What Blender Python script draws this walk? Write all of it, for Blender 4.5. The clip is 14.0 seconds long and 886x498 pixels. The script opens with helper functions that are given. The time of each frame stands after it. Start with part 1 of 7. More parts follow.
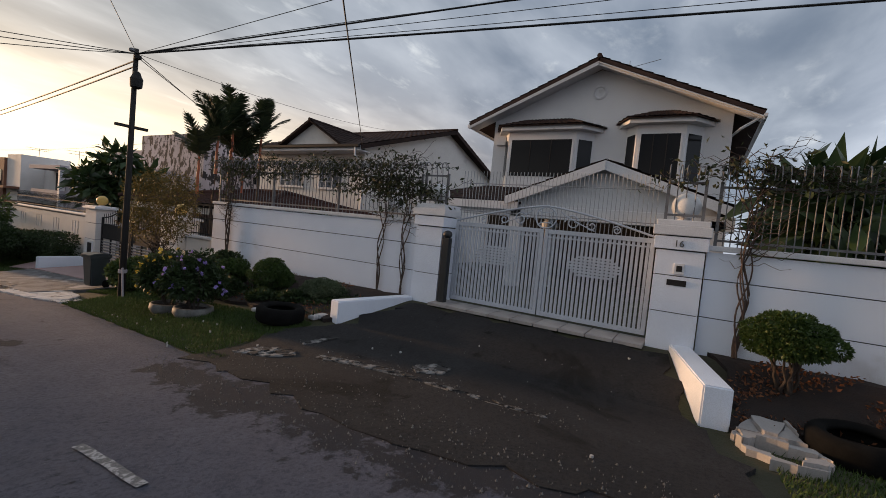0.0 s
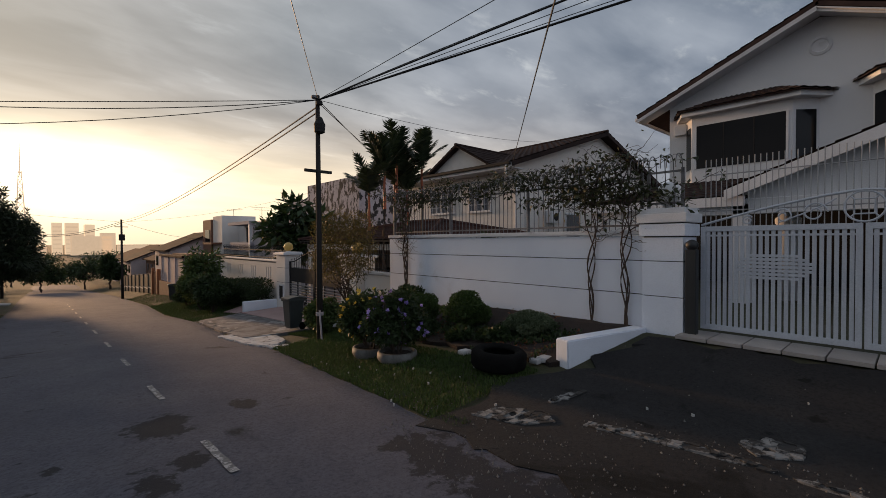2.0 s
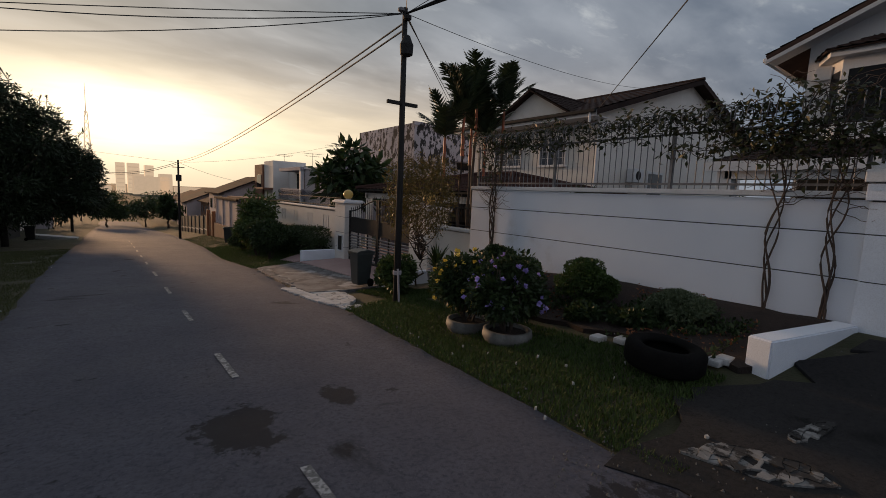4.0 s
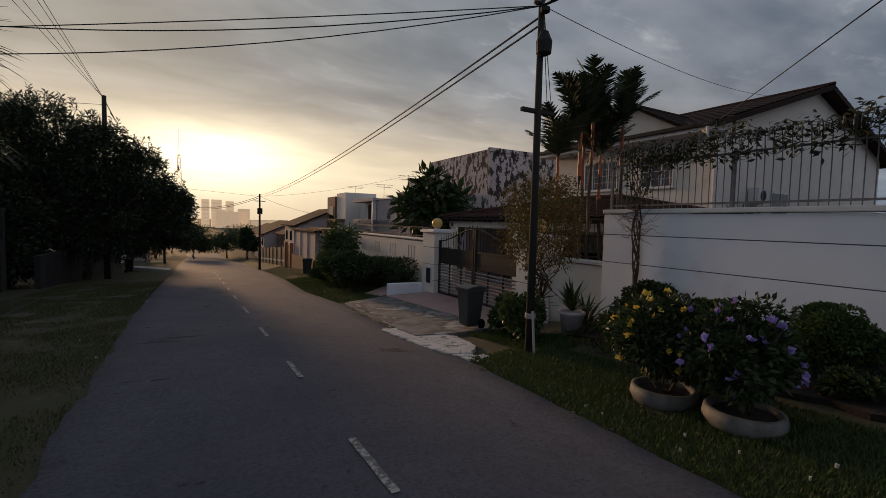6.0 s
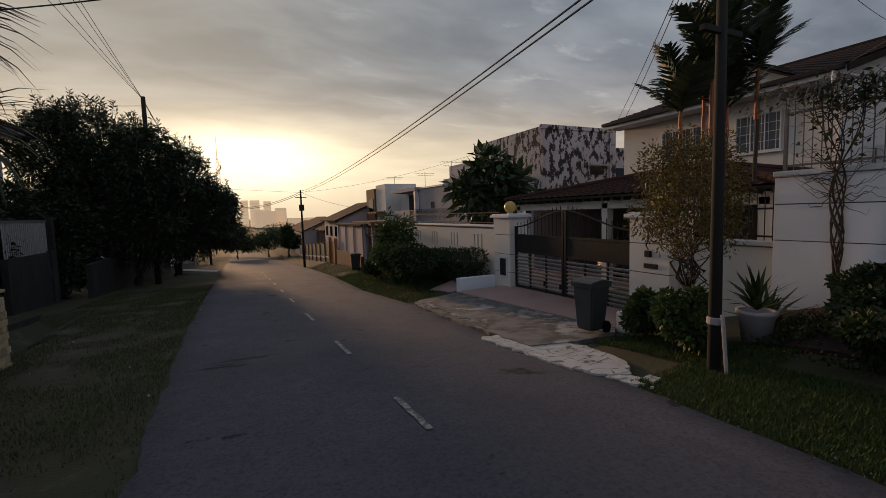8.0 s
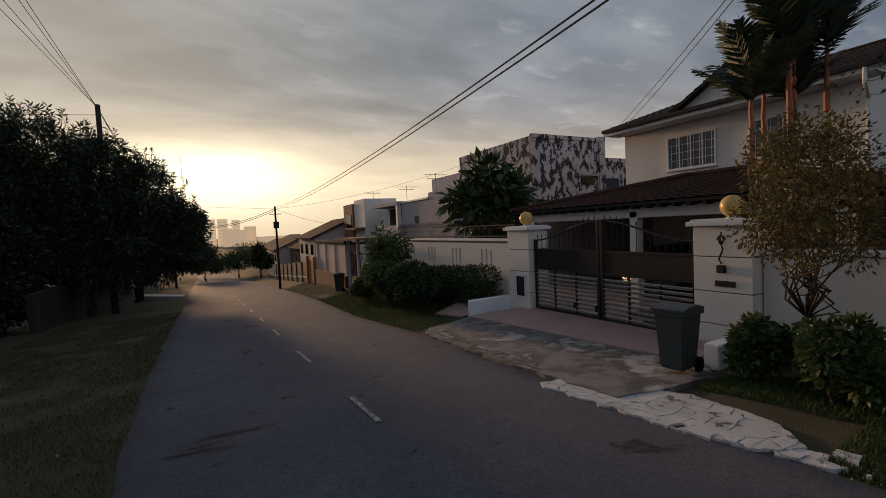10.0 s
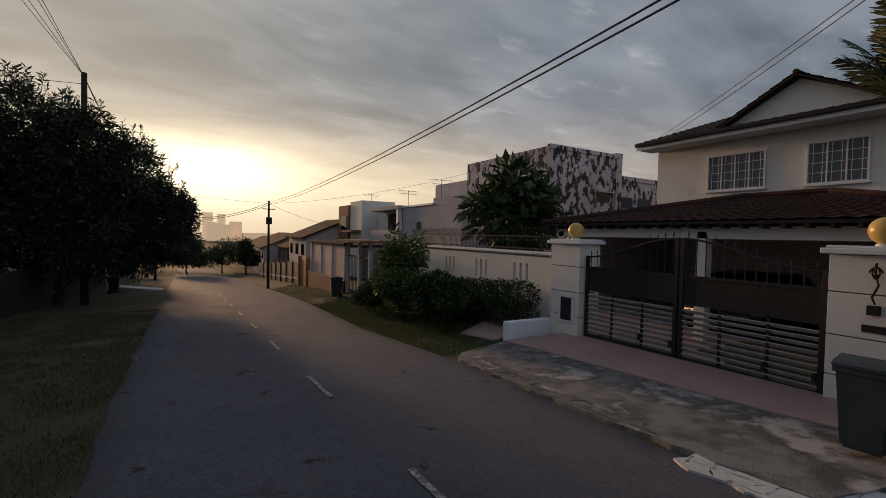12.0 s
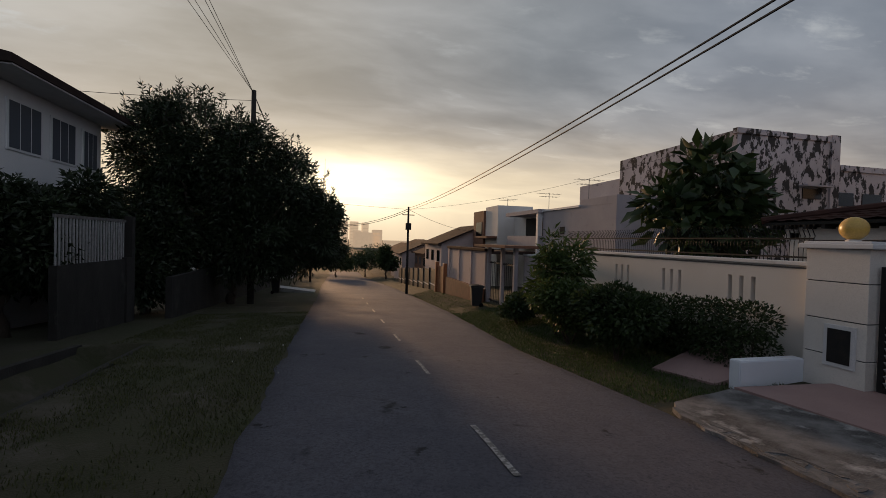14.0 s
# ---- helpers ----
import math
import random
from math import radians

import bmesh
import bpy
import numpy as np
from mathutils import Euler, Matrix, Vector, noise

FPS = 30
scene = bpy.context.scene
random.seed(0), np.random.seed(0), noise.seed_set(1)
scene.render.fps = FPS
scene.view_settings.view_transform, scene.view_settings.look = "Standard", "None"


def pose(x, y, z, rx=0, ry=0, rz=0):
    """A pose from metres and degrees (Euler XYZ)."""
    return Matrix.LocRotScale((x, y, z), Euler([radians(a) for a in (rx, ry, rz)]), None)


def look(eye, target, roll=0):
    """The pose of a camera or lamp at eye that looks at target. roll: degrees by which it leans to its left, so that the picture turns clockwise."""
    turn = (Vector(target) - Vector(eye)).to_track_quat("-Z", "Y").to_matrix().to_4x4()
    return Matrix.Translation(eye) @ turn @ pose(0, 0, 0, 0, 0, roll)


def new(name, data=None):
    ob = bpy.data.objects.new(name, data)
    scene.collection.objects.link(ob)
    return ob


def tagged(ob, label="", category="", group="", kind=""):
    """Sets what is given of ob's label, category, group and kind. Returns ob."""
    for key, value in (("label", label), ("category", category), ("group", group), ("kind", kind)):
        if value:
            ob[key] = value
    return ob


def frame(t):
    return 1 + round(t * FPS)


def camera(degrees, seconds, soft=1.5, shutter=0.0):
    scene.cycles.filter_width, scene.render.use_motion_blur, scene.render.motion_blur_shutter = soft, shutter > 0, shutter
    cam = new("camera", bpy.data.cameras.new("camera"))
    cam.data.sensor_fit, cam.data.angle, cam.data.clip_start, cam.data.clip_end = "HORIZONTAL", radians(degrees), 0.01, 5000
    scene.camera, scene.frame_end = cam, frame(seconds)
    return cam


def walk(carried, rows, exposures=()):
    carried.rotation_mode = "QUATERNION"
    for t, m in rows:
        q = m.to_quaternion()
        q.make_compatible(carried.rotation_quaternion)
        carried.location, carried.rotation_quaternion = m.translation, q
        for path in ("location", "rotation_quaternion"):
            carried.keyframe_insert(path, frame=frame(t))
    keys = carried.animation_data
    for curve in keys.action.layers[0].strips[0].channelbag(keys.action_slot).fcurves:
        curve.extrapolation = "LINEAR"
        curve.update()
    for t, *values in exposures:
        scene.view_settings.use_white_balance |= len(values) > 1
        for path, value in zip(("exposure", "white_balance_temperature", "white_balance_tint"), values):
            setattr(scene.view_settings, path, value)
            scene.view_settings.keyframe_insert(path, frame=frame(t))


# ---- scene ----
cam = camera(90.9, 14.0, soft=0.85)
EXPOSURES = [(0, 0.88), (1.0, 0.5), (1.5, 0.38), (2.0, 0.48), (2.5, 0.28), (3, 0.24), (4, 0.24), (6, 0.0), (9, 0.08), (14, 0.05)]
PATH = [
    (0, (-1.228, 6.89, 1.856), (0.496, 7.899, 1.759), 5.6),
    (0.5, (-1.202, 7.32, 1.883), (0.291, 8.647, 1.784), 5.8),
    (1, (-1.106, 7.738, 1.815), (0.231, 9.218, 1.669), 2.3),
    (1.5, (-1.081, 8.223, 1.835), (0.297, 9.671, 1.776), 6.4),
    (2, (-1.013, 8.702, 1.815), (0.336, 10.178, 1.779), -0.3),
    (2.5, (-0.98, 9.145, 1.79), (0.306, 10.672, 1.657), 1.2),
    (3, (-0.986, 9.631, 1.759), (0.294, 11.163, 1.634), 0.6),
    (3.5, (-0.885, 10.089, 1.741), (0.249, 11.726, 1.549), 0.4),
    (4, (-0.874, 10.53, 1.721), (0.332, 12.107, 1.48), 2.5),
    (4.2, (-0.821, 10.713, 1.706), (0.317, 12.34, 1.467), 0.2),
    (6.3, (-1.159, 12.682, 1.605), (-0.193, 14.429, 1.487), 1.4),
    (6.5, (-1.204, 12.896, 1.568), (-0.264, 14.652, 1.39), 1.5),
    (7, (-1.228, 13.411, 1.545), (-0.461, 15.253, 1.413), 0.2),
    (7.5, (-1.299, 13.914, 1.536), (-0.472, 15.726, 1.348), 0.9),
    (7.7, (-1.314, 14.139, 1.534), (-0.493, 15.955, 1.374), -1.1),
    (9.8, (-1.511, 16.082, 1.546), (-0.542, 17.819, 1.332), -0.7),
    (10, (-1.452, 16.327, 1.525), (-0.491, 18.078, 1.421), -2.8),
    (10.5, (-1.509, 16.89, 1.475), (-0.599, 18.664, 1.312), 0.3),
    (11, (-1.582, 17.392, 1.442), (-0.649, 19.157, 1.315), -0.9),
    (11.5, (-1.546, 17.829, 1.432), (-0.664, 19.618, 1.281), -1.4),
    (12, (-1.608, 18.32, 1.435), (-0.591, 20.042, 1.375), 1.3),
    (12.5, (-1.495, 18.903, 1.406), (-0.651, 20.713, 1.302), -1.9),
    (13, (-1.604, 19.296, 1.395), (-0.752, 21.097, 1.212), -1.2),
    (13.5, (-1.503, 19.888, 1.349), (-0.849, 21.775, 1.247), -3.4),
    (14, (-1.502, 20.427, 1.289), (-1.026, 22.37, 1.25), 1.5),
]
walk(cam, [(t, look(eye, target, roll)) for t, eye, target, roll in PATH], EXPOSURES)

# ---- world, sun, exposure ----
SUN_AZ, SUN_EL = radians(-5.0), radians(6.0)      # azimuth from +y towards +x
SUN_DIR = Vector((math.sin(SUN_AZ) * math.cos(SUN_EL), math.cos(SUN_AZ) * math.cos(SUN_EL), math.sin(SUN_EL)))
GLOW_DIR = Vector((0.03, 1.0, 0.125)).normalized()


def build_world():
    w = bpy.data.worlds.new("dawn_sky")
    scene.world = w
    w.use_nodes = True
    nt = w.node_tree
    nt.nodes.clear()
    N, L = nt.nodes.new, nt.links.new
    out, bg = N("ShaderNodeOutputWorld"), N("ShaderNodeBackground")
    L(bg.outputs[0], out.inputs[0])
    sky = N("ShaderNodeTexSky")
    sky.sky_type, sky.sun_disc = "NISHITA", False
    sky.sun_elevation, sky.sun_rotation = SUN_EL, SUN_AZ
    sky.air_density, sky.dust_density = 1.3, 2.0
    skys = N("ShaderNodeVectorMath"); skys.operation = "SCALE"; skys.inputs[3].default_value = 0.06
    L(sky.outputs[0], skys.inputs[0])
    tc = N("ShaderNodeTexCoord")
    nrm = N("ShaderNodeVectorMath"); nrm.operation = "NORMALIZE"
    L(tc.outputs["Generated"], nrm.inputs[0])
    dot = N("ShaderNodeVectorMath"); dot.operation = "DOT_PRODUCT"
    dot.inputs[1].default_value = Vector((-0.30, 1.0, 0.22)).normalized()
    L(nrm.outputs[0], dot.inputs[0])
    # cloud cover: streaks stretched along one direction, projected on a plane overhead
    sep = N("ShaderNodeSeparateXYZ"); L(nrm.outputs[0], sep.inputs[0])
    zz = N("ShaderNodeMath"); zz.operation = "MAXIMUM"; zz.inputs[1].default_value = 0.06
    L(sep.outputs[2], zz.inputs[0])
    zp = N("ShaderNodeMath"); zp.operation = "ADD"; zp.inputs[1].default_value = 0.12
    L(zz.outputs[0], zp.inputs[0])
    dx = N("ShaderNodeMath"); dx.operation = "DIVIDE"; L(sep.outputs[0], dx.inputs[0]); L(zp.outputs[0], dx.inputs[1])
    dy = N("ShaderNodeMath"); dy.operation = "DIVIDE"; L(sep.outputs[1], dy.inputs[0]); L(zp.outputs[0], dy.inputs[1])
    comb = N("ShaderNodeCombineXYZ"); L(dx.outputs[0], comb.inputs[0]); L(dy.outputs[0], comb.inputs[1])
    mp = N("ShaderNodeMapping"); mp.inputs["Rotation"].default_value = (0, 0, radians(35)); mp.inputs["Scale"].default_value = (0.55, 1.0, 1)
    L(comb.outputs[0], mp.inputs[0])
    n1 = N("ShaderNodeTexNoise"); n1.inputs["Scale"].default_value = 0.9; n1.inputs["Detail"].default_value = 7; n1.inputs["Roughness"].default_value = 0.52; n1.inputs["Distortion"].default_value = 0.5
    L(mp.outputs[0], n1.inputs[0])
    n2 = N("ShaderNodeTexNoise"); n2.inputs["Scale"].default_value = 3.1; n2.inputs["Detail"].default_value = 6; n2.inputs["Distortion"].default_value = 0.4
    L(mp.outputs[0], n2.inputs[0])

    def ramp(src, stops, interp="EASE"):
        r = N("ShaderNodeValToRGB")
        r.color_ramp.interpolation = interp
        els = r.color_ramp.elements
        while len(els) < len(stops):
            els.new(0.5)
        for e, (p, c) in zip(els, stops):
            e.position, e.color = p, (*c, 1) if len(c) == 3 else c
        L(src, r.inputs[0])
        return r.outputs[0]

    def mix(fac, a, b, mode="MIX"):
        m = N("ShaderNodeMix"); m.data_type = "RGBA"; m.blend_type = mode
        if isinstance(fac, float):
            m.inputs[0].default_value = fac
        else:
            L(fac, m.inputs[0])
        for s, v in ((6, a), (7, b)):
            if isinstance(v, tuple):
                m.inputs[s].default_value = (*v, 1)
            else:
                L(v, m.inputs[s])
        return m.outputs[2]

    def math1(op, a, b=None):
        m = N("ShaderNodeMath"); m.operation = op
        for k, v in enumerate((a, b)):
            if v is None:
                continue
            if isinstance(v, (int, float)):
                m.inputs[k].default_value = v
            else:
                L(v, m.inputs[k])
        return m.outputs[0]

    def lobe(hw, zc, zw):
        """A soft oval of light round the hidden sun: half widths across and up."""
        a = math1("DIVIDE", side.outputs["Value"], hw)
        b = math1("DIVIDE", math1("SUBTRACT", sep.outputs[2], zc), zw)
        e = math1("MULTIPLY", math1("ADD", math1("MULTIPLY", a, a), math1("MULTIPLY", b, b)), -1.0)
        return math1("MULTIPLY", math1("EXPONENT", e), front)

    mr = N("ShaderNodeMapRange"); mr.inputs[1].default_value = -1; mr.inputs[2].default_value = 1
    L(dot.outputs["Value"], mr.inputs[0])
    side = N("ShaderNodeVectorMath"); side.operation = "DOT_PRODUCT"
    side.inputs[1].default_value = Vector((GLOW_DIR.y, -GLOW_DIR.x, 0)).normalized()
    L(nrm.outputs[0], side.inputs[0])
    fr = N("ShaderNodeMapRange"); fr.inputs[1].default_value = 0.0; fr.inputs[2].default_value = 0.35
    L(dot.outputs["Value"], fr.inputs[0])
    front = fr.outputs[0]
    base = ramp(mr.outputs[0], [(0.0, (0.42, 0.47, 0.58)), (0.20, (0.38, 0.43, 0.53)), (0.34, (0.13, 0.165, 0.22)), (0.50, (0.088, 0.125, 0.185)), (0.62, (0.108, 0.142, 0.197)), (0.76, (0.162, 0.192, 0.240)), (0.88, (0.255, 0.272, 0.284)), (0.95, (0.39, 0.37, 0.335)), (1.0, (0.57, 0.50, 0.39))], "LINEAR")
    dark = mix(0.42, base, (0.06, 0.075, 0.10))
    lite = mix(0.38, base, (0.60, 0.62, 0.65))
    c1 = ramp(n1.outputs["Fac"], [(0.34, (0, 0, 0)), (0.68, (1, 1, 1))])
    c2 = ramp(n2.outputs["Fac"], [(0.34, (0, 0, 0)), (0.72, (1, 1, 1))])
    cl = mix(0.35, c1, c2)
    clouds = mix(cl, dark, lite)
    gap = ramp(n1.outputs["Fac"], [(0.62, (0, 0, 0)), (0.82, (0.5, 0.5, 0.5))])
    clouds = mix(gap, clouds, skys.outputs[0])
    n3 = N("ShaderNodeTexNoise"); n3.inputs["Scale"].default_value = 5.5; n3.inputs["Detail"].default_value = 8; n3.inputs["Roughness"].default_value = 0.6; n3.inputs["Distortion"].default_value = 0.3
    L(mp.outputs[0], n3.inputs[0])
    wisp = ramp(n3.outputs["Fac"], [(0.55, (0, 0, 0)), (0.74, (0.55, 0.55, 0.55))])
    clouds = mix(mix(1.0, wisp, c1, "MULTIPLY"), clouds, (0.58, 0.60, 0.60))
    # clear strip low over the horizon, its cloudy upper border broken, brightest towards the hidden sun
    wob = math1("ADD", math1("MULTIPLY", n2.outputs["Fac"], 0.7), 0.62)
    g1 = math1("MINIMUM", math1("MULTIPLY", lobe(0.85, 0.03, 0.17), wob), 1.0)
    col = mix(g1, clouds, (0.80, 0.60, 0.40))
    g2 = math1("MINIMUM", math1("MULTIPLY", lobe(0.50, 0.10, 0.085), wob), 1.0)
    col = mix(g2, col, (1.05, 0.88, 0.60))
    g3 = math1("MULTIPLY", lobe(0.15, 0.125, 0.060), wob)
    glow = N("ShaderNodeMix"); glow.data_type = "RGBA"; glow.blend_type = "ADD"
    L(g3, glow.inputs[0]); L(col, glow.inputs[6]); glow.inputs[7].default_value = (1.0, 0.86, 0.60, 1)
    col = glow.outputs[2]
    L(col, bg.inputs[0])
    bg.inputs[1].default_value = 1.0


build_world()
sun_data = bpy.data.lights.new("sun", "SUN")
sun_data.energy, sun_data.angle, sun_data.color = 2.4, radians(5), (1.0, 0.58, 0.30)
sun = new("sun", sun_data)
sun.matrix_world = look(SUN_DIR * 100, (0, 0, 0))

# ---- small library ----
ORG = {}


def thing(name, loc=(0, 0, 0), label="", category="", group="", kind=""):
    ob = new(name)
    ob.empty_display_size = 0.1
    ob.location = loc
    ORG[ob] = Vector(loc)
    return tagged(ob, label, category, group, kind)


def mesh_of(name, bm, smooth=False):
    me = bpy.data.meshes.new(name)
    bmesh.ops.recalc_face_normals(bm, faces=bm.faces)
    bm.to_mesh(me)
    bm.free()
    if smooth:
        me.shade_smooth()
    return me


def part(name, bm, material, parent, label="", smooth=False):
    o = ORG[parent]
    bmesh.ops.translate(bm, verts=bm.verts, vec=-o)
    me = mesh_of(name, bm, smooth)
    me.materials.append(material)
    ob = new(name, me)
    ob.parent = parent
    ORG[ob] = o
    return tagged(ob, label)


def solid(name, bm, material, label="", category="", group="", kind="", smooth=False, base=None):
    """A thing of one mesh, its origin at its base."""
    if base is None:
        xs = [v.co for v in bm.verts]
        base = Vector((sum(v.x for v in xs) / len(xs), sum(v.y for v in xs) / len(xs), min(v.z for v in xs)))
    base = Vector(base)
    bmesh.ops.translate(bm, verts=bm.verts, vec=-base)
    me = mesh_of(name, bm, smooth)
    me.materials.append(material)
    ob = new(name, me)
    ob.location = base
    ORG[ob] = base
    return tagged(ob, label, category, group, kind)


def piece(name, me, parent, loc, rot=(0, 0, 0), scale=(1, 1, 1)):
    ob = new(name, me)
    ob.parent = parent
    ob.location = Vector(loc) - ORG[parent]
    ob.rotation_euler = rot
    ob.scale = scale
    return ob


def box(bm, x0, x1, y0, y1, z0, z1, bevel=0.0):
    vs = bmesh.ops.create_cube(bm, size=1)["verts"]
    for v in vs:
        v.co = Vector(((x0 + x1) / 2 + v.co.x * (x1 - x0), (y0 + y1) / 2 + v.co.y * (y1 - y0), (z0 + z1) / 2 + v.co.z * (z1 - z0)))
    if bevel:
        es = list({e for v in vs for e in v.link_edges})
        bmesh.ops.bevel(bm, geom=es, offset=bevel, segments=2, affect="EDGES", profile=0.6)
    return bm


def boxed(x0, x1, y0, y1, z0, z1, bevel=0.0):
    return box(bmesh.new(), x0, x1, y0, y1, z0, z1, bevel)


def tube(bm, pts, r, n=6, r1=None):
    """A tube along points, tapering from r to r1."""
    pts = [Vector(p) for p in pts]
    rings = []
    m = len(pts)
    for i, p in enumerate(pts):
        d = (pts[min(i + 1, m - 1)] - pts[max(i - 1, 0)]).normalized()
        a = d.cross(Vector((0, 0, 1)))
        if a.length < 0.05:
            a = d.cross(Vector((1, 0, 0)))
        a.normalize()
        b = d.cross(a)
        rr = r if r1 is None else r + (r1 - r) * i / (m - 1)
        rings.append([bm.verts.new(p + rr * (math.cos(2 * math.pi * k / n) * a + math.sin(2 * math.pi * k / n) * b)) for k in range(n)])
    for q, w in zip(rings, rings[1:]):
        for k in range(n):
            bm.faces.new((q[k], q[(k + 1) % n], w[(k + 1) % n], w[k]))
    bm.faces.new(rings[0][::-1])
    bm.faces.new(rings[-1])
    return bm


def lathe(bm, prof, centre, n=20):
    """A turned body: prof is (radius, z) from below up."""
    c = Vector(centre)
    rings = [[bm.verts.new(c + Vector((r * math.cos(2 * math.pi * k / n), r * math.sin(2 * math.pi * k / n), z))) for k in range(n)] for r, z in prof]
    for q, w in zip(rings, rings[1:]):
        for k in range(n):
            bm.faces.new((q[k], q[(k + 1) % n], w[(k + 1) % n], w[k]))
    bm.faces.new(rings[0][::-1])
    bm.faces.new(rings[-1])
    return bm


def slab(bm, corners, thick):
    """A flat plate: corner points in order, thickened downwards along its normal."""
    cs = [Vector(c) for c in corners]
    nrm = (cs[1] - cs[0]).cross(cs[2] - cs[0]).normalized()
    if nrm.z < 0:
        nrm = -nrm
    top = [bm.verts.new(c) for c in cs]
    bot = [bm.verts.new(c - nrm * thick) for c in cs]
    bm.faces.new(top)
    bm.faces.new(bot[::-1])
    k = len(cs)
    for i in range(k):
        bm.faces.new((top[i], bot[i], bot[(i + 1) % k], top[(i + 1) % k]))
    return bm


def prism(bm, outline, axis, a, b):
    """An outline of (u, v) pairs pushed along an axis from a to b: 'x' takes (y, z), 'y' takes (x, z), 'z' takes (x, y)."""
    def at(u, v, w):
        return {"x": (w, u, v), "y": (u, w, v), "z": (u, v, w)}[axis]
    p = [bm.verts.new(at(u, v, a)) for u, v in outline]
    q = [bm.verts.new(at(u, v, b)) for u, v in outline]
    bm.faces.new(p)
    bm.faces.new(q[::-1])
    k = len(p)
    for i in range(k):
        bm.faces.new((p[i], q[i], q[(i + 1) % k], p[(i + 1) % k]))
    return bm


def ball(bm, c, r, u=20, v=12, squash=1.0):
    vs = bmesh.ops.create_uvsphere(bm, u_segments=u, v_segments=v, radius=r)["verts"]
    for w in vs:
        w.co = Vector((w.co.x, w.co.y, w.co.z * squash)) + Vector(c)
    return bm


# ---- materials ----
def mat(name, c1, c2=None, rough=0.7, metal=0.0, scale=6.0, fine=60.0, bump=0.15, mixat=(0.35, 0.65), vary=0.0, stain=None, stain_at=(0.55, 0.7), stain_scale=1.3, stretch=(1, 1, 1), depth=0.004, spec=0.5, trans=0.0):
    m = bpy.data.materials.new(name)
    m.use_nodes = True
    nt = m.node_tree
    N, L = nt.nodes.new, nt.links.new
    p = nt.nodes["Principled BSDF"]
    p.inputs["Roughness"].default_value = rough
    p.inputs["Metallic"].default_value = metal
    p.inputs["Specular IOR Level"].default_value = spec
    tc = N("ShaderNodeTexCoord")
    mp = N("ShaderNodeMapping")
    mp.inputs["Scale"].default_value = stretch
    L(tc.outputs["Object"], mp.inputs[0])

    def nz(s, d=5.0, rg=0.6):
        n = N("ShaderNodeTexNoise")
        n.inputs["Scale"].default_value, n.inputs["Detail"].default_value, n.inputs["Roughness"].default_value = s, d, rg
        L(mp.outputs[0], n.inputs[0])
        return n.outputs["Fac"]

    def rampf(src, a, b):
        r = N("ShaderNodeMapRange")
        r.inputs[1].default_value, r.inputs[2].default_value = a, b
        L(src, r.inputs[0])
        return r.outputs[0]

    def mx(f, a, b):
        q = N("ShaderNodeMix")
        q.data_type = "RGBA"
        if isinstance(f, float):
            q.inputs[0].default_value = f
        else:
            L(f, q.inputs[0])
        for s, v in ((6, a), (7, b)):
            if isinstance(v, tuple):
                q.inputs[s].default_value = (*v, 1)
            else:
                L(v, q.inputs[s])
        return q.outputs[2]

    c2 = c2 or tuple(x * 0.8 for x in c1)
    col = mx(rampf(nz(scale), *mixat), c1, c2)
    fine_n = nz(fine, 3.0)
    dk = tuple(x * 0.72 for x in c1)
    col = mx(rampf(fine_n, 0.42, 0.9), col, dk)
    if stain:
        col = mx(rampf(nz(stain_scale, 8.0, 0.65), *stain_at), col, stain)
    if vary:
        oi = N("ShaderNodeObjectInfo")
        hsv = N("ShaderNodeHueSaturation")
        L(rampf(oi.outputs["Random"], 0.0, 1.0), hsv.inputs["Value"])
        mv = hsv.inputs["Value"].links[0].from_node
        mv.inputs[3].default_value, mv.inputs[4].default_value = 1 - vary, 1 + vary
        L(col, hsv.inputs["Color"])
        col = hsv.outputs[0]
    L(col, p.inputs["Base Color"])
    if bump:
        b = N("ShaderNodeBump")
        b.inputs["Strength"].default_value, b.inputs["Distance"].default_value = bump, depth
        L(fine_n, b.inputs["Height"])
        L(b.outputs[0], p.inputs["Normal"])
    return m


def leaf_mat(name, c1, c2, rough=0.5, trans=0.25):
    """Leaves: colour varies leaf by leaf, a little light passes through."""
    m = bpy.data.materials.new(name)
    m.use_nodes = True
    nt = m.node_tree
    N, L = nt.nodes.new, nt.links.new
    p = nt.nodes["Principled BSDF"]
    p.inputs["Roughness"].default_value = rough
    p.inputs["Specular IOR Level"].default_value = 0.35
    g = N("ShaderNodeNewGeometry")
    r = N("ShaderNodeValToRGB")
    r.color_ramp.elements[0].color = (*c1, 1)
    r.color_ramp.elements[1].color = (*c2, 1)
    L(g.outputs["Random Per Island"], r.inputs[0])
    L(r.outputs[0], p.inputs["Base Color"])
    t = N("ShaderNodeBsdfTranslucent")
    L(r.outputs[0], t.inputs[0])
    ms = N("ShaderNodeMixShader")
    ms.inputs[0].default_value = trans
    L(p.outputs[0], ms.inputs[1])
    L(t.outputs[0], ms.inputs[2])
    L(ms.outputs[0], nt.nodes["Material Output"].inputs[0])
    return m


def haze_glow_mat(name, c, haze_glow):
    """Distance beyond 300 m: its own colour plus emission painted as lit morning haze."""
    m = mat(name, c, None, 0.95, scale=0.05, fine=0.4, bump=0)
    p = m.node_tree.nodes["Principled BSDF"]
    p.inputs["Emission Color"].default_value = (*haze_glow, 1)
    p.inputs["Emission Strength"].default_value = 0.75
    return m


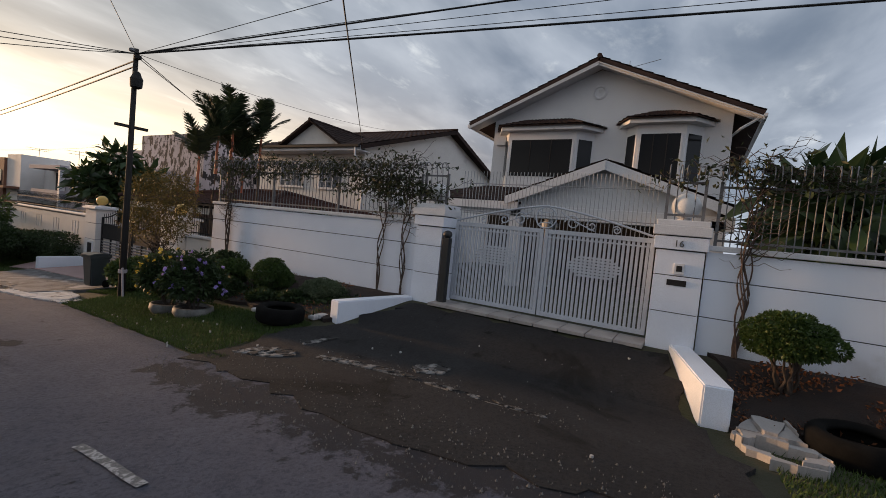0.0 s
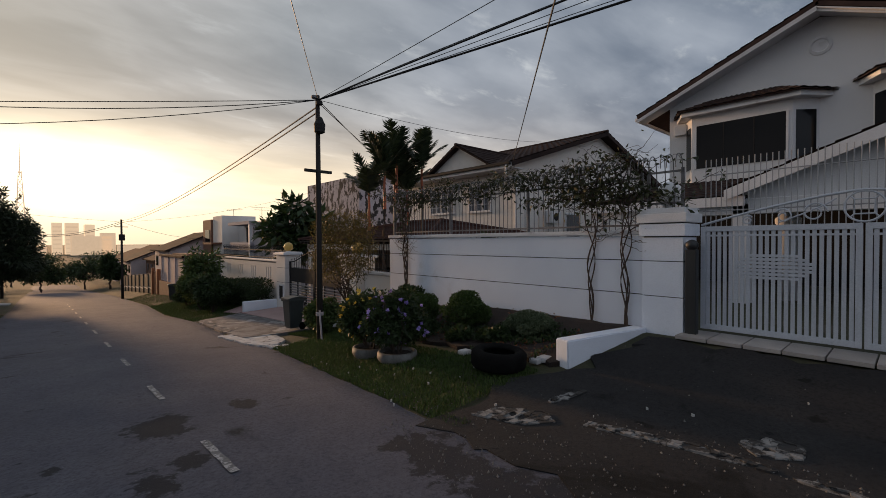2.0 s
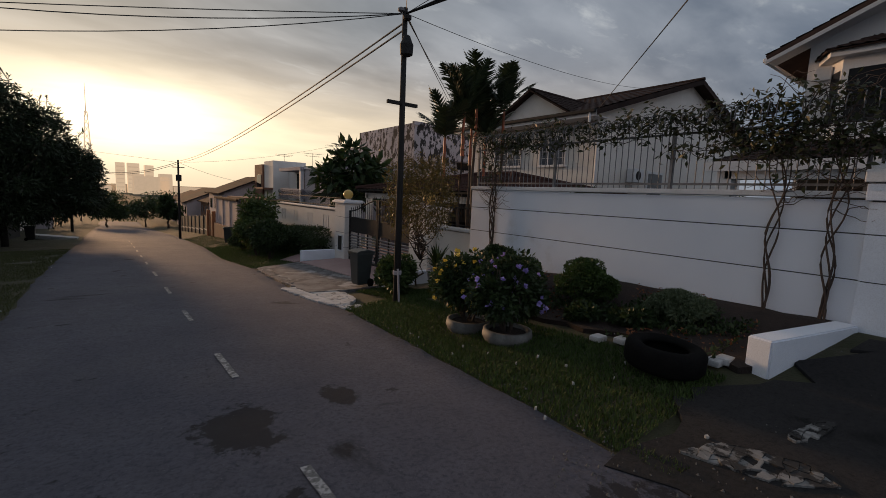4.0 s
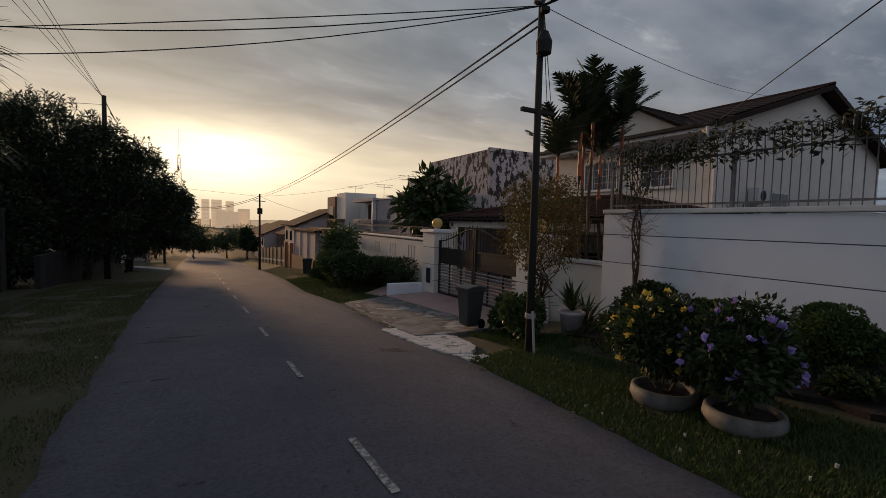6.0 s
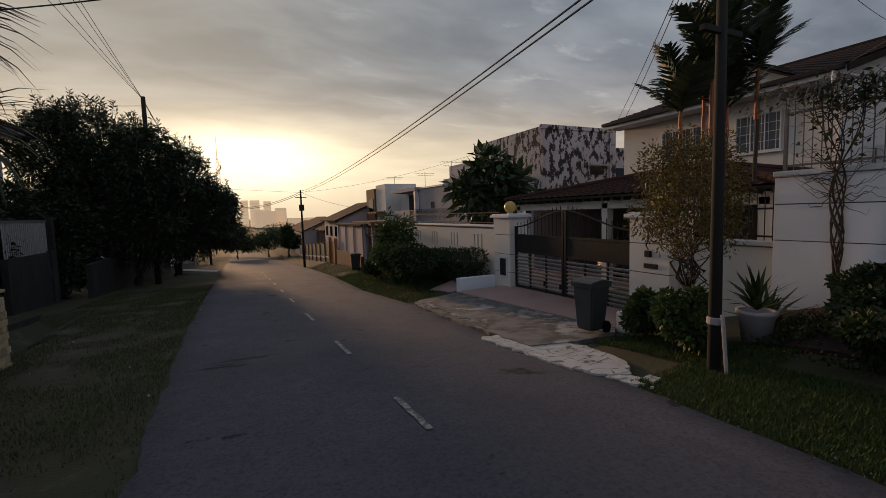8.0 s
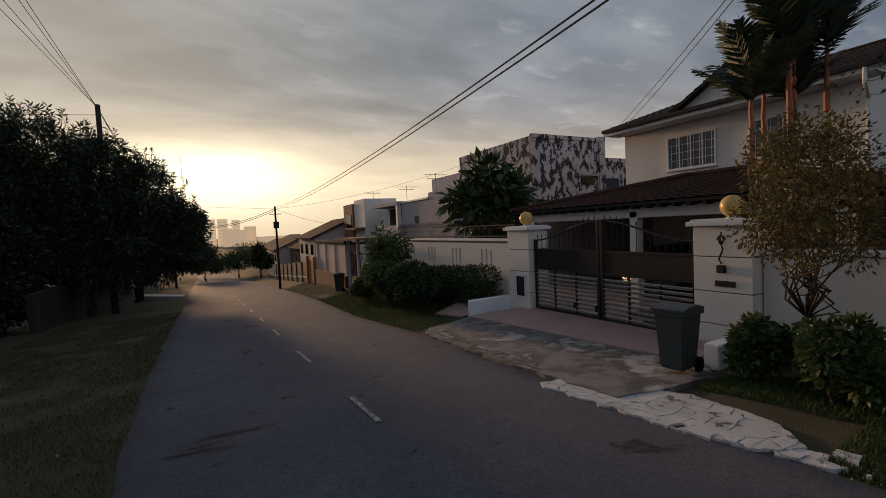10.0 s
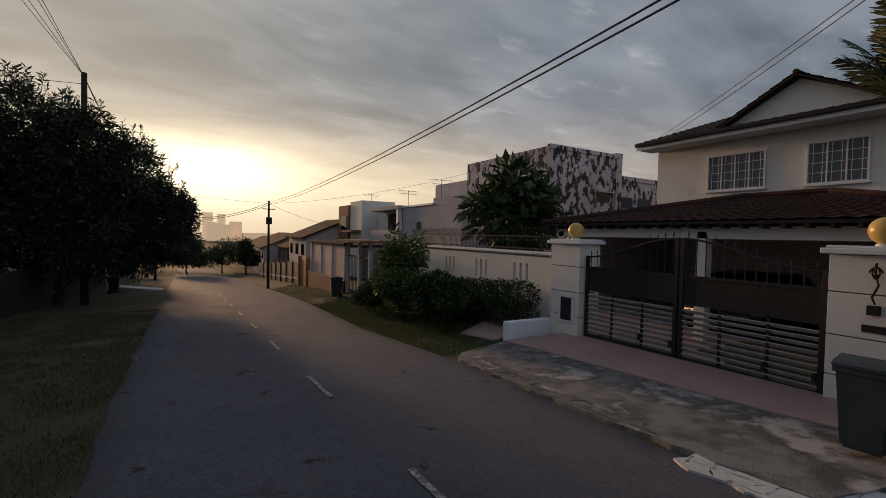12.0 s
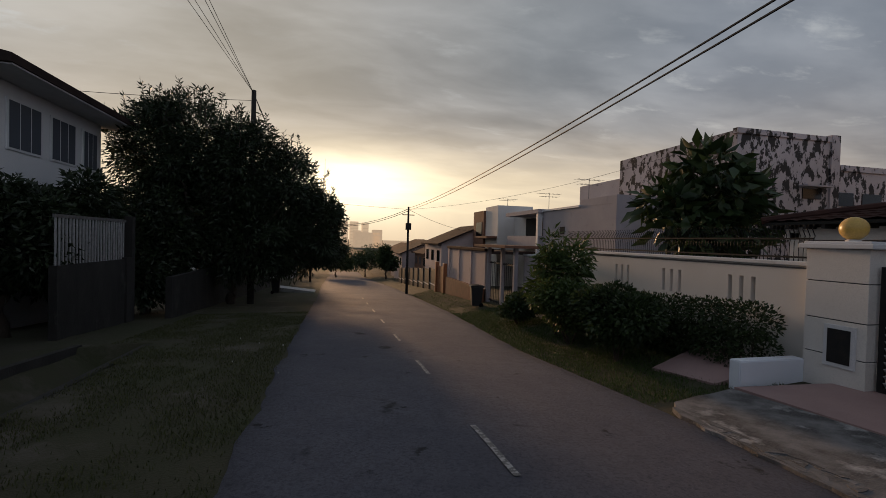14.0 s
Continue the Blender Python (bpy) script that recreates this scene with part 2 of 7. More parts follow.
def glass_mat(name, c=(0.008, 0.009, 0.011), rough=0.08, spec=0.16):
    m = bpy.data.materials.new(name)
    m.use_nodes = True
    p = m.node_tree.nodes["Principled BSDF"]
    p.inputs["Base Color"].default_value = (*c, 1)
    p.inputs["Roughness"].default_value = rough
    p.inputs["IOR"].default_value = 1.5
    p.inputs["Specular IOR Level"].default_value = spec
    return m


def asphalt_mat(name, c1, c2, tar, speck, tar_at=(0.645, 0.69), speck_amount=0.70, spills=()):
    """Asphalt: broad patches, tar stains with an edge, pale chips of stone, coarse relief."""
    m = bpy.data.materials.new(name)
    m.use_nodes = True
    nt = m.node_tree
    N, L = nt.nodes.new, nt.links.new
    p = nt.nodes["Principled BSDF"]
    p.inputs["Specular IOR Level"].default_value = 0.2
    tc = N("ShaderNodeTexCoord")

    def nz(s, d=6.0, rg=0.6, dist=0.0):
        n = N("ShaderNodeTexNoise")
        n.inputs["Scale"].default_value, n.inputs["Detail"].default_value, n.inputs["Roughness"].default_value, n.inputs["Distortion"].default_value = s, d, rg, dist
        L(tc.outputs["Object"], n.inputs[0])
        return n.outputs["Fac"]

    def rng(src, a, b):
        r = N("ShaderNodeMapRange")
        r.inputs[1].default_value, r.inputs[2].default_value = a, b
        L(src, r.inputs[0])
        return r.outputs[0]

    def mx(f, a, b):
        q = N("ShaderNodeMix")
        q.data_type = "RGBA"
        L(f, q.inputs[0])
        for s, v in ((6, a), (7, b)):
            if isinstance(v, tuple):
                q.inputs[s].default_value = (*v, 1)
            else:
                L(v, q.inputs[s])
        return q.outputs[2]

    chips = nz(95, 3.0, 0.6)
    col = mx(rng(nz(0.45), 0.35, 0.65), c1, c2)
    col = mx(rng(nz(5.0, 8.0, 0.7), 0.45, 0.75), col, tuple(x * 0.72 for x in c1))
    col = mx(rng(nz(28.0, 6.0, 0.75), 0.46, 0.66), col, tuple(x * 0.62 for x in c2))
    col = mx(rng(nz(0.62, 9.0, 0.62, 0.6), *tar_at), col, tar)
    col = mx(rng(nz(2.3, 5.0), 0.66, 0.70), col, tar)
    if spills:
        # old spills at their places: ovals with borders broken up by noise
        rag, fray = nz(2.2, 9.0, 0.65, 0.4), nz(9.0, 6.0, 0.7)
        for cx, cy, rx, ry in spills:
            mp = N("ShaderNodeMapping")
            mp.vector_type = "TEXTURE"
            mp.inputs["Location"].default_value, mp.inputs["Scale"].default_value = (cx, cy, 0.1), (rx, ry, 2.0)
            L(tc.outputs["Object"], mp.inputs[0])
            ln = N("ShaderNodeVectorMath")
            ln.operation = "LENGTH"
            L(mp.outputs[0], ln.inputs[0])
            acc = ln.outputs["Value"]
            for src, k in ((rag, 3.6), (fray, 1.6)):
                ma = N("ShaderNodeMath")
                ma.operation = "MULTIPLY_ADD"
                ma.inputs[1].default_value = k
                L(src, ma.inputs[0])
                L(acc, ma.inputs[2])
                acc = ma.outputs[0]
            col = mx(rng(acc, 3.50, 3.28), col, tar)
    col = mx(rng(chips, speck_amount, speck_amount + 0.05), col, speck)
    L(col, p.inputs["Base Color"])
    ro = N("ShaderNodeMapRange")
    ro.inputs[1].default_value, ro.inputs[2].default_value, ro.inputs[3].default_value, ro.inputs[4].default_value = 0.35, 0.65, 0.8, 0.97
    L(nz(1.1), ro.inputs[0])
    L(ro.outputs[0], p.inputs["Roughness"])
    b = N("ShaderNodeBump")
    b.inputs["Strength"].default_value, b.inputs["Distance"].default_value = 0.9, 0.016
    L(nz(60, 5.0, 0.75), b.inputs["Height"])
    L(b.outputs[0], p.inputs["Normal"])
    return m


M = dict(
    white=mat("white_paint", (0.80, 0.84, 0.92), (0.73, 0.77, 0.86), 0.75, scale=1.2, fine=90, bump=0.2, stain=(0.45, 0.44, 0.42), stain_at=(0.62, 0.85), stain_scale=0.8),
    white_trim=mat("white_trim_paint", (0.70, 0.70, 0.72), (0.60, 0.60, 0.62), 0.6, scale=2, fine=80, bump=0.15, stain=(0.35, 0.33, 0.31), stain_at=(0.63, 0.8), stain_scale=2),
    groove=mat("groove_shadow_gap", (0.10, 0.10, 0.11), None, 0.9, bump=0),
    cream=mat("cream_wall_paint", (0.74, 0.70, 0.66), (0.67, 0.63, 0.59), 0.8, scale=0.9, fine=70, bump=0.2, stain=(0.38, 0.34, 0.30), stain_at=(0.62, 0.85), stain_scale=0.6),
    house_white=mat("house_wall_paint", (0.72, 0.71, 0.72), (0.66, 0.66, 0.68), 0.8, scale=0.7, fine=60, bump=0.15),
    grey_wall=mat("grey_lilac_render", (0.42, 0.38, 0.40), (0.36, 0.33, 0.36), 0.85, scale=0.6, fine=50, bump=0.2, stain=(0.2, 0.19, 0.19), stain_at=(0.6, 0.85)),
    pink_wall=mat("pale_pink_wall", (0.60, 0.48, 0.46), (0.52, 0.42, 0.41), 0.85, scale=0.7, fine=50, stain=(0.3, 0.25, 0.24), stain_at=(0.6, 0.8)),
    moss=mat("blackened_plaster", (0.52, 0.47, 0.50), (0.40, 0.36, 0.38), 0.9, scale=0.5, fine=40, bump=0.3, stain=(0.030, 0.027, 0.027), stain_at=(0.50, 0.54), stain_scale=2.6, stretch=(1, 1, 0.6)),
    # near-black plaster: deep shade on the left side is put into its colour
    dark_plaster=mat("shade_dark_plaster", (0.036, 0.033, 0.031), (0.016, 0.015, 0.014), 0.95, scale=1.6, fine=40, bump=0.7, depth=0.02, stain=(0.075, 0.07, 0.065), stain_at=(0.62, 0.72), stretch=(1, 1, 0.4)),
    brown_wall=mat("brown_brick_render", (0.22, 0.10, 0.06), (0.16, 0.08, 0.05), 0.85, scale=3),
    roof=mat("brown_roof_tile", (0.055, 0.036, 0.031), (0.030, 0.021, 0.020), 0.95, scale=1.5, fine=40, vary=0.25, bump=0.3, spec=0.12),
    roof_red=mat("red_brown_roof_tile", (0.070, 0.034, 0.027), (0.038, 0.021, 0.019), 0.95, scale=1.5, fine=40, vary=0.25, bump=0.3, spec=0.12),
    black_iron=mat("black_painted_iron", (0.016, 0.016, 0.018), (0.026, 0.023, 0.021), 0.7, 0.0, scale=8, bump=0.1, spec=0.25),
    grey_iron=mat("grey_galvanised_iron", (0.20, 0.20, 0.21), (0.13, 0.12, 0.12), 0.55, 0.4, scale=8, bump=0.1),
    pale_iron=mat("pale_painted_iron", (0.42, 0.42, 0.43), (0.30, 0.29, 0.29), 0.6, 0.1, scale=8, bump=0.1),
    gate_white=mat("pale_grey_gate_paint", (0.52, 0.55, 0.61), (0.46, 0.49, 0.55), 0.45, 0.1, scale=3, fine=60, bump=0.1),
    wood_pole=mat("dark_pole_timber", (0.024, 0.020, 0.018), (0.014, 0.012, 0.011), 0.9, scale=5, stretch=(6, 6, 0.6), bump=0.4),
    cable=mat("black_cable", (0.012, 0.012, 0.013), None, 0.6, bump=0),
    asphalt=asphalt_mat("asphalt", (0.120, 0.119, 0.146), (0.097, 0.097, 0.122), (0.034, 0.033, 0.038), (0.24, 0.23, 0.24), (0.645, 0.69), 0.68, ((-1.3, 11.3, 0.55, 1.2), (-0.2, 13.7, 0.28, 0.65), (-0.2, 12.6, 0.16, 0.3), (-0.5, 12.4, 0.17, 0.38), (0.68, 13.9, 0.15, 0.25), (-1.0, 9.2, 0.8, 0.9), (1.35, 11.3, 0.35, 0.7), (1.25, 10.3, 0.45, 0.7), (1.2, 9.2, 0.45, 0.7), (1.25, 8.2, 0.4, 0.6), (1.35, 7.2, 0.4, 0.7))),
    drive=asphalt_mat("dark_driveway_tar", (0.036, 0.035, 0.036), (0.022, 0.021, 0.022), (0.010, 0.010, 0.010), (0.10, 0.095, 0.09), (0.56, 0.62), 0.72),
    gravel=mat("pale_gravel", (0.17, 0.165, 0.16), (0.06, 0.058, 0.055), 0.9, scale=30, bump=0.2),
    concrete=mat("worn_concrete", (0.17, 0.165, 0.17), (0.050, 0.048, 0.049), 0.9, scale=1.5, fine=45, bump=0.9, depth=0.014, mixat=(0.40, 0.56), stain=(0.30, 0.295, 0.30), stain_at=(0.54, 0.64), stain_scale=1.4, vary=0.1),
    pale_concrete=mat("pale_broken_concrete", (0.50, 0.50, 0.51), (0.38, 0.375, 0.375), 0.9, scale=2.5, fine=70, bump=0.5, stain=(0.09, 0.085, 0.08), stain_at=(0.60, 0.66), stain_scale=4.5, vary=0.06),
    remnant=mat("tarred_concrete_remnant", (0.24, 0.235, 0.23), (0.10, 0.098, 0.095), 0.9, scale=7, fine=80, bump=0.6, stain=(0.022, 0.021, 0.021), stain_at=(0.49, 0.54), stain_scale=6, vary=0.2),
    pink_tile=mat("pink_terracotta_paving", (0.38, 0.255, 0.245), (0.31, 0.205, 0.20), 0.6, scale=1.4, fine=60, vary=0.08, stain=(0.2, 0.12, 0.11), stain_at=(0.6, 0.8)),
    sill=mat("gate_sill_tile", (0.40, 0.37, 0.35), (0.30, 0.28, 0.27), 0.7, scale=3, vary=0.12),
    soil=mat("red_brown_soil", (0.026, 0.014, 0.010), (0.012, 0.008, 0.007), 0.95, scale=4, fine=50, bump=0.8, depth=0.02),
    ground=mat("grassy_ground", (0.034, 0.038, 0.013), (0.048, 0.041, 0.024), 0.95, scale=0.8, fine=35, bump=0.8, depth=0.02, stain=(0.085, 0.073, 0.058), stain_at=(0.56, 0.68), stain_scale=0.7),
    paint_line=mat("worn_white_road_paint", (0.38, 0.37, 0.37), (0.10, 0.098, 0.10), 0.85, scale=20, fine=120, mixat=(0.44, 0.52)),
    rubber=mat("black_tyre_rubber", (0.005, 0.005, 0.005), (0.010, 0.0095, 0.009), 0.9, spec=0.08, scale=6, bump=0.3),
    plastic=mat("dark_green_grey_plastic", (0.045, 0.055, 0.058), (0.035, 0.042, 0.045), 0.5, scale=4, fine=80, bump=0.1),
    plastic_dark=mat("black_plastic", (0.02, 0.022, 0.024), None, 0.5, scale=4, bump=0.1),
    bark=mat("tree_bark", (0.07, 0.05, 0.038), (0.04, 0.03, 0.024), 0.9, scale=6, stretch=(4, 4, 1), bump=0.6, depth=0.01),
    vine=mat("vine_stem", (0.085, 0.055, 0.043), (0.045, 0.032, 0.027), 0.85, scale=8, bump=0.3),
    red_stem=mat("red_palm_sheath", (0.36, 0.085, 0.03), (0.22, 0.07, 0.03), 0.6, scale=3, bump=0.1),
    stone=mat("yellow_stone_block", (0.50, 0.40, 0.25), (0.34, 0.27, 0.17), 0.9, scale=9, vary=0.3, bump=0.5),
    orange_wood=mat("orange_varnished_wood", (0.33, 0.12, 0.045), (0.24, 0.09, 0.035), 0.55, scale=3, stretch=(8, 8, 0.8)),
    globe=mat("ochre_globe_plastic", (0.62, 0.40, 0.10), (0.50, 0.32, 0.09), 0.35, scale=4, fine=40, bump=0.05, stain=(0.30, 0.2, 0.08), stain_at=(0.62, 0.8), stain_scale=6),
    globe_white=mat("white_globe_plastic", (0.80, 0.80, 0.80), None, 0.3, scale=3, bump=0.0),
    glazed=mat("glazed_white_pot", (0.19, 0.185, 0.175), (0.07, 0.068, 0.062), 0.7, scale=5, stain=(0.10, 0.09, 0.07), stain_at=(0.55, 0.7), stain_scale=4),
    glass=glass_mat("dark_window_glass"),
    glass_pale=glass_mat("curtained_window_glass", (0.10, 0.11, 0.13), 0.12),
    # near-black that paints in the shade of deep interiors and openings
    dark_panel=mat("painted_interior_shade", (0.02, 0.019, 0.018), None, 0.9, bump=0),
    paper=mat("white_paper_scrap", (0.42, 0.41, 0.40), None, 0.8, bump=0),
    leaf_dark=leaf_mat("dark_green_leaves", (0.016, 0.030, 0.010), (0.040, 0.065, 0.020)),
    leaf_mango=leaf_mat("mango_leaves", (0.010, 0.018, 0.008), (0.030, 0.045, 0.018), 0.45, 0.15),
    leaf_mid=leaf_mat("green_leaves", (0.030, 0.055, 0.015), (0.075, 0.11, 0.03)),
    leaf_big=leaf_mat("large_lobed_leaves", (0.016, 0.032, 0.012), (0.045, 0.075, 0.025), 0.4, 0.2),
    leaf_pale=leaf_mat("pale_green_leaves", (0.060, 0.085, 0.042), (0.12, 0.15, 0.085)),
    leaf_top=leaf_mat("clipped_bush_leaves", (0.028, 0.055, 0.012), (0.07, 0.11, 0.025)),
    leaf_yellow=leaf_mat("yellow_green_leaves", (0.055, 0.055, 0.015), (0.17, 0.12, 0.03)),
    leaf_dry=leaf_mat("dry_fallen_leaves", (0.10, 0.035, 0.015), (0.22, 0.09, 0.04), 0.8, 0.1),
    leaf_vine=leaf_mat("vine_leaves", (0.022, 0.032, 0.012), (0.065, 0.066, 0.028)),
    palm=leaf_mat("palm_leaflets", (0.014, 0.026, 0.012), (0.045, 0.06, 0.025), 0.45, 0.2),
    grass=leaf_mat("grass_blades", (0.026, 0.050, 0.009), (0.062, 0.098, 0.020), 0.7, 0.2),
    grass_dry=leaf_mat("dry_grass_blades", (0.034, 0.044, 0.012), (0.085, 0.090, 0.030), 0.7, 0.2),
    petal_purple=leaf_mat("purple_petals", (0.28, 0.20, 0.56), (0.48, 0.38, 0.78), 0.6, 0.3),
    petal_yellow=leaf_mat("yellow_petals", (0.70, 0.50, 0.05), (0.80, 0.62, 0.16), 0.6, 0.3),
    # the second colour is a glow standing in for haze on the skyline
    haze_far=haze_glow_mat("haze_glow_concrete", (0.30, 0.22, 0.16), (0.52, 0.37, 0.24)),
    haze_pale=haze_glow_mat("paler_haze_glow_concrete", (0.30, 0.22, 0.16), (0.62, 0.45, 0.29)),
    haze_tree=haze_glow_mat("haze_glow_trees", (0.06, 0.05, 0.03), (0.20, 0.145, 0.095)),
    number=mat("grey_metal_numeral", (0.12, 0.12, 0.12), None, 0.4, 0.6, bump=0),
)

# ---- ground, road ----
def lerp_table(t, v):
    if v <= t[0][0]:
        return t[0][1]
    for (a, p), (b, q) in zip(t, t[1:]):
        if v <= b:
            return p + (q - p) * (v - a) / (b - a)
    return t[-1][1]


def G(y):
    """Height of the road's centre line, which runs down the hill."""
    y = max(y, -8.0)
    if y > 95:
        return 0.07 - 0.066 * (82.4 + 40 * (1 - math.exp(-(y - 95) / 40)))
    return 0.07 - 0.066 * (y - 12.6)


RIGHT_EDGE = [(-40, 1.5), (8, 1.6), (11.3, 1.75), (13.3, 1.95), (18, 2.42), (21, 2.4), (24.5, 2.75), (29.7, 2.6), (38.8, 3.3), (60, 3.9), (120, 4.0)]
LEFT_EDGE = [(-40, -2.0), (16, -2.08), (24, -2.36), (31, -2.45), (45, -2.5), (60, -2.7), (120, -3.0)]
WALL_LEVEL = [(-40, 0.60), (4, 0.52), (7, 0.47), (11, 0.45), (14.5, 0.42), (17, 0.22), (18.2, -0.15), (19.5, -0.50), (20.7, -0.66), (24.9, -0.73), (26, -0.78), (33, -1.10), (40, -1.55), (50, -2.2), (95, -5.3), (140, -6.5), (900, -7.0)]


def road_z(x, y):
    return G(y) - 0.05 * max(0.0, x)


def redge(y):
    return lerp_table(RIGHT_EDGE, y)


def ledge(y):
    return lerp_table(LEFT_EDGE, y)


def drain_edge(y):
    """Road side of the open drain on the far verge."""
    return -5.05 - 0.075 * (y - 23.4)


def gz(x, y):
    """Height of the ground beside the road."""
    r = redge(y)
    if x <= r:
        if x >= ledge(y):
            return road_z(x, y)
        z = G(y) - 0.012 * min(8.0, ledge(y) - x)
        if 23.4 < y < 31.6 and -6.9 < x < drain_edge(y):
            z -= 0.85
        return z
    a, b = road_z(r, y), lerp_table(WALL_LEVEL, y)
    k = max(0.0, min(1.0, (12.6 - y) / 1.0))           # the ramp stays low before it climbs to the gate
    if k > 0:
        m = 0.13 if x < 3.9 else 0.13 + (b - 0.13) * min(1.0, (x - 3.9) / 1.6)
        m = a + (0.13 - a) * (x - r) / (3.9 - r) if x < 3.9 else m
        n = a + (b - a) * min(1.0, (x - r) / (5.6 - r)) ** 1.6
        return n + (m - n) * k
    f = min(1.0, (x - r) / (5.6 - r)) ** 1.6 if x < 5.6 else 1.0
    return a + (b - a) * f


def axis(parts):
    out = []
    for a, b, s in parts:
        k = max(1, round((b - a) / s))
        out += [a + (b - a) * i / k for i in range(k)]
    return out + [parts[-1][1]]


def build_ground():
    xs = axis([(-1800, -200, 400), (-200, -20, 30), (-20, -6, 1.0), (-6, 7, 0.25), (7, 30, 1.5), (30, 200, 30), (200, 1800, 400)])
    ys = axis([(-600, -60, 180), (-60, -4, 4), (-4, 40, 0.35), (40, 100, 2), (100, 300, 20), (300, 2600, 300)])
    verts, faces = [], []
    for y in ys:
        for x in xs:
            z = gz(x, y)
            if ledge(y) + 0.15 < x < redge(y) - 0.15:
                z -= 0.05
            elif -20 < x < 7 and -4 < y < 60:
                z += 0.03 * noise.noise((x * 1.3, y * 1.3, 0)) - 0.012
            verts.append((x, y, z))
    w = len(xs)
    for j in range(len(ys) - 1):
        for i in range(w - 1):
            a = j * w + i
            faces.append((a, a + 1, a + w + 1, a + w))
    me = bpy.data.meshes.new("ground")
    me.from_pydata(verts, [], faces)
    me.shade_smooth()
    me.materials.append(M["ground"])
    tagged(new("ground", me), "sloping ground of thin grass and bare soil", "ground", kind="structure")


def build_road():
    verts, faces = [], []
    ys = axis([(-40, -4, 2), (-4, 40, 0.2), (40, 130, 2)])
    k = 12
    for y in ys:
        r = redge(y) + 0.07 * noise.noise((0, y * 1.1, 3)) + 0.05 * noise.noise((0, y * 3.7, 5))
        l = ledge(y) + 0.09 * noise.noise((0, y * 0.9, 9)) + 0.06 * noise.noise((0, y * 3.1, 1))
        for i in range(k + 1):
            x = l + (r - l) * i / k
            z = road_z(x, y) + 0.006 * noise.noise((x * 0.8, y * 0.8, 2))
            verts.append((x, y, z + 0.012))
        verts.append((l - 0.02, y, road_z(l, y) - 0.06))
        verts.append((r + 0.02, y, road_z(r, y) - 0.06))
    w = k + 3
    for j in range(len(ys) - 1):
        a = j * w
        for i in range(k):
            faces.append((a + i, a + i + 1, a + w + i + 1, a + w + i))
        faces.append((a + k + 1, a, a + w, a + w + k + 1))
        faces.append((a + k, a + k + 2, a + w + k + 2, a + w + k))
    me = bpy.data.meshes.new("road")
    me.from_pydata(verts, [], faces)
    me.shade_smooth()
    me.materials.append(M["asphalt"])
    tagged(new("road", me), "worn grey asphalt road running downhill with tar stains", "road", kind="structure")


def surface_patch(name, material, outline, lift, label, category="", kind="structure", steps=14, rag=0.05, zfun=gz, thick=0.05):
    """A skin over the ground inside an outline of (x, y) corners, ragged at its border."""
    bm = bmesh.new()
    pts = []
    n = len(outline)
    for i, (x, y) in enumerate(outline):
        x2, y2 = outline[(i + 1) % n]
        k = max(1, int(math.hypot(x2 - x, y2 - y) / 0.22))
        for j in range(k):
            px, py = x + (x2 - x) * j / k, y + (y2 - y) * j / k
            pts.append((px + rag * noise.noise((px * 3, py * 3, 7)), py + rag * noise.noise((px * 3, py * 3, 11))))
    top = [bm.verts.new((x, y, 0)) for x, y in pts]
    face = bm.faces.new(top)
    xs, ys = [p[0] for p in pts], [p[1] for p in pts]
    for lo, hi, nx in ((min(xs), max(xs), (1, 0, 0)), (min(ys), max(ys), (0, 1, 0))):
        s = (hi - lo) / max(2, min(steps, int((hi - lo) / 0.25)))
        c = lo + s
        while c < hi - 0.01:
            co = (c, 0, 0) if nx[0] else (0, c, 0)
            bmesh.ops.bisect_plane(bm, geom=bm.verts[:] + bm.edges[:] + bm.faces[:], plane_co=co, plane_no=nx)
            c += s
    for v in bm.verts:
        v.co.z = zfun(v.co.x, v.co.y) + lift
    ext = bmesh.ops.extrude_face_region(bm, geom=bm.faces[:])
    for v in ext["geom"]:
        if isinstance(v, bmesh.types.BMVert):
            v.co.z -= thick
    ob = solid(name, bm, material, label, category, kind=kind)
    return ob


build_ground()
build_road()

# drive of the first house: a tar ramp from the road up to the gate
surface_patch("driveway", M["drive"], [(1.55, 6.2), (2.4, 6.3), (3.9, 6.8), (5.3, 7.1), (5.35, 11.3), (3.95, 11.68), (3.3, 12.05), (2.4, 11.95), (1.75, 12.05), (1.5, 10.5), (1.4, 9.0), (1.4, 7.4)], 0.022, "dark tarred driveway ramp up to the white gate", "driveway", rag=0.3)
# drive of the second house: concrete apron and pink paving before its gate
surface_patch("concrete_apron", M["concrete"], [(2.45, 19.6), (3.8, 19.3), (4.55, 19.9), (4.3, 25.7), (3.1, 25.5), (2.75, 25.0), (2.5, 22.0)], 0.05, "worn grey concrete apron before the black gate", "driveway", rag=0.06, thick=0.12)
surface_patch("forecourt", M["pink_tile"], [(4.35, 19.9), (5.95, 19.9), (5.95, 25.2), (4.35, 25.7)], 0.07, "pink paved strip before the black gate", "paving", rag=0.015, thick=0.08)
# garden bed along the white wall
surface_patch("garden_bed", M["soil"], [(3.95, 11.95), (5.68, 11.7), (5.68, 17.9), (4.2, 17.6), (3.9, 14.5)], 0.05, "bare red-brown soil bed along the white wall", "soil", rag=0.2, thick=0.1)
surface_patch("garden_bed", M["soil"], [(3.9, 6.4), (5.68, 6.6), (5.68, 1.0), (4.2, 1.0), (4.1, 4.5)], 0.05, "bare red-brown soil bed beside the driveway", "soil", rag=0.2, thick=0.1)


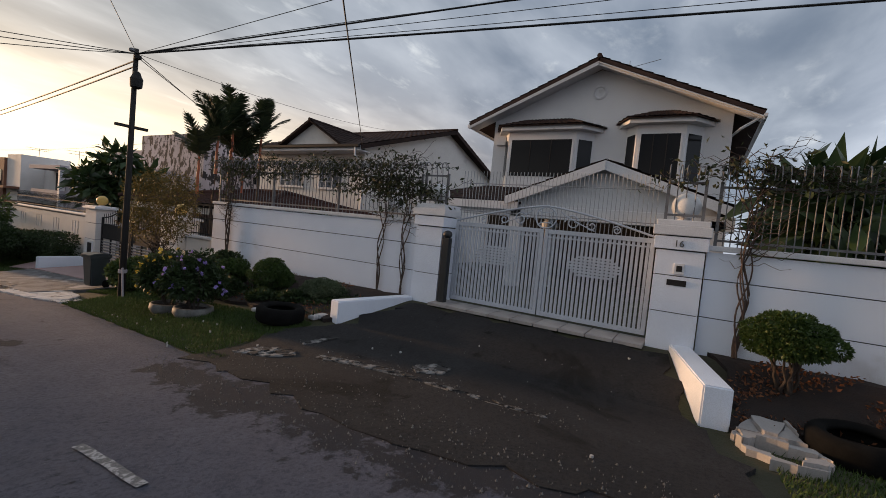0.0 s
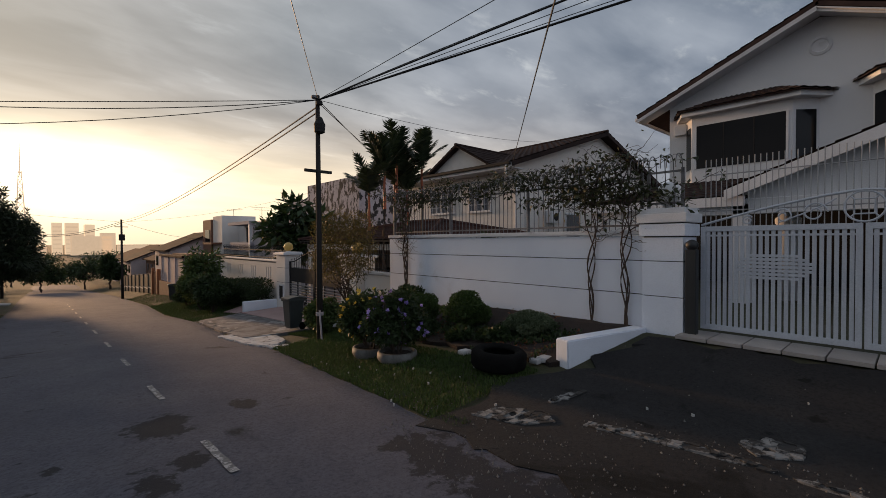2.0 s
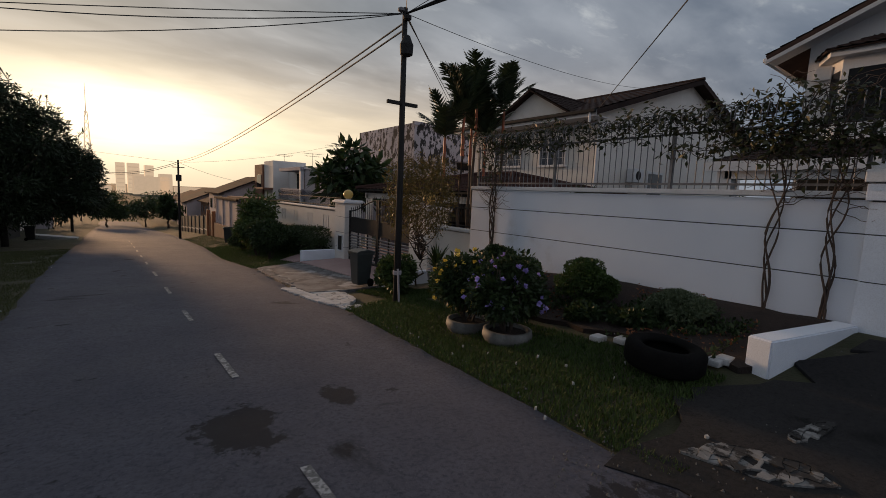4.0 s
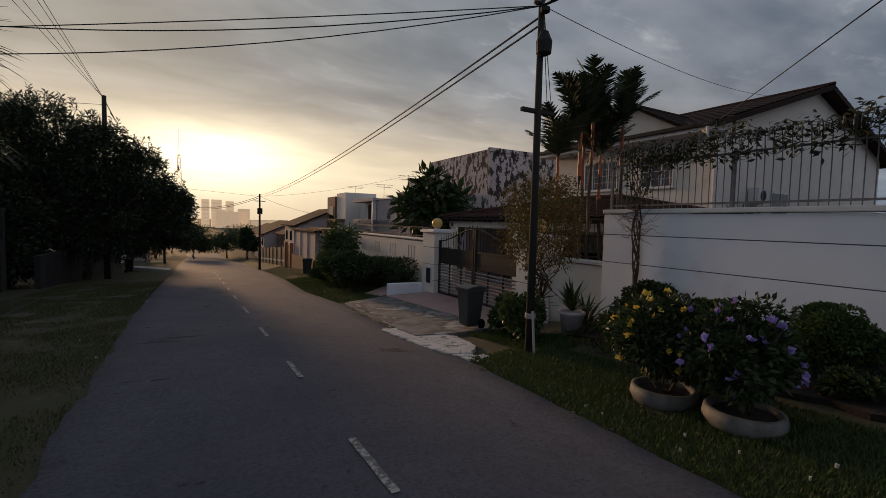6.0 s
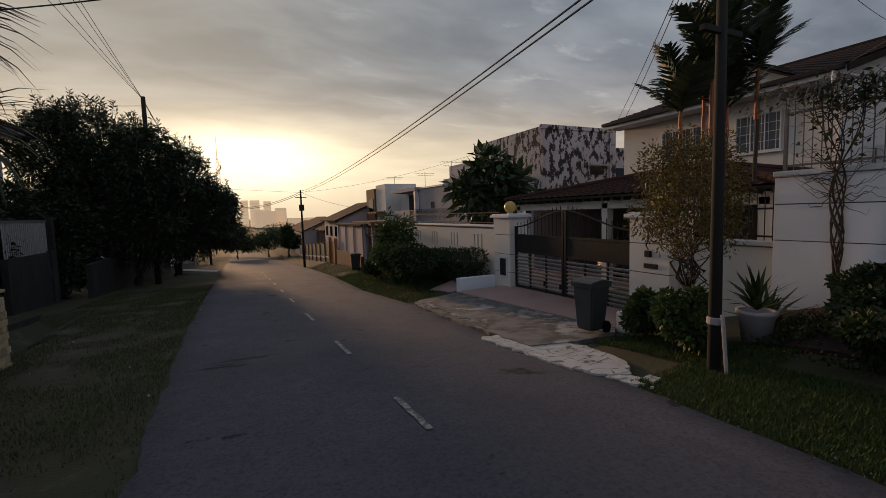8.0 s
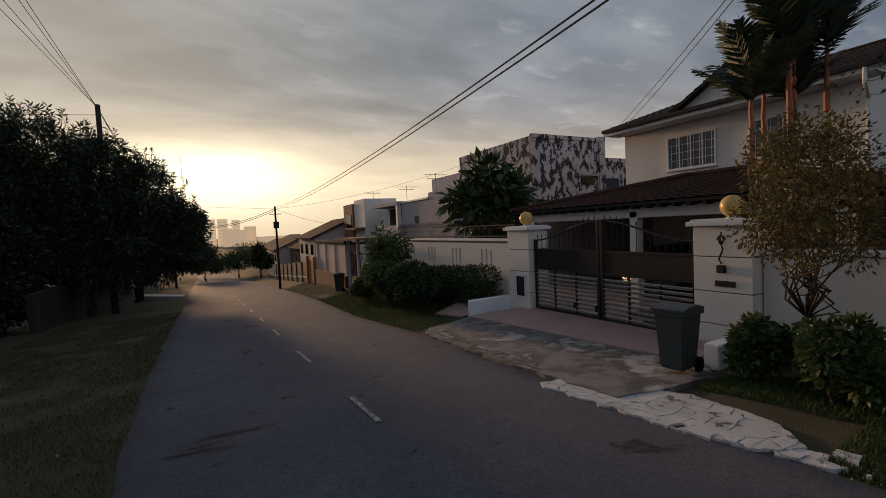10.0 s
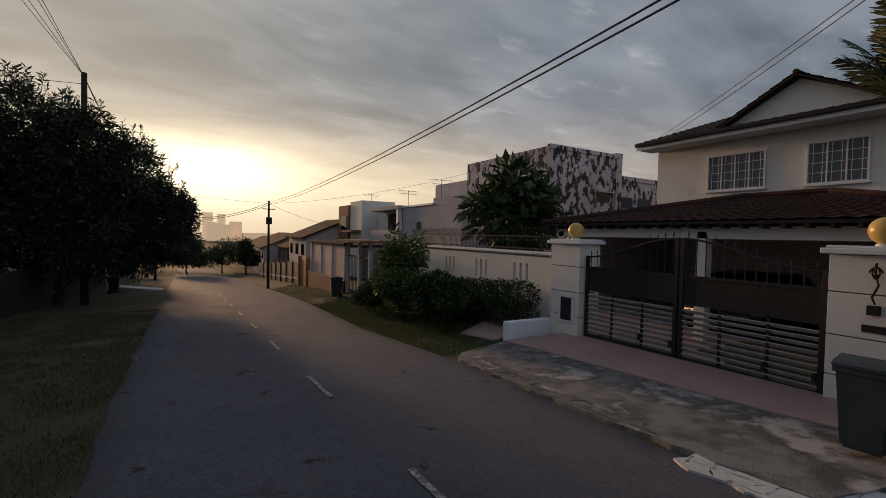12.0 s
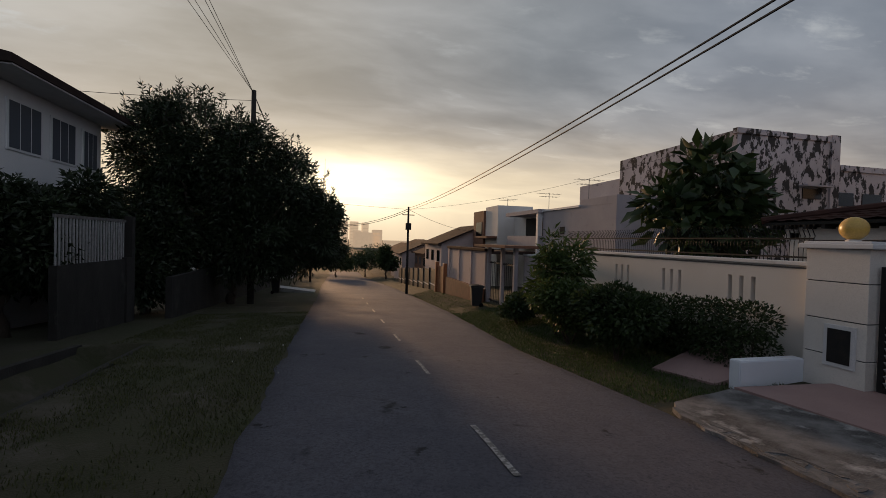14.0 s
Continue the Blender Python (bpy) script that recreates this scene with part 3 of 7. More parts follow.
def dash(y0, y1):
    bm = bmesh.new()
    k = 6
    rows = []
    for i in range(k + 1):
        y = y0 + (y1 - y0) * i / k
        wob = 0.012 * noise.noise((0, y * 9, 4))
        rows.append([bm.verts.new((s * 0.032 + wob, y, road_z(s * 0.032, y) + 0.021)) for s in (-1, 1)])
    for a, b in zip(rows, rows[1:]):
        bm.faces.new((a[0], a[1], b[1], b[0]))
    solid("road_marking", bm, M["paint_line"], "short worn white centre line dash on asphalt", "road marking", "centre line dashes")


for y0, y1 in ((9.35, 10.15), (12.1, 12.95), (14.8, 15.7), (17.65, 18.5), (20.5, 21.5), (23.75, 24.95), (27.3, 28.4), (30.6, 31.6), (34, 35), (37.4, 38.4), (41, 42), (44.6, 45.6)):
    dash(y0, y1)

# broken pale concrete along the drives' edges
def broken_slabs(name, label, outline, cell, seed, lift=0.06, keep=0.85, material="pale_concrete", jut=0.006, rag=0.0):
    """A thin cracked concrete skin: cells of a shaken grid inside an outline, with open cracks."""
    rnd = random.Random(seed)
    if rag:
        fine = []
        for (x, y), (x2, y2) in zip(outline, outline[1:] + outline[:1]):
            k = max(1, int(math.hypot(x2 - x, y2 - y) / 0.09))
            fine += [(x + (x2 - x) * j / k + rnd.uniform(-rag, rag), y + (y2 - y) * j / k + rnd.uniform(-rag, rag)) for j in range(k)]
        outline = fine
    xs, ys = [p[0] for p in outline], [p[1] for p in outline]
    cx, cy = sum(xs) / len(xs), sum(ys) / len(ys)
    root = thing(name, (cx, cy, gz(cx, cy)), label, "concrete")

    def inside(x, y):
        c = False
        for (x1, y1), (x2, y2) in zip(outline, outline[1:] + outline[:1]):
            if (y1 > y) != (y2 > y) and x < (x2 - x1) * (y - y1) / (y2 - y1) + x1:
                c = not c
        return c

    nx, ny = int((max(xs) - min(xs)) / cell) + 2, int((max(ys) - min(ys)) / cell) + 2
    grid = {}
    for i in range(nx + 1):
        for j in range(ny + 1):
            grid[i, j] = Vector((min(xs) - cell / 2 + (i + rnd.uniform(-0.36, 0.36)) * cell, min(ys) - cell / 2 + (j + rnd.uniform(-0.36, 0.36)) * cell, 0))
    for i in range(nx):
        for j in range(ny):
            q = [grid[i, j].copy(), grid[i + 1, j].copy(), grid[i + 1, j + 1].copy(), grid[i, j + 1].copy()]
            c = sum(q, Vector()) / 4
            if not any(inside(p.x, p.y) for p in q + [c]) or rnd.random() > keep:
                continue
            mid = Vector((cx, cy, 0))
            for p in q + [c]:
                for _ in range(40):
                    if inside(p.x, p.y):
                        break
                    p += (mid - p) * 0.02
            pts = []
            for a, b in zip(q, q[1:] + q[:1]):
                for k in range(3):
                    p = a.lerp(b, k / 3)
                    p += Vector((rnd.uniform(-1, 1), rnd.uniform(-1, 1), 0)) * cell * (0.09 if k else 0.03)
                    pts.append(c + (p - c) * (1 - rnd.uniform(0.001, 0.006) / cell))
            bm = bmesh.new()
            h = lift + rnd.uniform(-jut, jut)
            top = [bm.verts.new((p.x, p.y, gz(p.x, p.y) + h)) for p in pts]
            bot = [bm.verts.new((p.x, p.y, gz(p.x, p.y) - 0.03)) for p in pts]
            bm.faces.new(top)
            m = len(pts)
            for k in range(m):
                bm.faces.new((top[k], bot[k], bot[(k + 1) % m], top[(k + 1) % m]))
            part("slab", bm, M[material], root)


broken_slabs("broken_concrete", "cracked pale concrete skin beside the apron", [(2.15, 20.6), (2.55, 20.6), (2.95, 19.8), (3.08, 19.0), (2.95, 18.4), (2.65, 17.85), (2.25, 18.2), (2.15, 19.4)], 0.17, 3, 0.036, 0.98, "pale_concrete", 0.004, 0.06)
broken_slabs("broken_concrete", "loose pale concrete chips at the apron corner", [(2.3, 18.15), (2.75, 17.9), (2.75, 17.55), (2.4, 17.65)], 0.13, 23, 0.03, 0.6)
broken_slabs("broken_concrete", "small pale concrete remnant at the driveway edge", [(2.1, 11.75), (2.2, 11.2), (2.45, 10.95), (2.6, 11.15), (2.45, 11.6)], 0.065, 4, 0.034, 0.9, "remnant")
broken_slabs("broken_concrete", "worn pale concrete remnant in the driveway", [(2.9, 9.5), (3.1, 9.25), (3.4, 9.3), (3.35, 9.6), (3.1, 9.7)], 0.07, 5, 0.034, 0.95, "remnant")
broken_slabs("broken_concrete", "thin pale concrete streak in the driveway", [(2.55, 10.75), (2.68, 10.75), (2.82, 9.9), (2.78, 9.35), (2.68, 9.35), (2.66, 9.9)], 0.05, 15, 0.033, 0.75, "remnant")
broken_slabs("broken_concrete", "tilted broken concrete plates beside the kerb wall", [(3.0, 6.35), (3.7, 6.45), (4.2, 6.3), (4.2, 6.0), (3.5, 5.75), (3.0, 5.9)], 0.19, 6, 0.09, 0.85, "sill", 0.04)
broken_slabs("broken_concrete", "thin pale crumbs of concrete in the driveway", [(2.8, 11.3), (2.95, 11.35), (3.4, 11.25), (3.45, 11.15), (3.0, 11.2)], 0.05, 18, 0.033, 0.7, "remnant")
broken_slabs("broken_concrete", "crumbled crack line across the driveway", [(2.66, 9.35), (2.76, 9.35), (2.68, 7.9), (2.60, 7.9)], 0.05, 19, 0.031, 0.35, "remnant")
broken_slabs("apron_edge", "crumbled grey edge of the concrete apron", [(2.5, 20.9), (2.72, 20.9), (3.0, 25.3), (2.8, 25.3)], 0.16, 16, 0.055, 0.7, "concrete")


def gravel(areas, n, seed):
    """Loose stones and chips along the worn edges, too many to count."""
    rnd = np.random.RandomState(seed)
    verts, faces = [], []
    for (x0, x1, y0, y1, w) in areas:
        for _ in range(int(n * w)):
            x, y = rnd.uniform(x0, x1), rnd.uniform(y0, y1)
            x += redge(y) if x1 < 1.2 else 0.0
            s = 0.003 + 0.010 * rnd.uniform(0, 1) ** 3
            z = gz(x, y) + 0.03
            b = len(verts)
            a0 = rnd.uniform(0, 6.28)
            for k in range(5):
                verts.append((x + s * math.cos(a0 + 1.2566 * k) * rnd.uniform(0.7, 1.3), y + s * math.sin(a0 + 1.2566 * k) * rnd.uniform(0.7, 1.3), z - 0.01))
            verts.append((x, y, z + s * rnd.uniform(0.3, 0.9)))
            faces += [(b + k, b + (k + 1) % 5, b + 5) for k in range(5)]
    me = bpy.data.meshes.new("gravel")
    me.from_pydata(verts, [], faces)
    me.materials.append(M["gravel"])
    tagged(new("gravel", me), "loose pale gravel and chips along the road edge", "gravel", kind="stuff")


gravel([(-0.75, 0.45, 6.0, 12.2, 0.6), (2.45, 2.95, 7.6, 10.8, 0.12), (-0.15, 0.25, 12.0, 26.0, 0.2), (2.3, 5.0, 6.8, 11.5, 0.04), (2.6, 4.4, 19.0, 25.0, 0.1), (3.9, 5.5, 12, 17, 0.1)], 2000, 17)


# ---- the white walls of the first house ----
XW = 5.70                                              # face of the white wall


def panelled_wall(name, label, y0, y1, x0, top, lines, z0, material="white", cap=True, thick=0.2):
    root = thing(name, (x0 + thick / 2, (y0 + y1) / 2, z0), label, "wall", kind="structure")
    part("core", boxed(x0 + 0.02, x0 + thick, y0, y1, z0, top - 0.01), M["groove"] if lines else M[material], root)
    edges = [z0] + list(lines) + [top]
    for a, b in zip(edges, edges[1:]):
        part("panel", boxed(x0, x0 + thick + 0.01, y0 - 0.003, y1 + 0.003, a + (0.007 if a != z0 else 0), b - 0.007, 0.004), M[material], root)
    if cap:
        part("coping", boxed(x0 - 0.045, x0 + thick + 0.05, y0 - 0.01, y1 + 0.01, top + 0.012, top + 0.085, 0.012), M["white_trim"], root)
    return root


LINES = (0.99, 1.505)
panelled_wall("wall_front", "white painted boundary wall with horizontal grooves and coping", 11.52, 18.12, XW, 1.885, LINES, 0.0)
panelled_wall("wall_front", "white painted boundary wall with horizontal grooves and coping", -9.0, 6.80, XW, 1.885, LINES, 0.2)
panelled_wall("wall_side", "white painted side wall of the garden", 17.92, 18.12, XW + 0.21, 1.885, (), -0.6, thick=9.0)


def gate_pier(y0, y1, label, number=False):
    x0, x1 = 5.62, 6.16
    root = thing("gate_pier", ((x0 + x1) / 2, (y0 + y1) / 2, 0.2), label, "gate pillar", "white gate piers")
    part("core", boxed(x0 + 0.02, x1 - 0.02, y0 + 0.02, y1 - 0.02, 0.1, 2.2), M["groove"], root)
    for a, b in ((0.1, LINES[0]), LINES, (LINES[1], 1.86)):
        part("block", boxed(x0, x1, y0, y1, a + 0.006, b - 0.006, 0.004), M["white"], root)
    part("neck", boxed(x0 - 0.035, x1 + 0.035, y0 - 0.035, y1 + 0.035, 1.872, 2.05, 0.008), M["white"], root)
    part("cap", boxed(x0 - 0.06, x1 + 0.06, y0 - 0.06, y1 + 0.06, 2.065, 2.20, 0.012), M["white_trim"], root)
    part("top_slab", boxed(x0 - 0.03, x1 + 0.03, y0 - 0.03, y1 + 0.03, 2.20, 2.28, 0.015), M["white_trim"], root)
    if number:
        cu = bpy.data.curves.new("numeral", "FONT")
        cu.body, cu.size, cu.extrude, cu.align_x = "16", 0.13, 0.006, "CENTER"
        tmp = new("numeral_text", cu)
        me = bpy.data.meshes.new_from_object(tmp)
        bpy.data.objects.remove(tmp)
        me.materials.append(M["number"])
        ob = new("house_number", me)
        ob.parent = root
        ob.location = Vector((x0 - 0.045, (y0 + y1) / 2 + 0.02, 1.91)) - ORG[root]
        ob.rotation_euler = (radians(90), 0, radians(-90))
        tagged(ob, "grey metal house number 16")
        bell = part("bell_box", boxed(x0 - 0.03, x0, y0 + 0.22, y0 + 0.35, 1.53, 1.68, 0.006), M["white_trim"], root, "small square doorbell")
        part("button", boxed(x0 - 0.036, x0 - 0.03, y0 + 0.25, y0 + 0.32, 1.57, 1.65, 0.003), M["black_iron"], bell)
        part("letter_slot", boxed(x0 - 0.012, x0 + 0.01, y0 + 0.18, y0 + 0.42, 1.37, 1.45, 0.004), M["black_iron"], root, "dark letter slot")
    return root


gate_pier(10.95, 11.52, "white grooved gate pier with stepped cap")
gate_pier(6.82, 7.42, "white grooved gate pier bearing the number 16", True)


def globe_lamp(x, y, z, r, material, label):
    root = thing("globe_lamp", (x, y, z), label, "lamp", "pier globe lamps")
    part("base", lathe(bmesh.new(), [(r * 0.55, 0), (r * 0.55, r * 0.12), (r * 0.4, r * 0.2)], (x, y, z), 16), M["white_trim"], root)
    part("globe", ball(bmesh.new(), (x, y, z + r * 1.12), r, 24, 14), M[material], root, smooth=True)


globe_lamp(5.9, 11.24, 2.28, 0.19, "globe_white", "white globe lamp on the white gate pier")
globe_lamp(5.9, 7.12, 2.28, 0.19, "globe_white", "white globe lamp on the numbered gate pier")


# low white kerb walls either side of the ramp
def kerb(p, q, w, top, label):
    p, q = Vector(p), Vector(q)
    d = (q - p).normalized()
    s = Vector((-d.y, d.x, 0)) * w / 2
    cs = [p + s, p - s, q - s, q + s]
    bm = bmesh.new()
    t = [bm.verts.new((c.x, c.y, top)) for c in cs]
    b = [bm.verts.new((c.x, c.y, gz(c.x, c.y) - 0.15)) for c in cs]
    bm.faces.new(t)
    bm.faces.new(b[::-1])
    for i in range(4):
        bm.faces.new((t[i], b[i], b[(i + 1) % 4], t[(i + 1) % 4]))
    bmesh.ops.recalc_face_normals(bm, faces=bm.faces)
    bmesh.ops.bevel(bm, geom=bm.edges[:], offset=0.015, segments=2, affect="EDGES")
    solid("kerb_wall", bm, M["white"], label, "kerb")


kerb((4.0, 11.88, 0), (5.62, 11.55, 0), 0.22, 0.51, "low white kerb wall between driveway and garden bed")
kerb((3.86, 6.58, 0), (5.62, 6.98, 0), 0.27, 0.56, "low white kerb wall at the driveway's near side")

# gate sill tiles
sill = thing("gate_sill", (5.6, 9.1, 0.44), "pale tiled sill under the white gate", "sill")
sill_me = mesh_of("tile", boxed(-0.30, 0.30, -0.19, 0.19, 0, 0.05, 0.006))
sill_me.materials.append(M["sill"])
for i in range(9):
    piece("tile", sill_me, sill, (5.68, 7.62 + 0.395 * i, 0.455))


# ---- the white double gate ----
def white_gate():
    y0, y1, x, zb, zt = 7.46, 10.80, 5.88, 0.56, 2.0
    ym = (y0 + y1) / 2
    root = thing("white_gate", (x, ym, zb), "pale grey-white steel double gate with vertical slats and scrolls, closed", "gate")
    slat = mesh_of("slat", boxed(-0.012, 0.012, -0.021, 0.021, 0, zt - zb - 0.10, 0.003))
    slat.materials.append(M["gate_white"])
    for a, b in ((y0, ym - 0.01), (ym + 0.01, y1)):
        leaf = part("leaf_frame", boxed(x - 0.025, x + 0.025, a, b, zb, zb + 0.07, 0.004), M["gate_white"], root)
        part("top_rail", boxed(x - 0.025, x + 0.025, a, b, zt - 0.07, zt, 0.004), M["gate_white"], leaf)
        part("lower_rail", boxed(x - 0.02, x + 0.02, a, b, zt - 0.14, zt - 0.115), M["gate_white"], leaf)
        for yy in (a + 0.03, b - 0.03):
            part("stile", boxed(x - 0.028, x + 0.028, yy - 0.03, yy + 0.03, zb, zt, 0.004), M["gate_white"], leaf)
        k = 23
        for i in range(k):
            piece("slat", slat, leaf, (x, a + 0.09 + (b - a - 0.18) * i / (k - 1), zb + 0.06))
        # pressed plate across the middle of each leaf
        yc = (a + b) / 2
        for i in range(7):
            z = 1.30 + 0.048 * i
            l = 0.40 * math.sqrt(max(0.0, 1 - ((i - 3) / 4.0) ** 2))
            part("plate_strip", boxed(x - 0.020, x - 0.013, yc - l, yc + l, z, z + 0.034), M["gate_white"], leaf)
    # crest: an arch and its scrolls
    crest = part("crest", tube(bmesh.new(), [(x, y0 + (y1 - y0) * i / 28, zt + 0.02 + 0.36 * (1 - abs(i / 14 - 1) ** 1.35)) for i in range(29)], 0.016, 8), M["gate_white"], root)
    def scroll(yc, zc, r, turns, flip, grow=0.25):
        pts = []
        n = int(22 * turns)
        for i in range(n + 1):
            an = 2 * math.pi * turns * i / n
            rr = r * (grow + (1 - grow) * i / n)
            pts.append((x, yc + flip * rr * math.cos(an), zc + rr * math.sin(an)))
        part("scroll", tube(bmesh.new(), pts, 0.011, 6), M["gate_white"], crest)
    for s in (-1, 1):
        scroll(ym + s * 0.44, zt + 0.14, 0.125, 1.5, s)
        scroll(ym + s * 0.74, zt + 0.11, 0.095, 1.4, -s)
        scroll(ym + s * 1.12, zt + 0.07, 0.065, 1.4, s)
        part("scroll", tube(bmesh.new(), [(x, ym + s * (0.24 + 0.55 * k / 10), zt + 0.30 - 0.27 * (k / 10) ** 0.8) for k in range(11)], 0.010, 6), M["gate_white"], crest)
    zc, rc = zt + 0.19, 0.175
    part("ring", tube(bmesh.new(), [(x, ym + rc * math.cos(2 * math.pi * k / 28), zc + rc * math.sin(2 * math.pi * k / 28)) for k in range(29)], 0.013, 6), M["gate_white"], crest)
    q = 0.085
    part("square", tube(bmesh.new(), [(x, ym + a * q, zc + b * q) for a, b in ((-1, -1), (1, -1), (1, 1), (-1, 1), (-1, -1))], 0.011, 6), M["gate_white"], crest)
    for a, b in ((-1, -1), (1, -1), (1, 1), (-1, 1)):
        part("brace", tube(bmesh.new(), [(x, ym + a * q, zc + b * q), (x, ym + a * rc * 0.71, zc + b * rc * 0.71)], 0.010, 6), M["gate_white"], crest)
    # thin straight bars that raise the gate to the height of the fence
    bar = mesh_of("top_bar", tube(bmesh.new(), [(0, 0, 0), (0, 0, 0.98)], 0.0065, 5))
    bar.materials.append(M["pale_iron"])
    k = 52
    for i in range(k):
        piece("top_bar", bar, root, (x + 0.05, y0 + 0.04 + (y1 - y0 - 0.08) * i / (k - 1), zt - 0.04))
    for z in (zt + 0.22, zt + 0.72):
        part("top_rail", tube(bmesh.new(), [(x + 0.06, y0, z), (x + 0.06, y1, z)], 0.008, 6), M["pale_iron"], root)


white_gate()
bm = boxed(5.60, 5.72, 10.78, 10.92, 0.40, 1.68, 0.01)
post = solid("gate_motor_post", bm, M["plastic_dark"], "dark upright gate motor post beside the pier", "gate motor")
part("cap", ball(bmesh.new(), (5.66, 10.85, 1.74), 0.085, 16, 10, 0.9), M["plastic_dark"], post, smooth=True)


# ---- iron fence with curled tops on the white walls ----
def curl_fence(y0, y1, x, zb, zt, step, label):
    root = thing("wall_fence", (x, (y0 + y1) / 2, zb), label, "fence")
    bm = bmesh.new()
    h = zt - zb
    pts = [(0, 0, 0), (0, 0, h * 0.55), (-0.02, 0, h * 0.78)]
    for i in range(1, 8):
        an = math.pi * 1.15 * i / 7
        pts.append((-0.02 - 0.11 + 0.11 * math.cos(an) - 0.02 * i / 7, 0, h * 0.86 + 0.14 * math.sin(an)))
    tube(bm, pts, 0.0075, 5)
    me = mesh_of("bar", bm)
    me.materials.append(M["grey_iron"])
    n = int((y1 - y0) / step)
    for i in range(n + 1):
        piece("bar", me, root, (x, y0 + (y1 - y0) * i / n, zb), (0, 0, random.uniform(-0.25, 0.25)))
    for z in (zb + 0.06, zb + h * 0.72):
        part("rail", boxed(x - 0.012, x + 0.012, y0, y1, z, z + 0.03), M["grey_iron"], root)
    k = max(1, round((y1 - y0) / 2.2))
    for i in range(k + 1):
        y = y0 + (y1 - y0) * i / k
        part("post", boxed(x - 0.02, x + 0.02, y - 0.02, y + 0.02, zb - 0.02, zb + h * 0.8), M["grey_iron"], root)


curl_fence(11.6, 18.05, XW + 0.1, 1.97, 3.06, 0.105, "grey iron fence with curled bar tops on the white wall")
curl_fence(-4.0, 6.72, XW + 0.1, 1.97, 3.06, 0.085, "grey iron fence with curled bar tops on the white wall")
curl_fence(6.9, 7.36, XW + 0.05, 2.28, 3.0, 0.105, "short iron fence on the numbered pier")
curl_fence(11.0, 11.48, XW + 0.05, 2.28, 3.0, 0.105, "short iron fence on the gate pier")


# ---- houses ----
def tiled_slope(parent, name, a, b, c, d, material, nx=14, ny=10, thick=0.05, amp=0.03):
    """A roof slope with rows of rolled tiles: a, b along the eave, d, c along the ridge."""
    a, b, c, d = (Vector(p) for p in (a, b, c, d))
    nrm = (b - a).cross(d - a).normalized()
    if nrm.z < 0:
        nrm = -nrm
    bm = bmesh.new()
    cols = nx * 4
    grid = []
    for j in range(ny * 2 + 1):
        t = (j // 2 + (0.0 if j % 2 == 0 else 0.97)) / ny if j < ny * 2 else 1.0
        drop = 0.0 if j % 2 == 0 else -1.0
        row = []
        for i in range(cols + 1):
            s = i / cols
            p = (a + (b - a) * s) * (1 - t) + (d + (c - d) * s) * t
            h = amp * (0.5 + 0.5 * math.cos(2 * math.pi * s * nx)) + (amp * 0.9 if j % 2 == 0 else 0.0)
            row.append(bm.verts.new(p + nrm * h))
        grid.append(row)
    for q, w in zip(grid, grid[1:]):
        for i in range(cols):
            bm.faces.new((q[i], q[i + 1], w[i + 1], w[i]))
    ob = part(name, bm, material, parent)
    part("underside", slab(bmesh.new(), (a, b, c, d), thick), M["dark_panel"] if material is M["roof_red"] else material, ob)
    return ob


def window(parent, x, y0, y1, z0, z1, panes, frame_m, glass_m, face=-1, bars=0, name="window"):
    """A window in a wall that faces -x (face -1)."""
    t = 0.05
    bm = bmesh.new()
    for (a, b, c, d) in ((y0 - t, y0, z0 - t, z1 + t), (y1, y1 + t, z0 - t, z1 + t), (y0, y1, z0 - t, z0), (y0, y1, z1, z1 + t)):
        box(bm, x - 0.06, x + 0.05, a, b, c, d, 0.004)
    w = part(name, bm, frame_m, parent)
    for i in range(panes):
        a, b = y0 + (y1 - y0) * i / panes, y0 + (y1 - y0) * (i + 1) / panes
        part("pane", boxed(x - 0.02, x - 0.008, a + 0.02, b - 0.02, z0 + 0.01, z1 - 0.01), glass_m, w)
        if i:
            part("mullion", boxed(x - 0.05, x + 0.02, a - 0.02, a + 0.02, z0, z1, 0.003), frame_m, w)
    if bars:
        bm = bmesh.new()
        for i in range(bars * panes):
            y = y0 + (y1 - y0) * (i + 0.5) / (bars * panes)
            box(bm, x - 0.035, x - 0.025, y - 0.008, y + 0.008, z0, z1)
        for j in range(1, 4):
            z = z0 + (z1 - z0) * j / 4
            box(bm, x - 0.04, x - 0.03, y0, y1, z - 0.008, z + 0.008)
        part("grille", bm, frame_m, w)
    part("sill", boxed(x - 0.11, x + 0.02, y0 - 0.1, y1 + 0.1, z0 - 0.11, z0 - 0.052, 0.006), frame_m, w)
    return w


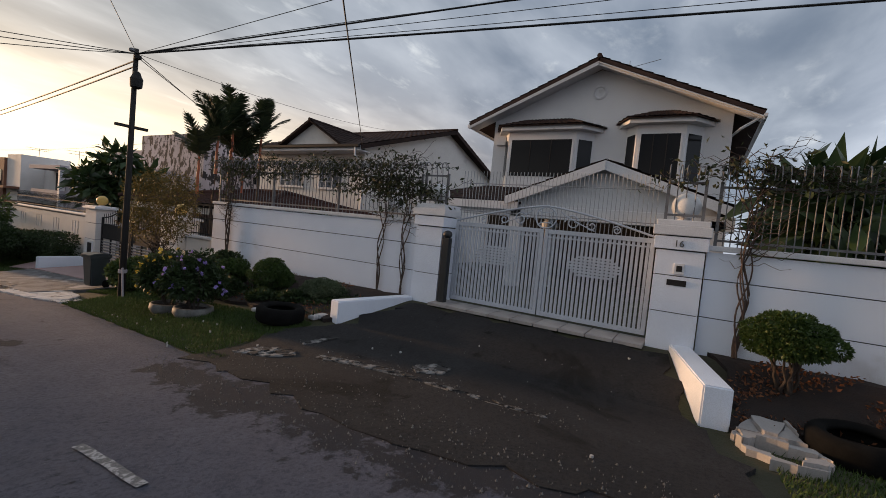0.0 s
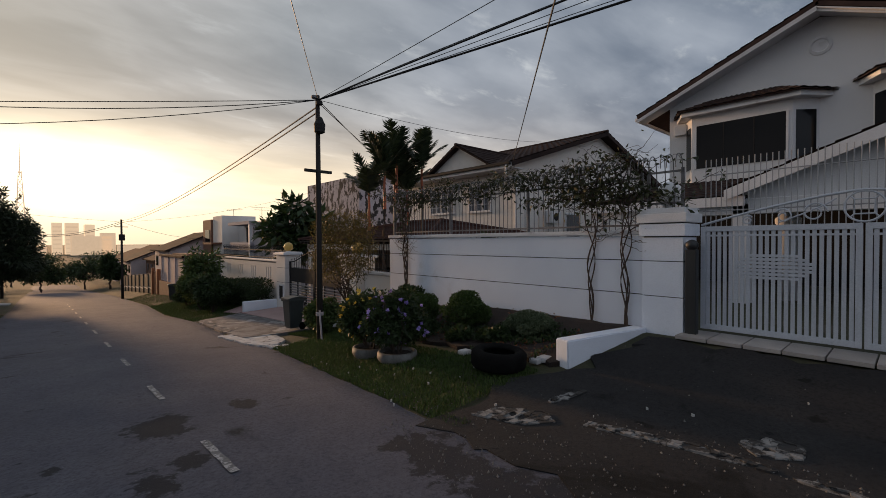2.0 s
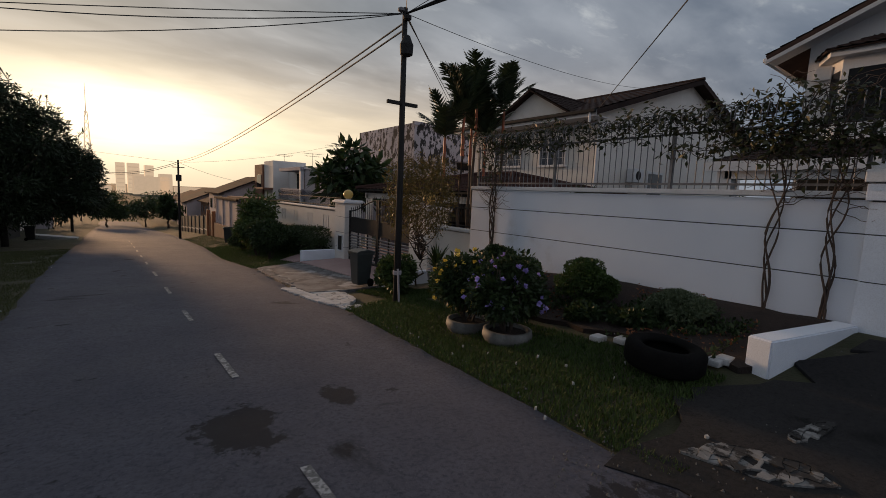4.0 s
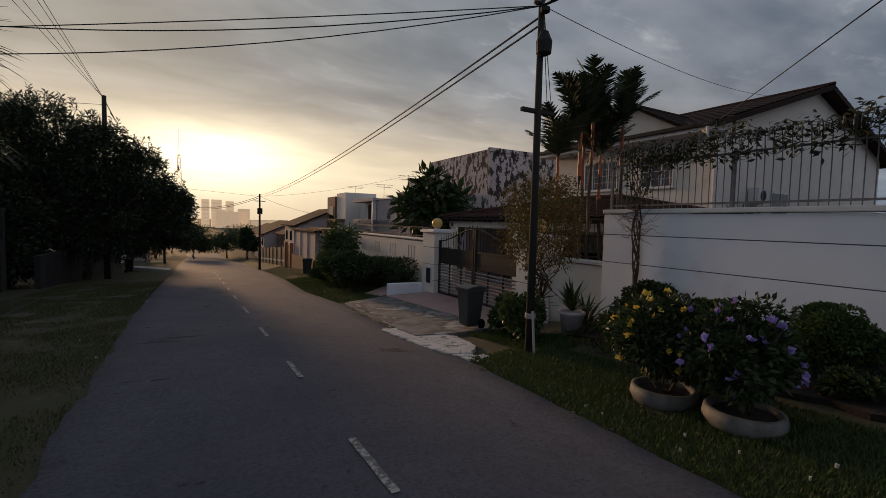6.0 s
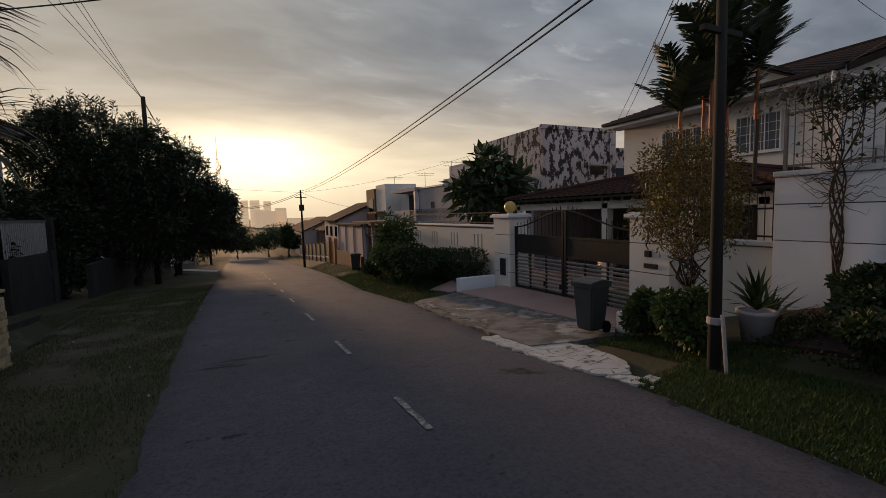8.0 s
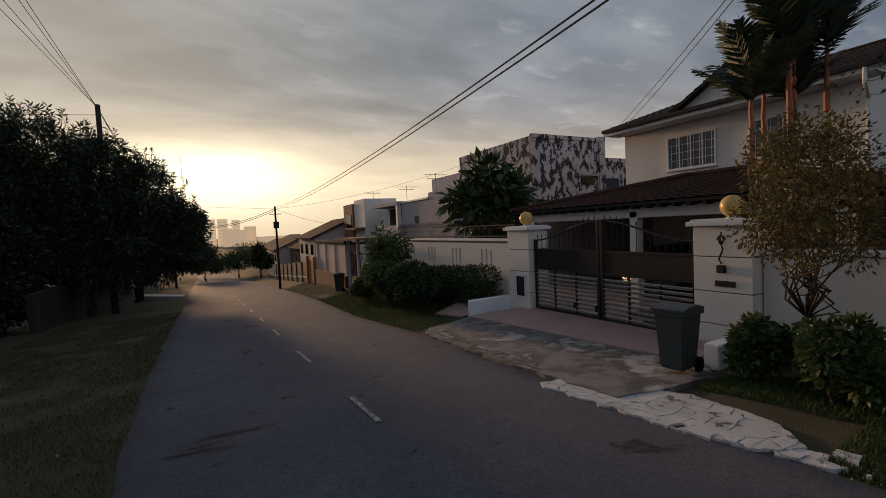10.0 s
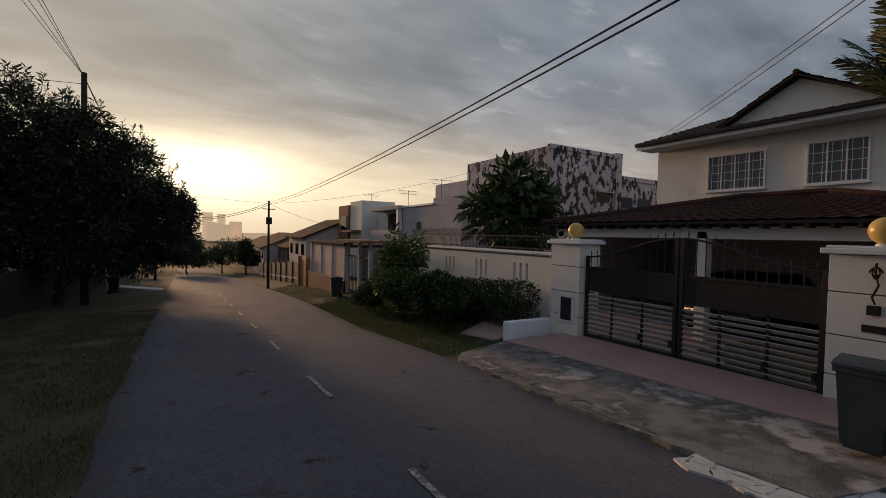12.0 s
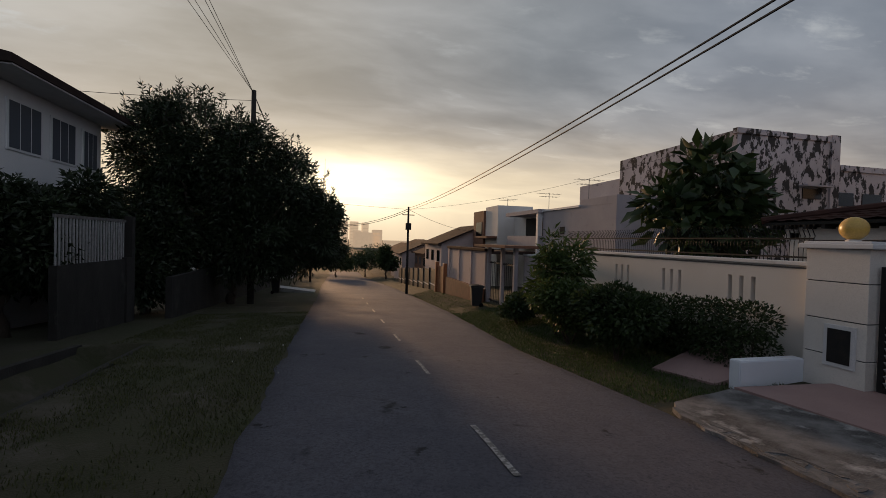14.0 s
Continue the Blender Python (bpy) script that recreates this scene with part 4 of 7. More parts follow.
def house_one():
    root = thing("house", (20, 10.7, 0.4), "two-storey white house with brown tiled gable roof and bay windows", "house")
    xf, yl, yr, ym = 15.75, 14.85, 6.40, 10.72
    za, ze = 8.5, 6.33
    outline = [(yr, 0.3), (yl, 0.3), (yl, 6.75), (ym, za - 0.22), (yr, 6.75)]
    part("wall", prism(bmesh.new(), outline, "x", xf, xf + 11), M["house_white"], root)
    x0 = 15.05
    for s, ye, name in ((1, 15.75, "roof"), (-1, 5.62, "roof")):
        tiled_slope(root, name, (x0, ye, ze), (x0 + 12.5, ye, ze), (x0 + 12.5, ym, za), (x0, ym, za), M["roof"], 34, 14, 0.12)
        bm = bmesh.new()
        slab(bm, [(x0 + 0.06, ye, ze - 0.06), (x0 + 0.06, ym, za - 0.06), (x0 + 0.06, ym, za - 0.27), (x0 + 0.06, ye, ze - 0.24)], 0.05)
        part("bargeboard", bm, M["white_trim"], root)
        part("soffit", slab(bmesh.new(), [(x0, ye, ze - 0.16), (xf, ye, ze - 0.16), (xf, ym, za - 0.16), (x0, ym, za - 0.16)], 0.03), M["white_trim"], root)
        part("gutter", boxed(x0, x0 + 12.5, ye - 0.06, ye + 0.06, ze - 0.18, ze - 0.06, 0.02), M["white_trim"], root)
    part("ridge", tube(bmesh.new(), [(x0 - 0.02, ym, za + 0.05), (x0 + 12.5, ym, za + 0.05)], 0.09, 8), M["roof"], root)
    # round plaster ornament in the gable
    bm = lathe(bmesh.new(), [(0.27, 0), (0.27, 0.03), (0.20, 0.05), (0.17, 0.02)], (0, 0, 0), 28)
    bmesh.ops.rotate(bm, verts=bm.verts, matrix=Matrix.Rotation(radians(-90), 3, "Y"))
    bmesh.ops.translate(bm, verts=bm.verts, vec=(xf - 0.001, ym, 7.45))
    part("gable_disc", bm, M["white_trim"], root, "round plaster ornament")
    # bay windows
    for (wl, wr, el, er, zb, zt) in ((13.84, 11.38, 14.3, 10.72, 4.2, 5.62), (9.08, 7.80, 9.6, 7.18, 4.2, 5.75)):
        xb = 15.25
        bay = part("bay", prism(bmesh.new(), [(xf, el), (xb, wl + 0.12), (xb, wr - 0.12), (xf, er)], "z", zb - 0.75, zt + 0.40), M["house_white"], root)
        part("pane", boxed(xb - 0.02, xb - 0.008, wr, wl, zb, zt), M["glass"], bay, "dark window glass")
        for i in range(4):
            y = wr + (wl - wr) * i / 3
            part("frame", boxed(xb - 0.035, xb - 0.006, y - (0.03 if i in (0, 3) else 0.015), y + (0.03 if i in (0, 3) else 0.015), zb, zt), M["black_iron"] if i in (1, 2) else M["white_trim"], bay)
        for ya, yb in ((wl + 0.17, el - 0.08), (wr - 0.17, er + 0.08)):
            p, q = Vector((xb, wl + 0.12 if ya > wr + 0.5 else wr - 0.12, 0)), Vector((xf, el if ya > wr + 0.5 else er, 0))
            d = (q - p)
            a, b = p + d * 0.12, p + d * 0.88
            off = Vector((-abs(d.y), (1 if ya > wr + 0.5 else -1) * d.x, 0)).normalized() * 0.012
            bm = bmesh.new()
            slab(bm, [(a + off).to_tuple()[:2] + (zb,), (b + off).to_tuple()[:2] + (zb,), (b + off).to_tuple()[:2] + (zt,), (a + off).to_tuple()[:2] + (zt,)], 0.004)
            part("pane", bm, M["glass"], bay, "dark window glass")
        part("fascia", prism(bmesh.new(), [(xf, el + 0.3), (xb - 0.3, wl + 0.35), (xb - 0.3, wr - 0.35), (xf, er - 0.3)], "z", zt + 0.32, zt + 0.47), M["white_trim"], bay)
        zr, zh = zt + 0.48, zt + 0.85
        e = [(xf, el + 0.42), (xb - 0.42, wl + 0.42), (xb - 0.42, wr - 0.42), (xf, er - 0.42)]
        t = [(xf, wl - 0.2), (xf - 0.12, wl - 0.35), (xf - 0.12, wr + 0.35), (xf, wr + 0.2)]
        for i in range(3):
            n = (3, 12, 3)[i]
            tiled_slope(root, "bay_roof", (*e[i], zr), (*e[i + 1], zr), (*t[i + 1], zh), (*t[i], zh), M["roof"], n, 4, 0.03, 0.03)
    part("air_conditioner", boxed(15.6, 15.98, 14.25, 14.65, 5.5, 5.85, 0.02), M["white_trim"], root)
    part("antenna", tube(tube(bmesh.new(), [(17, 10.0, 8.2), (17, 10.0, 9.0)], 0.012, 5), [(17, 9.9, 8.75), (17, 8.9, 8.95)], 0.01, 5), M["grey_iron"], root)
    part("downpipe", tube(bmesh.new(), [(15.2, 5.68, 6.2), (15.25, 6.2, 5.85), (15.93, 6.42, 5.75), (15.93, 6.42, 0.5)], 0.045, 8), M["white_trim"], root)


def porch_one():
    """Car porch before the first house."""
    root = thing("car_porch", (12.5, 9.0, 0.4), "white gabled car porch with brown tiled roof", "porch")
    xf, ym, za, ze = 10.0, 9.05, 3.86, 2.98
    yl, yr = 11.3, 6.6
    part("gable", prism(bmesh.new(), [(yr, ze - 0.5), (yl, ze - 0.5), (yl, ze), (ym, za - 0.1), (yr, ze)], "x", xf + 0.1, xf + 0.3), M["house_white"], root)
    for ye in (yl + 0.25, yr - 0.25):
        tiled_slope(root, "roof", (xf - 0.2, ye, ze - 0.1), (xf + 5.9, ye, ze - 0.1), (xf + 5.9, ym, za), (xf - 0.2, ym, za), M["roof"], 20, 7, 0.06)
        part("bargeboard", slab(bmesh.new(), [(xf - 0.22, ye, ze - 0.11), (xf - 0.22, ym, za - 0.01), (xf - 0.22, ym, za - 0.24), (xf - 0.22, ye, ze - 0.33)], 0.04), M["white_trim"], root)
    part("beam", boxed(xf, xf + 0.3, 6.3, 14.6, ze - 0.62, ze - 0.3, 0.01), M["house_white"], root)
    tiled_slope(root, "side_roof", (xf - 0.1, 11.2, ze - 0.25), (xf - 0.1, 14.9, ze - 0.25), (15.9, 14.9, ze + 0.85), (15.9, 11.2, ze + 0.85), M["roof"], 14, 8, 0.06)
    part("fascia", boxed(xf - 0.16, xf - 0.1, 11.2, 14.95, ze - 0.45, ze - 0.24), M["white_trim"], root)
    for y in (6.6, 11.3, 14.6):
        part("column", boxed(xf, xf + 0.3, y - 0.15, y + 0.15, 0.35, ze - 0.4, 0.01), M["house_white"], root)
    part("round_column", lathe(bmesh.new(), [(0.17, 0.0), (0.17, 1.75), (0.24, 1.83), (0.24, 1.93), (0.18, 1.99), (0.18, 2.35)], (11.3, 10.7, 0.35), 22), M["house_white"], root, "round white column with capital", True)
    # the porch's inner shade is painted on as a near-black wall
    part("back_wall", boxed(15.6, 15.75, 6.5, 14.7, 0.35, 2.9), M["dark_panel"], root, "porch back wall painted near-black for interior shade")


def gable_house_two():
    root = thing("house", (22, 25.3, -0.8), "two-storey cream house with brown tiled roof and front gable", "house")
    xf, yr, yl = 15.2, 21.45, 29.45
    xr, zr, ze, xe = 23.0, 8.05, 5.32, 14.25
    xb = 2 * xr - xe
    part("wall", prism(bmesh.new(), [(xf, -1.2), (2 * xr - xf, -1.2), (2 * xr - xf, 5.55), (xr, zr - 0.18), (xf, 5.55)], "y", yr, yl), M["cream"], root)
    for x, sgn in ((xe, 1), (xb, -1)):
        tiled_slope(root, "roof", (x, yr - 0.55, ze), (x, yl + 0.35, ze), (xr, yl + 0.35, zr), (xr, yr - 0.55, zr), M["roof"], 26, 18, 0.1)
        part("bargeboard", slab(bmesh.new(), [(x, yr - 0.57, ze - 0.02), (xr, yr - 0.57, zr - 0.02), (xr, yr - 0.57, zr - 0.22), (x, yr - 0.57, ze - 0.2)], 0.04), M["roof"], root)
    part("ridge", tube(bmesh.new(), [(xr, yr - 0.6, zr + 0.04), (xr, yl + 0.35, zr + 0.04)], 0.09, 8), M["roof"], root)
    part("gutter", boxed(xe - 0.14, xe - 0.01, yr - 0.55, yl + 0.35, ze - 0.12, ze + 0.02, 0.03), M["black_iron"], root)
    part("fascia", boxed(xe, xe + 0.03, yr - 0.55, yl + 0.35, ze - 0.25, ze - 0.02), M["white_trim"], root)
    part("soffit", boxed(xe + 0.03, xf, yr - 0.5, yl + 0.3, ze - 0.24, ze - 0.2), M["white_trim"], root)
    part("rain_pipe", tube(bmesh.new(), [(xe - 0.07, yr - 0.3, ze - 0.1), (xe - 0.07, yr - 0.3, ze - 0.5), (xf - 0.05, yr - 0.08, ze - 0.8), (xf - 0.05, yr - 0.08, 0)], 0.05, 8), M["white_trim"], root)
    # front gable
    yc, zc, half, zg = 24.45, 6.62, 2.1, 5.42
    part("gable", prism(bmesh.new(), [(yc - half, zg), (yc + half, zg), (yc, zc - 0.1)], "x", xe + 0.35, xe + 4.2), M["cream"], root)
    for s in (-1, 1):
        tiled_slope(root, "gable_roof", (xe + 0.0, yc + s * (half + 0.15), zg - 0.05), (xe + 4.3, yc + s * (half + 0.15), zg - 0.05), (xe + 4.3, yc, zc), (xe + 0.0, yc, zc), M["roof"], 12, 7, 0.06)
    part("ridge", tube(bmesh.new(), [(xe - 0.02, yc, zc + 0.03), (xe + 4.3, yc, zc + 0.03)], 0.08, 8), M["roof"], root)
    window(root, xf, 25.58, 27.38, 3.36, 4.55, 4, M["white_trim"], M["glass_pale"], bars=2)
    window(root, xf, 22.97, 24.36, 3.34, 4.55, 3, M["white_trim"], M["glass_pale"], bars=2)
    # window and condenser in the gable end
    w = part("window", boxed(19.4, 20.9, yr - 0.05, yr + 0.02, 1.6, 3.3, 0.01), M["white_trim"], root)
    part("pane", boxed(19.5, 20.8, yr - 0.06, yr - 0.045, 1.7, 3.2), M["glass"], w)
    ac = part("air_conditioner", boxed(17.6, 18.4, yr - 0.42, yr - 0.05, 2.7, 3.3, 0.02), M["white_trim"], root)
    bm = lathe(bmesh.new(), [(0.2, 0), (0.2, 0.02), (0.05, 0.03)], (0, 0, 0), 20)
    bmesh.ops.rotate(bm, verts=bm.verts, matrix=Matrix.Rotation(radians(90), 3, "X"))
    bmesh.ops.translate(bm, verts=bm.verts, vec=(17.95, yr - 0.42, 3.0))
    part("fan_grille", bm, M["black_iron"], ac)
    part("ground_door", boxed(xf - 0.03, xf + 0.02, 22.5, 24.4, -0.8, 1.4, 0.01), M["glass_pale"], root)
    part("ground_window", boxed(xf - 0.03, xf + 0.02, 25.4, 27.2, 0.2, 1.4, 0.01), M["glass_pale"], root)


def carport_two():
    root = thing("carport", (11.4, 23.4, -0.75), "open carport with red-brown hipped tile roof", "carport")
    x0, x1, y0, y1, ze = 7.7, 15.1, 19.0, 28.2, 1.86
    ra, rb, zr = (11.6, 22.6), (11.6, 24.4), 2.65
    cs = [(x0, y0), (x0, y1), (x1, y1), (x1, y0)]
    tiled_slope(root, "roof", (*cs[0], ze), (*cs[1], ze), (*rb, zr), (*ra, zr), M["roof_red"], 30, 12, 0.06)
    tiled_slope(root, "roof", (*cs[1], ze), (*cs[2], ze), (*rb, zr), (*rb, zr), M["roof_red"], 22, 12, 0.06)
    tiled_slope(root, "roof", (*cs[2], ze), (*cs[3], ze), (*ra, zr), (*rb, zr), M["roof_red"], 30, 12, 0.06)
    tiled_slope(root, "roof", (*cs[3], ze), (*cs[0], ze), (*ra, zr), (*ra, zr), M["roof_red"], 22, 12, 0.06)
    for c, r in ((cs[0], ra), (cs[1], rb), (cs[2], rb), (cs[3], ra)):
        part("hip_tile", tube(bmesh.new(), [Vector((*c, ze + 0.05)).lerp(Vector((*r, zr + 0.07)), i / 8) for i in range(9)], 0.085, 8), M["roof_red"], root)
    part("ridge", tube(bmesh.new(), [(*ra, zr + 0.06), (*rb, zr + 0.06)], 0.085, 8), M["roof_red"], root)
    part("beam", boxed(x0 + 0.3, x0 + 0.45, y0 + 0.3, y1 - 0.3, ze - 0.36, ze - 0.1, 0.01), M["cream"], root)
    for i in range(26):
        y = y0 + 0.2 + (y1 - y0 - 0.4) * i / 25
        part("rafter_end", boxed(x0 + 0.02, x0 + 0.35, y - 0.035, y + 0.035, ze - 0.14, ze - 0.04), M["wood_pole"], root)
    for y in (y0 + 0.5, 23.6, y1 - 0.5):
        part("column", boxed(x0 + 0.3, x0 + 0.52, y - 0.11, y + 0.11, -0.8, ze - 0.2, 0.01), M["cream"], root)
    # unseen walls added at both ends to keep light out of the carport
    for y in (y0 + 0.05, y1 - 0.17):
        part("side_wall", boxed(x0 + 1.2, x1, y, y + 0.12, -0.9, ze - 0.05), M["grey_wall"], root)
    part("back_wall", boxed(x1 - 0.2, x1 - 0.05, y0 + 0.2, y1 - 0.2, -0.7, ze - 0.05), M["cream"], root)
    part("floor_slab", boxed(6.4, x1, y0 + 0.2, y1 - 0.2, -0.85, -0.70), M["pink_tile"], root)
    # tube lamp under the roof
    lm = bpy.data.materials.new("fluorescent_tube")
    lm.use_nodes = True
    lp = lm.node_tree.nodes["Principled BSDF"]
    lp.inputs["Emission Color"].default_value = (1, 0.93, 0.82, 1)
    lp.inputs["Emission Strength"].default_value = 4.0
    lamp = thing("tube_lamp", (8.6, 27.2, 1.55), "lit white fluorescent tube under the carport roof", "lamp")
    part("tube", tube(bmesh.new(), [(8.3, 27.6, 1.58), (8.3, 26.6, 1.58)], 0.02, 8), lm, lamp)
    part("fitting", boxed(8.26, 8.34, 26.5, 27.7, 1.6, 1.68, 0.01), M["white_trim"], lamp)


def parked_car(cx, cy, z, heading):
    root = thing("car", (0, 0, 0), "dark parked car under the carport behind the gate", "car")
    body = bmesh.new()
    prof = [(-2.1, 0.35), (-2.15, 0.62), (-2.0, 0.88), (-1.35, 0.96), (-0.75, 1.40), (0.55, 1.44), (1.25, 0.98), (1.95, 0.86), (2.15, 0.6), (2.1, 0.3)]
    prism(body, prof, "y", -0.82, 0.82)
    bmesh.ops.recalc_face_normals(body, faces=body.faces)
    bmesh.ops.bevel(body, geom=body.edges[:], offset=0.09, segments=3, affect="EDGES")
    carpaint = mat("dark_car_paint", (0.03, 0.03, 0.034), None, 0.25, 0.4, bump=0)
    part("body", body, carpaint, root, smooth=True)
    part("windscreen", slab(bmesh.new(), [(-1.30, -0.68, 1.0), (-1.30, 0.68, 1.0), (-0.80, 0.62, 1.37), (-0.80, -0.62, 1.37)], 0.02), M["glass"], root)
    for s in (-1, 1):
        part("side_window", slab(bmesh.new(), [(-0.9, s * 0.825, 1.0), (0.9, s * 0.825, 1.0), (0.5, s * 0.825, 1.36), (-0.65, s * 0.825, 1.36)], 0.012), M["glass"], root)
        part("headlight", boxed(-2.13, -2.02, s * 0.6 - 0.17, s * 0.6 + 0.17, 0.66, 0.80, 0.03), M["glass_pale"], root)
        for x in (-1.35, 1.3):
            bm = lathe(bmesh.new(), [(0.2, -0.1), (0.3, -0.1), (0.32, -0.05), (0.32, 0.05), (0.3, 0.1), (0.2, 0.1)], (0, 0, 0), 24)
            bmesh.ops.rotate(bm, verts=bm.verts, matrix=Matrix.Rotation(radians(90), 3, "X"))
            bmesh.ops.translate(bm, verts=bm.verts, vec=(x, s * 0.76, 0.32))
            part("wheel", bm, M["rubber"], root)
    root.matrix_basis = pose(cx, cy, z, 0, 0, heading)


house_one()
porch_one()
gable_house_two()
carport_two()
parked_car(10.6, 23.6, -0.72, 0)


# ---- second house: piers, gate, walls ----
def grooved_pier(y0, y1, x0, x1, zb, zt, lines, label):
    root = thing("gate_pier", ((x0 + x1) / 2, (y0 + y1) / 2, zb), label, "gate pillar", "cream gate piers")
    part("core", boxed(x0 + 0.02, x1 - 0.02, y0 + 0.02, y1 - 0.02, zb - 0.3, zt - 0.02), M["groove"], root)
    e = [zb - 0.3] + list(lines) + [zt]
    for a, b in zip(e, e[1:]):
        part("block", boxed(x0, x1, y0, y1, a + 0.008, b - 0.008, 0.006), M["cream"], root)
    part("cap", boxed(x0 - 0.08, x1 + 0.08, y0 - 0.08, y1 + 0.08, zt, zt + 0.075, 0.015), M["white_trim"], root)
    part("cap_top", boxed(x0 - 0.03, x1 + 0.03, y0 - 0.03, y1 + 0.03, zt + 0.075, zt + 0.11, 0.012), M["white_trim"], root)
    return root


PL = (-0.26, 0.267, 0.828)
pier_l = grooved_pier(24.88, 25.72, 5.68, 6.32, -0.75, 1.32, PL, "cream grooved gate pier with meter box and flat cap")
box_f = part("meter_box", boxed(5.655, 5.70, 25.0, 25.42, -0.42, 0.20, 0.008), M["white_trim"], pier_l, "white framed meter box")
part("meter_door", boxed(5.645, 5.657, 25.06, 25.36, -0.36, 0.14, 0.003), M["black_iron"], box_f)
pier_r = grooved_pier(19.78, 20.67, 5.68, 6.32, -0.75, 1.32, PL, "cream grooved gate pier with letter slot and iron ornament")
part("letter_slot", boxed(5.66, 5.70, 20.02, 20.32, 0.36, 0.45, 0.005), M["black_iron"], pier_r, "dark letter slot")
orn = part("lantern_bracket", tube(bmesh.new(), [(5.64, 20.2, 1.22), (5.60, 20.2, 1.12), (5.62, 20.17, 0.95), (5.60, 20.22, 0.8), (5.64, 20.2, 0.72)], 0.014, 6), M["black_iron"], pier_r, "wrought iron ornament")
for s in (-1, 1):
    part("iron_leaf", tube(bmesh.new(), [(5.63, 20.2 + s * 0.06 * math.cos(a) * (1 - i / 18), 1.10 + 0.07 * math.sin(a)) for i, a in enumerate([k * 0.4 for k in range(16)])], 0.011, 5), M["black_iron"], orn)
part("bell", boxed(5.61, 5.68, 20.15, 20.27, 0.58, 0.70, 0.01), M["black_iron"], orn)
globe_lamp(6.0, 25.3, 1.43, 0.175, "globe", "ochre globe lamp on the cream gate pier")
globe_lamp(6.0, 20.22, 1.43, 0.175, "globe", "weathered ochre globe lamp on the cream gate pier")


def black_gate():
    x, y0, y1, zb = 5.86, 20.72, 24.84, -0.66
    ym = (y0 + y1) / 2
    root = thing("black_gate", (x, ym, zb), "black iron double gate with solid band, louvres and spiked arch, closed", "gate")
    def arch(y):
        u = abs(y - ym) / (ym - y0)
        return 1.08 + 0.42 * (0.5 + 0.5 * math.cos(math.pi * min(1, u))) - 0.02
    for a, b in ((y0, ym - 0.015), (ym + 0.015, y1)):
        leaf = part("leaf_frame", boxed(x - 0.025, x + 0.025, a, b, zb, zb + 0.07), M["black_iron"], root)
        part("rail", boxed(x - 0.02, x + 0.02, a, b, 0.34, 0.40), M["black_iron"], leaf)
        part("rail", boxed(x - 0.02, x + 0.02, a, b, 0.80, 0.85), M["black_iron"], leaf)
        for y in (a + 0.035, b - 0.035):
            part("stile", boxed(x - 0.03, x + 0.03, y - 0.035, y + 0.035, zb, arch(y) + 0.02, 0.004), M["black_iron"], leaf)
        part("band", boxed(x - 0.008, x + 0.008, a + 0.07, b - 0.07, 0.40, 0.80), M["black_iron"], leaf, "solid black sheet band")
        part("top_rail", tube(bmesh.new(), [(x, a + (b - a) * i / 12, arch(a + (b - a) * i / 12)) for i in range(13)], 0.02, 6), M["black_iron"], leaf)
        for i in range(9):
            z = zb + 0.12 + i * 0.096
            bm = boxed(-0.036, 0.036, a + 0.07, b - 0.07, -0.006, 0.006)
            bmesh.ops.rotate(bm, verts=bm.verts, matrix=Matrix.Rotation(radians(50), 3, "Y"))
            bmesh.ops.translate(bm, verts=bm.verts, vec=(x, 0, z))
            part("louvre", bm, M["pale_iron"], leaf)
        for i in range(1, 3):
            y = a + (b - a) * i / 3
            part("mid_stile", boxed(x - 0.02, x + 0.02, y - 0.02, y + 0.02, zb + 0.05, 0.36), M["black_iron"], leaf)
        k = 13
        for i in range(k):
            y = a + 0.12 + (b - a - 0.24) * i / (k - 1)
            bm = tube(bmesh.new(), [(x, y, 0.84), (x, y, arch(y) + 0.06)], 0.009, 5)
            tube(bm, [(x, y, arch(y) + 0.06), (x, y, arch(y) + 0.14)], 0.018, 5, 0.002)
            part("spike_bar", bm, M["black_iron"], leaf)
        for y in (a + 0.1, a + (b - a) * 0.35):
            part("hinge", boxed(x - 0.06, x + 0.03, y - 0.02, y + 0.02, zb + 0.2, zb + 0.32), M["black_iron"], leaf)
    return root


black_gate()
kerb((4.45, 25.80, 0), (5.70, 25.80, 0), 0.2, -0.42, "low cream kerb wall beside the pink forecourt")
kerb((4.3, 19.62, 0), (5.70, 19.62, 0), 0.2, -0.2, "low cream kerb wall near the wheelie bin")
# low wall between the white wall and the cream pier
panelled_wall("wall_low", "low cream wall with dark coping", 18.14, 19.76, 5.95, 0.86, (), -0.8, "cream")


def plain_fence(name, label, y0, y1, x, zb, zt, step, material="black_iron", curl=True):
    root = thing(name, (x, (y0 + y1) / 2, zb), label, "fence")
    h = zt - zb
    bm = tube(bmesh.new(), [(0, 0, 0), (0, 0, h * 0.5), (0.03 if curl else 0, 0, h * 0.7), (-0.03 if curl else 0, 0, h * 0.88), (0, 0, h)], 0.008, 5)
    me = mesh_of("bar", bm)
    me.materials.append(M[material])
    n = int((y1 - y0) / step)
    for i in range(n + 1):
        piece("bar", me, root, (x, y0 + (y1 - y0) * i / n, zb))
    for z in (zb + 0.05, zb + h * 0.6):
        part("rail", boxed(x - 0.012, x + 0.012, y0, y1, z, z + 0.03), M[material], root)


plain_fence("wall_fence", "black iron fence on the low cream wall", 18.2, 19.7, 6.05, 0.95, 1.75, 0.11, curl=False)


